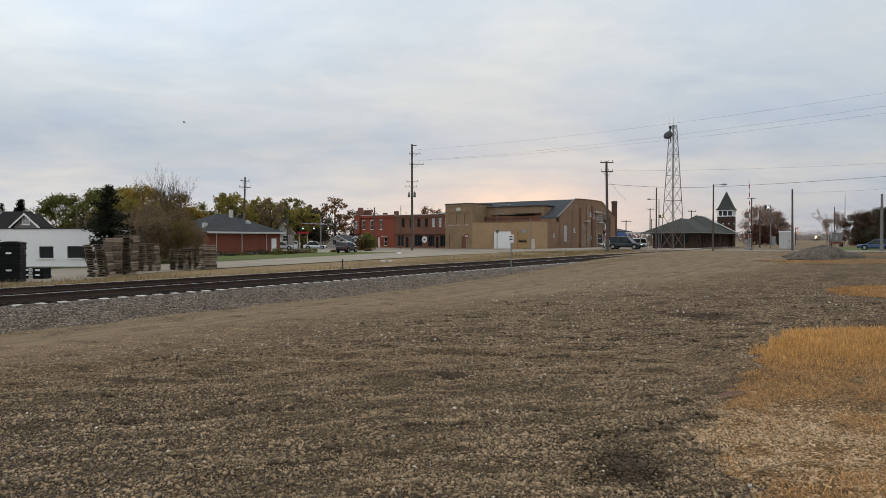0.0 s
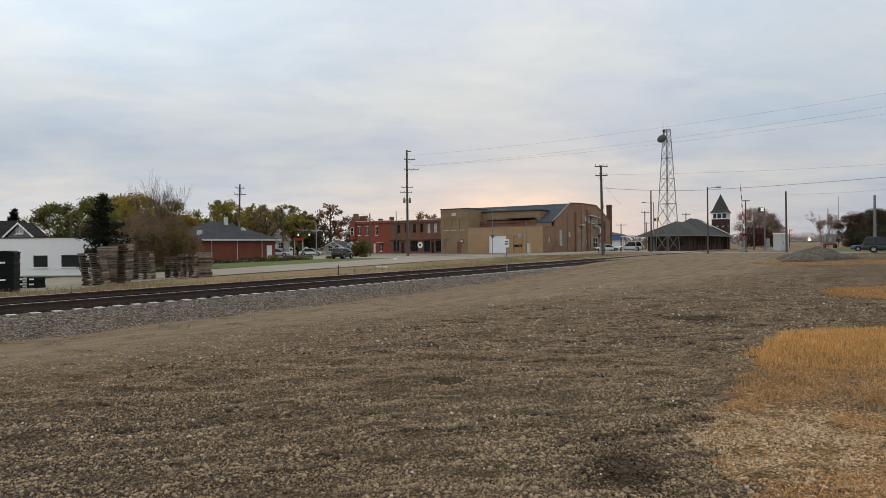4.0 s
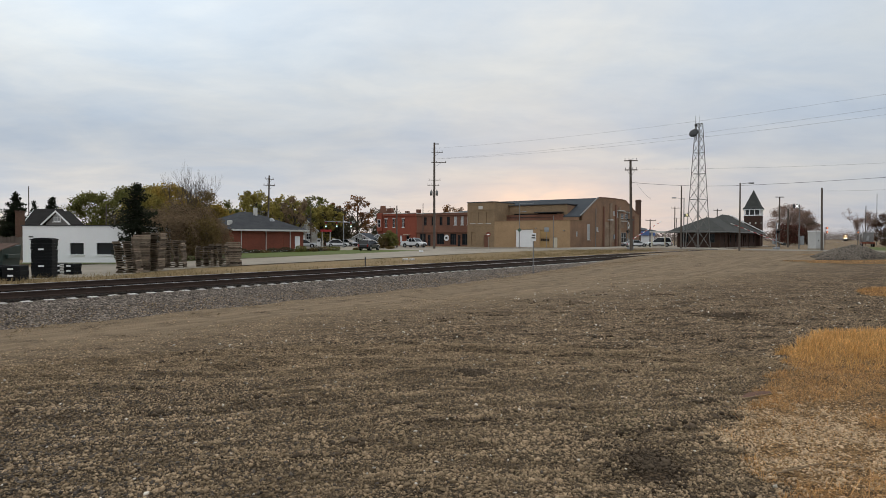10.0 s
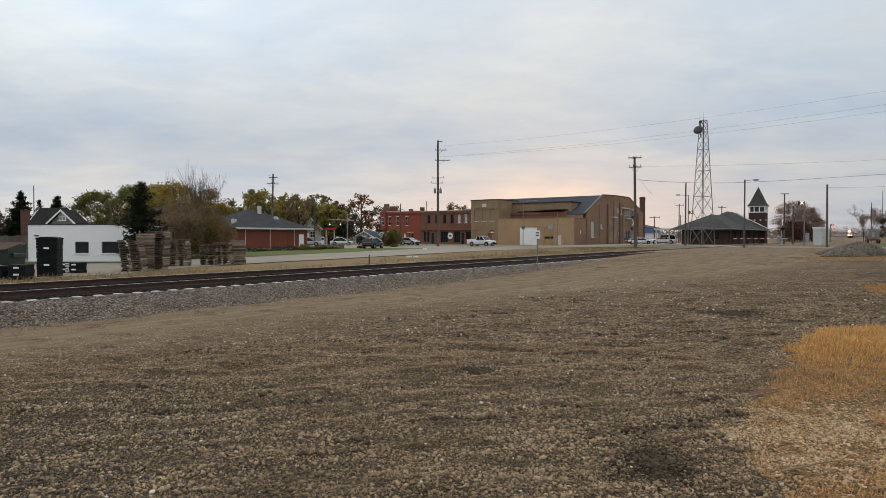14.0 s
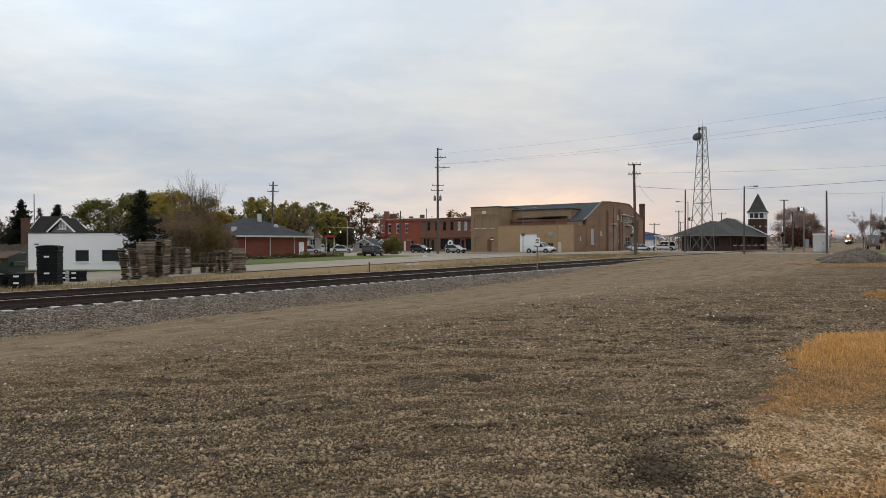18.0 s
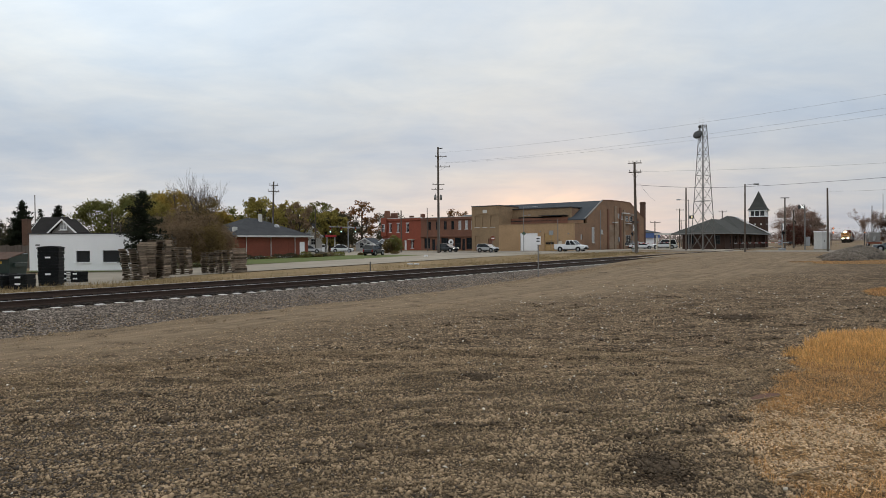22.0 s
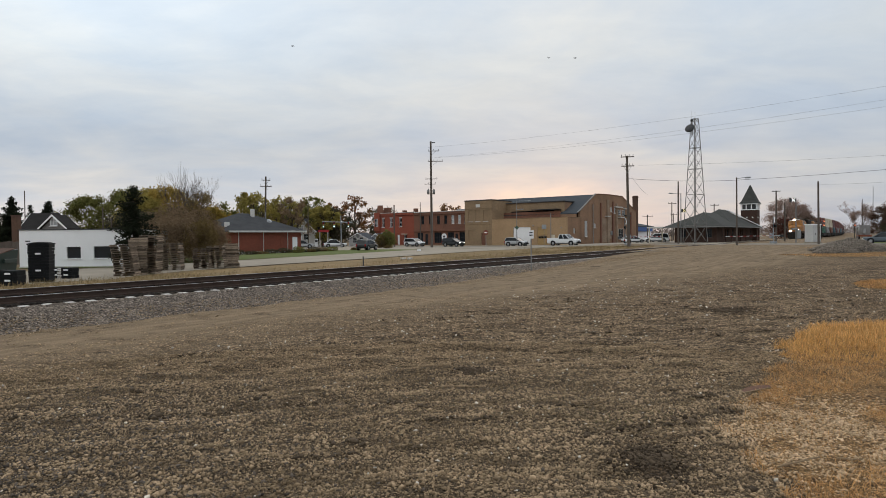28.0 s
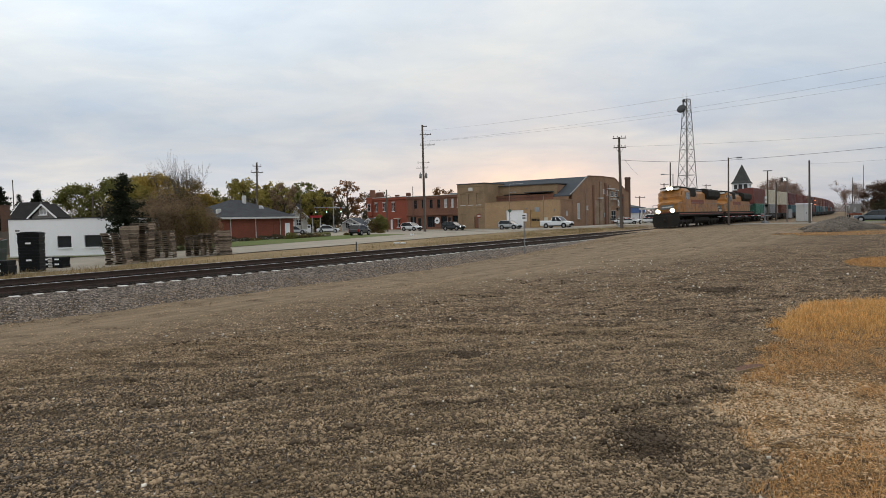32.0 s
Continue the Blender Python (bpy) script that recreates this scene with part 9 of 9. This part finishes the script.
tray_stack(-22.2, 37.0, -5, 0.66, 3, 0.22, "low stack of black plastic trays on the grass")
tray_stack(-26.1, 36.4, 0, 0.7, 3, 0.2, "low stack of black plastic trays on the grass")
dumpster()
tray_stack(-21.98, 31.75, 6, 0.85, 3, 0.26, "low stack of black plastic trays beside the dumpster")
tray_stack(-23.05, 31.7, -3, 0.8, 3, 0.24, "low stack of black plastic trays beside the dumpster")


def slat_bundle():
    t = thing("slat_bundle", "small upright bundle of pale slats among trays", "bundle", on_ground(-22.66, 36.9, 0, 0.02))
    for i in range(7):
        box_part("slat", -0.14, 0.14, -0.2, 0.2, i * 0.095, i * 0.095 + 0.055, TRIM, t, bevel=0.008)
    for x in (-0.1, 0.1):
        box_part("spacer", x - 0.02, x + 0.02, -0.15, 0.15, 0.056, 0.62, PALLET, t)


slat_bundle()


# ------------------------------------------------------------------ signs and small street furniture
def post_sign(x, y, h, label, plate=None, z=None, bars=0):
    t = thing("trackside_sign", label, "sign", pose(x, y, zg(x, y) if z is None else z, 0, 0, -10))
    part("post", add_rod(bm_new(), (0, 0, -0.2), (0, 0, h), 0.035, None, 8), DARKMETAL if plate is None else GREYPOLE, t)
    if plate:
        w, hh, mat = plate
        p = box_part("plate", -w / 2, w / 2, -0.06, -0.04, h - hh, h, mat, t, "white plate with dark marks", bevel=0.01)
        for i in range(bars):
            box_part("mark", -w * 0.3, w * 0.3, -0.068, -0.062, h - hh * (0.35 + 0.3 * i), h - hh * (0.2 + 0.3 * i), DARKMETAL, p)


post_sign(-4.55, 35.4, 1.15, "thin dark trackside post", None, 0.05)
post_sign(5.35, 37.8, 2.35, "trackside post with a small white number plate", (0.32, 0.5, WHITE), 0.25, 2)
post_sign(-3.0, 78, 0.5, "small pale marker post in the grass", (0.5, 0.2, WHITE), 0.2)
post_sign(16.9, 104, 3.6, "square street sign on a thin post", (0.75, 0.75, GALV), None)


SIGNGREEN = noise_mat("faded_green_sign", (0.07, 0.12, 0.085), (0.06, 0.10, 0.075), 2, 0.6, (0.04, 0.07, 0.05), 12, 0.0)


def stop_sign():
    t = thing("stop_sign", "faded red octagonal road sign on a thin post", "sign", pose(6.9, 100, zg(6.9, 100), 0, 0, -4))
    part("post", add_rod(bm_new(), (0, 0, -0.2), (0, 0, 2.9), 0.035, None, 8), GALV, t)
    bm = bm_new()
    bmesh.ops.create_cone(bm, cap_ends=True, segments=8, radius1=0.40, radius2=0.40, depth=0.02, matrix=pose(0, -0.05, 2.45, 90, 22.5, 0))
    part("plate", bm, DULLRED, t, "faded red plate")
    box_part("mark", -0.24, 0.24, -0.066, -0.062, 2.38, 2.52, WHITE, t, "white bar of lettering")


def twin_street_lamp():
    t = tapered_pole(12.35, 104, 7.7, 0.07, GREYPOLE, "thin grey street lamp with two short arms", "street_lamp", "street lamp")
    for z, a in ((7.6, 1.9), (6.2, 0.7)):
        part("arm", add_rod(bm_new(), (0, 0, z), (a, 0, z + 0.08), 0.03), GALV, t)
        part("lamp_head", add_box(bm_new(), a - 0.05, a + 0.45, -0.12, 0.12, z, z + 0.14, 0.04), GALV, t)
    bm = bm_new()
    bmesh.ops.create_cone(bm, cap_ends=True, segments=4, radius1=0.36, radius2=0.36, depth=0.02, matrix=pose(0, -0.1, 3.2, 90, 0, 0))
    part("diamond_plate", bm, SIGNGREEN, t, "dark green diamond plate")


stop_sign()
twin_street_lamp()


def litter(x, y, label):
    t = box_part("concrete_block", -0.28, 0.28, -0.12, 0.12, 0, 0.16, TRIM, None, bevel=0.03)
    t.matrix_world = on_ground(x, y, random.uniform(0, 90), 0.02)
    tagged(t, label, "block")


litter(-2.9, 54.2, "small pale concrete block in the grass")
litter(-3.5, 54.6, "small pale concrete block in the grass")


def traffic_signal(x, y, turn, label, arm=5.2, h=5.6):
    t = thing("traffic_signal", label, "traffic light", on_ground(x, y, turn))
    part("pole", add_rod(bm_new(), (0, 0, 0), (0, 0, h + 1.2), 0.11, 0.08, 10), GALV, t)
    part("mast_arm", add_rod(bm_new(), (-arm, 0, h + 0.1), (arm * 0.55, 0, h - 0.1), 0.07, 0.09, 8), GALV, t)
    for x2, lit in ((-arm + 0.3, 0), (-arm * 0.35, 1), (arm * 0.4, 0)):
        s = part("signal_head", add_box(bm_new(), x2 - 0.18, x2 + 0.18, -0.25, -0.05, h - 1.05, h + 0.02, 0.03), DARKMETAL, t, "dark traffic signal head")
        for k in range(3):
            on = lit and k == 2
            part("lens", add_rod(bm_new(), (x2, -0.275, h - 0.85 + k * 0.33), (x2, -0.252, h - 0.85 + k * 0.33), 0.13, None, 12), SIGNALGREEN if k == 0 else (REDLENS if k == 2 else YELLOW), s)
    part("street_name_plate", add_box(bm_new(), 1.0, 2.2, -0.12, -0.1, h - 0.25, h + 0.05), GALV, t)


SIGNALGREEN = glow_mat("signal_green", (0.6, 0.95, 0.85), 1.2)
REDGLOW = glow_mat("red_signal", (1.0, 0.22, 0.08), 2.0)
WARMGLOW = glow_mat("warm_lamp", (1.0, 0.55, 0.25), 5.0)
traffic_signal(-19.3, 118, 0, "traffic signal on a grey mast arm over the side street", 3.6, 4.9)


def filling_station():
    t = thing("filling_station_canopy", "small canopy with a red edge at a filling station", "canopy", on_ground(-24.5, 128, 10))
    box_part("canopy", -1.1, 1.1, -1.6, 1.6, 3.15, 3.5, TRIM, t, bevel=0.03)
    box_part("red_fascia", -1.12, 1.12, -1.66, -1.605, 3.1, 3.55, REDWHITE_RED, t, "red fascia")
    for x in (-0.8, 0.8):
        part("post", add_rod(bm_new(), (x, 0, 0), (x, 0, 3.15), 0.12, None, 8), TRIM, t)
    for x in (-1.5, 1.5):
        p = part("fuel_pump", add_box(bm_new(), x - 0.35, x + 0.35, -0.9, -0.4, 0.1, 1.7, 0.05), WHITE, t)
        part("dial", add_box(bm_new(), x - 0.25, x + 0.25, -0.92, -0.905, 1.1, 1.5), DARKMETAL, p)
    part("price_sign", add_box(bm_new(), -5.5, -4.3, -1.0, -0.8, 0.2, 2.4, 0.03), WHITE, t)


filling_station()
gabled_house(-32.8, 132, 5.6, 9, 3.4, 6.0, TRIM, ROOFDARK, 4, "grey gabled house beside the filling station")
gabled_house(-22.1, 146, 4.6, 6, 1.5, 2.75, WHITE, ROOFBLUE, -12, "low white bungalow with a shallow gable")
gabled_house(-17.6, 150, 3.0, 6, 1.5, 2.6, WHITE, ROOFBLUE, -12, "small white garage with a shallow gable")


def cement_mixer():
    t = thing("cement_mixer_truck", "grey concrete mixer truck with a round drum", "truck", pose(86.5, 128, 0.74, 0, 0, 60))
    part("chassis", add_box(bm_new(), -3.5, 3.0, -1.1, 1.1, 0.6, 0.95, 0.04), RUSTRED, t)
    part("cab", add_box(bm_new(), 1.6, 3.2, -1.15, 1.15, 0.9, 2.6, 0.12), GREYPOLE, t)
    part("windscreen", add_box(bm_new(), 3.19, 3.22, -1.0, 1.0, 1.7, 2.4), CARGLASS, t)
    bm = bm_new()
    add_rod(bm, (-2.6, 0, 2.0), (-0.9, 0, 1.9), 0.55, 1.05, 16)
    add_rod(bm, (-0.9, 0, 1.9), (0.4, 0, 1.8), 1.05, 1.05, 16)
    add_rod(bm, (0.4, 0, 1.8), (1.4, 0, 1.7), 1.05, 0.6, 16)
    part("drum", bm, GREYPOLE, t, "grey mixing drum", True)
    part("chute", add_rod(bm_new(), (-2.7, 0, 2.1), (-3.6, 0.2, 1.1), 0.25, 0.2, 8), GREYPOLE, t)
    part("frame", add_box(bm_new(), -2.9, -2.6, -0.9, 0.9, 0.95, 2.9, 0.04), GREYPOLE, t)
    for x in (-2.6, -1.4, 2.3):
        for y in (-0.95, 0.95):
            wheel_part(t, x, y, 0.48, 0.3)


RUSTRED = noise_mat("rusty_red_paint", (0.22, 0.06, 0.03), (0.17, 0.05, 0.03), 1.5, 0.7, (0.08, 0.03, 0.02), 10, 0.1)
cement_mixer()


def lit_signal(x, y, h, lamps, label):
    t = thing("signal_post", label, "signal", on_ground(x, y))
    part("post", add_rod(bm_new(), (0, 0, 0), (0, 0, h), 0.08, None, 8), DARKMETAL, t)
    for dx, dz, mat in lamps:
        hd = part("lamp_hood", add_rod(bm_new(), (dx, -0.1, h + dz), (dx, 0.1, h + dz), 0.26, None, 12), DARKMETAL, t)
        part("lens", add_rod(bm_new(), (dx, -0.13, h + dz), (dx, -0.105, h + dz), 0.15, None, 12), mat, hd)


lit_signal(92.5, 152, 4.4, ((0.5, -0.2, REDGLOW), (0.5, -1.2, REDGLOW), (-0.6, -1.2, WARMGLOW)), "signal post with lit red lamps beside the line")
lit_signal(100.5, 152, 3.2, ((0.0, 0.0, REDGLOW),), "far signal post with one red lamp")
lit_signal(108.0, 190, 4.5, ((0.0, 0.0, WARMGLOW),), "far post with a warm lamp")



def bird(label):
    """x runs forward; the bird's belly is at z = 0."""
    t = thing("bird", label, "bird", None, "birds")
    body = loft([ring(x, w, 0.09 - h, 0.09 + h, 0.01, 0.015) for x, w, h in ((-0.15, 0.05, 0.02), (-0.06, 0.11, 0.055), (0.05, 0.12, 0.065), (0.13, 0.07, 0.045))])
    part("body", body, FEATHER, t)
    bm = bm_new()
    bmesh.ops.create_uvsphere(bm, u_segments=10, v_segments=8, radius=0.045, matrix=pose(0.165, 0, 0.115))
    part("head", bm, FEATHER, t)
    part("beak", add_rod(bm_new(), (0.20, 0, 0.112), (0.245, 0, 0.105), 0.012, 0.002, 6), DARKMETAL, t)
    part("tail", add_prism(bm_new(), [(-0.30, -0.06), (-0.14, -0.02), (-0.14, 0.02), (-0.30, 0.06)], 0.085, 0.097, "z"), FEATHER, t)
    for s in (-1, 1):
        part("wing", add_prism(bm_new(), [(0.09, s * 0.05), (-0.07, s * 0.05), (-0.12, s * 0.24), (-0.06, s * 0.40), (0.02, s * 0.30)], 0.12, 0.132, "z"), FEATHER, t, m=pose(0, 0, 0, s * 18))
    return t


FEATHER = noise_mat("dark_feathers", (0.03, 0.03, 0.033), (0.045, 0.044, 0.046), 6, 0.7, (0.018, 0.018, 0.02), 30, 0.0)
bird_a = bird("small dark bird that flies off over the street")
bird_b = bird("small dark bird that flies off over the street")
bird_c = bird("small dark bird that flies off over the roofs")
bird_d = bird("small dark bird that crosses the sky at the start")
# ------------------------------------------------------------------ what moves
def train_pose(s):
    """Pose of a rail vehicle whose middle is at s, running down the line."""
    a, b = track_point(s + 3.0), track_point(s - 3.0)
    p = track_point(s, 0, RAILZ + TILT / 2)
    return Matrix.Translation(p) @ pose(0, 0, 0, 0, 0, math.degrees(math.atan2(b.y - a.y, b.x - a.x))) @ pose(0, 0, 0, math.degrees(math.atan2(-TILT, 1.505)) * -1)


def front_at(t):
    return 71.7 + 23.4 * (32.0 - t)


def lane_rows(lane, turn, rows):
    return [(t, street_pose(lat, lane, turn)) for t, lat in rows]


# birds: resting on the warehouse roof, then off over the street
BIRD_A = [(0.0, 20.0, 133.0, 9.62), (25.5, 20.0, 133.0, 9.62), (26.5, 17.5, 122.0, 17.0), (27.5, 15.4, 110.0, 29.8), (28.5, 24.2, 105.0, 33.7), (29.0, 28.1, 100.0, 34.3), (29.5, 32.2, 98.0, 34.8), (32.0, 48.5, 85.0, 37.5)]
BIRD_B = [(0.0, 22.0, 132.5, 9.62), (25.6, 22.0, 132.5, 9.62), (26.5, 21.0, 122.0, 17.0), (27.5, 19.8, 110.0, 29.6), (28.5, 28.9, 105.0, 34.0), (29.0, 32.6, 100.0, 35.0), (29.5, 36.6, 98.0, 35.5), (32.0, 54.0, 85.0, 38.0)]
BIRD_C = [(0.0, -4.0, 145.0, 8.35), (25.4, -4.0, 145.0, 8.35), (26.5, -10.0, 126.0, 18.0), (27.5, -20.0, 110.0, 31.4), (28.5, -30.8, 105.0, 37.0), (29.0, -35.6, 100.0, 38.3), (32.0, -60.0, 82.0, 46.0)]

BIRD_D = [(0.0, -34.0, 90.0, 18.9), (1.0, -46.9, 90.0, 23.7), (2.0, -61.0, 88.0, 27.0), (4.0, -92.0, 80.0, 29.0), (8.0, -140.0, 40.0, 16.0), (12.0, -160.0, 0.0, 0.1), (32.0, -160.2, -0.2, 0.1)]


def fly(ob, rows):
    out = []
    for i, (t, x, y, z) in enumerate(rows):
        a, b = rows[max(0, i - 1)], rows[min(len(rows) - 1, i + 1)]
        turn = math.degrees(math.atan2(b[2] - a[2], b[1] - a[1])) if i > 1 else math.degrees(math.atan2(rows[3][2] - rows[2][2], rows[3][1] - rows[2][1]))
        out.append((t, pose(x, y, z, 0, 0, turn)))
    walk(ob, out)


def motions():
    for ob, back in TRAIN:
        half = LOCO_LEN / 2 if "locomotive" in ob.name else WELL_LEN / 2
        walk(ob, [(float(t), train_pose(front_at(t) + back + half)) for t in range(0, 33, 2)])
    walk(big_suv, lane_rows(94, TOWARDS, [(0.0, 32.0), (0.5, 28.2), (1.0, 24.1), (2.0, 15.5), (3.0, 6.9), (3.5, 2.7), (5.0, -10.5), (8.0, -42.0), (10.0, -66.0), (11.0, -76.0), (32.0, -76.0)]))
    walk(pickup, lane_rows(94, TOWARDS, [(0.0, 122.0), (6.0, 97.0), (8.0, 87.5), (10.0, 78.4), (12.0, 70.6), (13.0, 66.7), (14.0, 63.3), (17.0, 53.9), (18.0, 51.4), (19.0, 48.9), (20.0, 47.1), (21.0, 46.0), (22.0, 45.7), (32.0, 45.7)]))
    walk(small_suv, lane_rows(94, TOWARDS, [(0.0, 138.0), (8.0, 105.0), (12.0, 88.0), (14.0, 80.3), (17.0, 71.5), (19.0, 67.0), (20.0, 65.2), (22.0, 62.1), (23.0, 60.5), (24.0, 59.2), (26.0, 56.2), (28.0, 54.7), (29.0, 54.6), (32.0, 54.6)]))
    walk(van, lane_rows(94, TOWARDS, [(0.0, 160.0), (8.0, 125.0), (13.0, 98.0), (17.0, 79.8), (18.0, 77.6), (19.0, 75.7), (20.0, 74.2), (22.0, 71.2), (24.0, 69.6), (28.0, 68.2), (30.0, 67.2), (32.0, 66.6)]))
    walk(white_van, lane_rows(94, TOWARDS, [(0.0, 185.0), (10.0, 140.0), (20.0, 96.0), (24.0, 81.0), (26.0, 78.6), (28.0, 77.6), (32.0, 76.6)]))
    walk(sedan, lane_rows(97.2, AWAY, [(0.0, -85.0), (10.0, -60.0), (15.0, -28.0), (18.0, -6.5), (19.5, -0.5), (21.0, 2.3), (22.0, 2.6), (32.0, 2.6)]))
    base = Matrix.Translation((0, 0.28, 1.15))
    walk(arm_town, [(t, base @ pose(0, 0, 0, 0, a, 0)) for t, a in ((0.0, 3), (4.0, 5), (6.0, 13), (7.5, 26), (8.5, 37), (9.5, 53), (10.5, 72), (12.0, 89), (32.0, 89))])
    walk(arm_lot, [(t, base @ pose(0, 0, 0, 0, a, 0)) for t, a in ((0.0, 2), (4.0, 5), (6.0, 16), (7.5, 34), (8.5, 48), (9.5, 66), (10.5, 80), (12.0, 90), (32.0, 90))])
    fly(bird_a, BIRD_A)
    fly(bird_b, BIRD_B)
    fly(bird_c, BIRD_C)
    walk(bird_d, [(t, pose(x, y, z, 0, 0, 172 + 6 * i)) for i, (t, x, y, z) in enumerate(BIRD_D)])


motions()
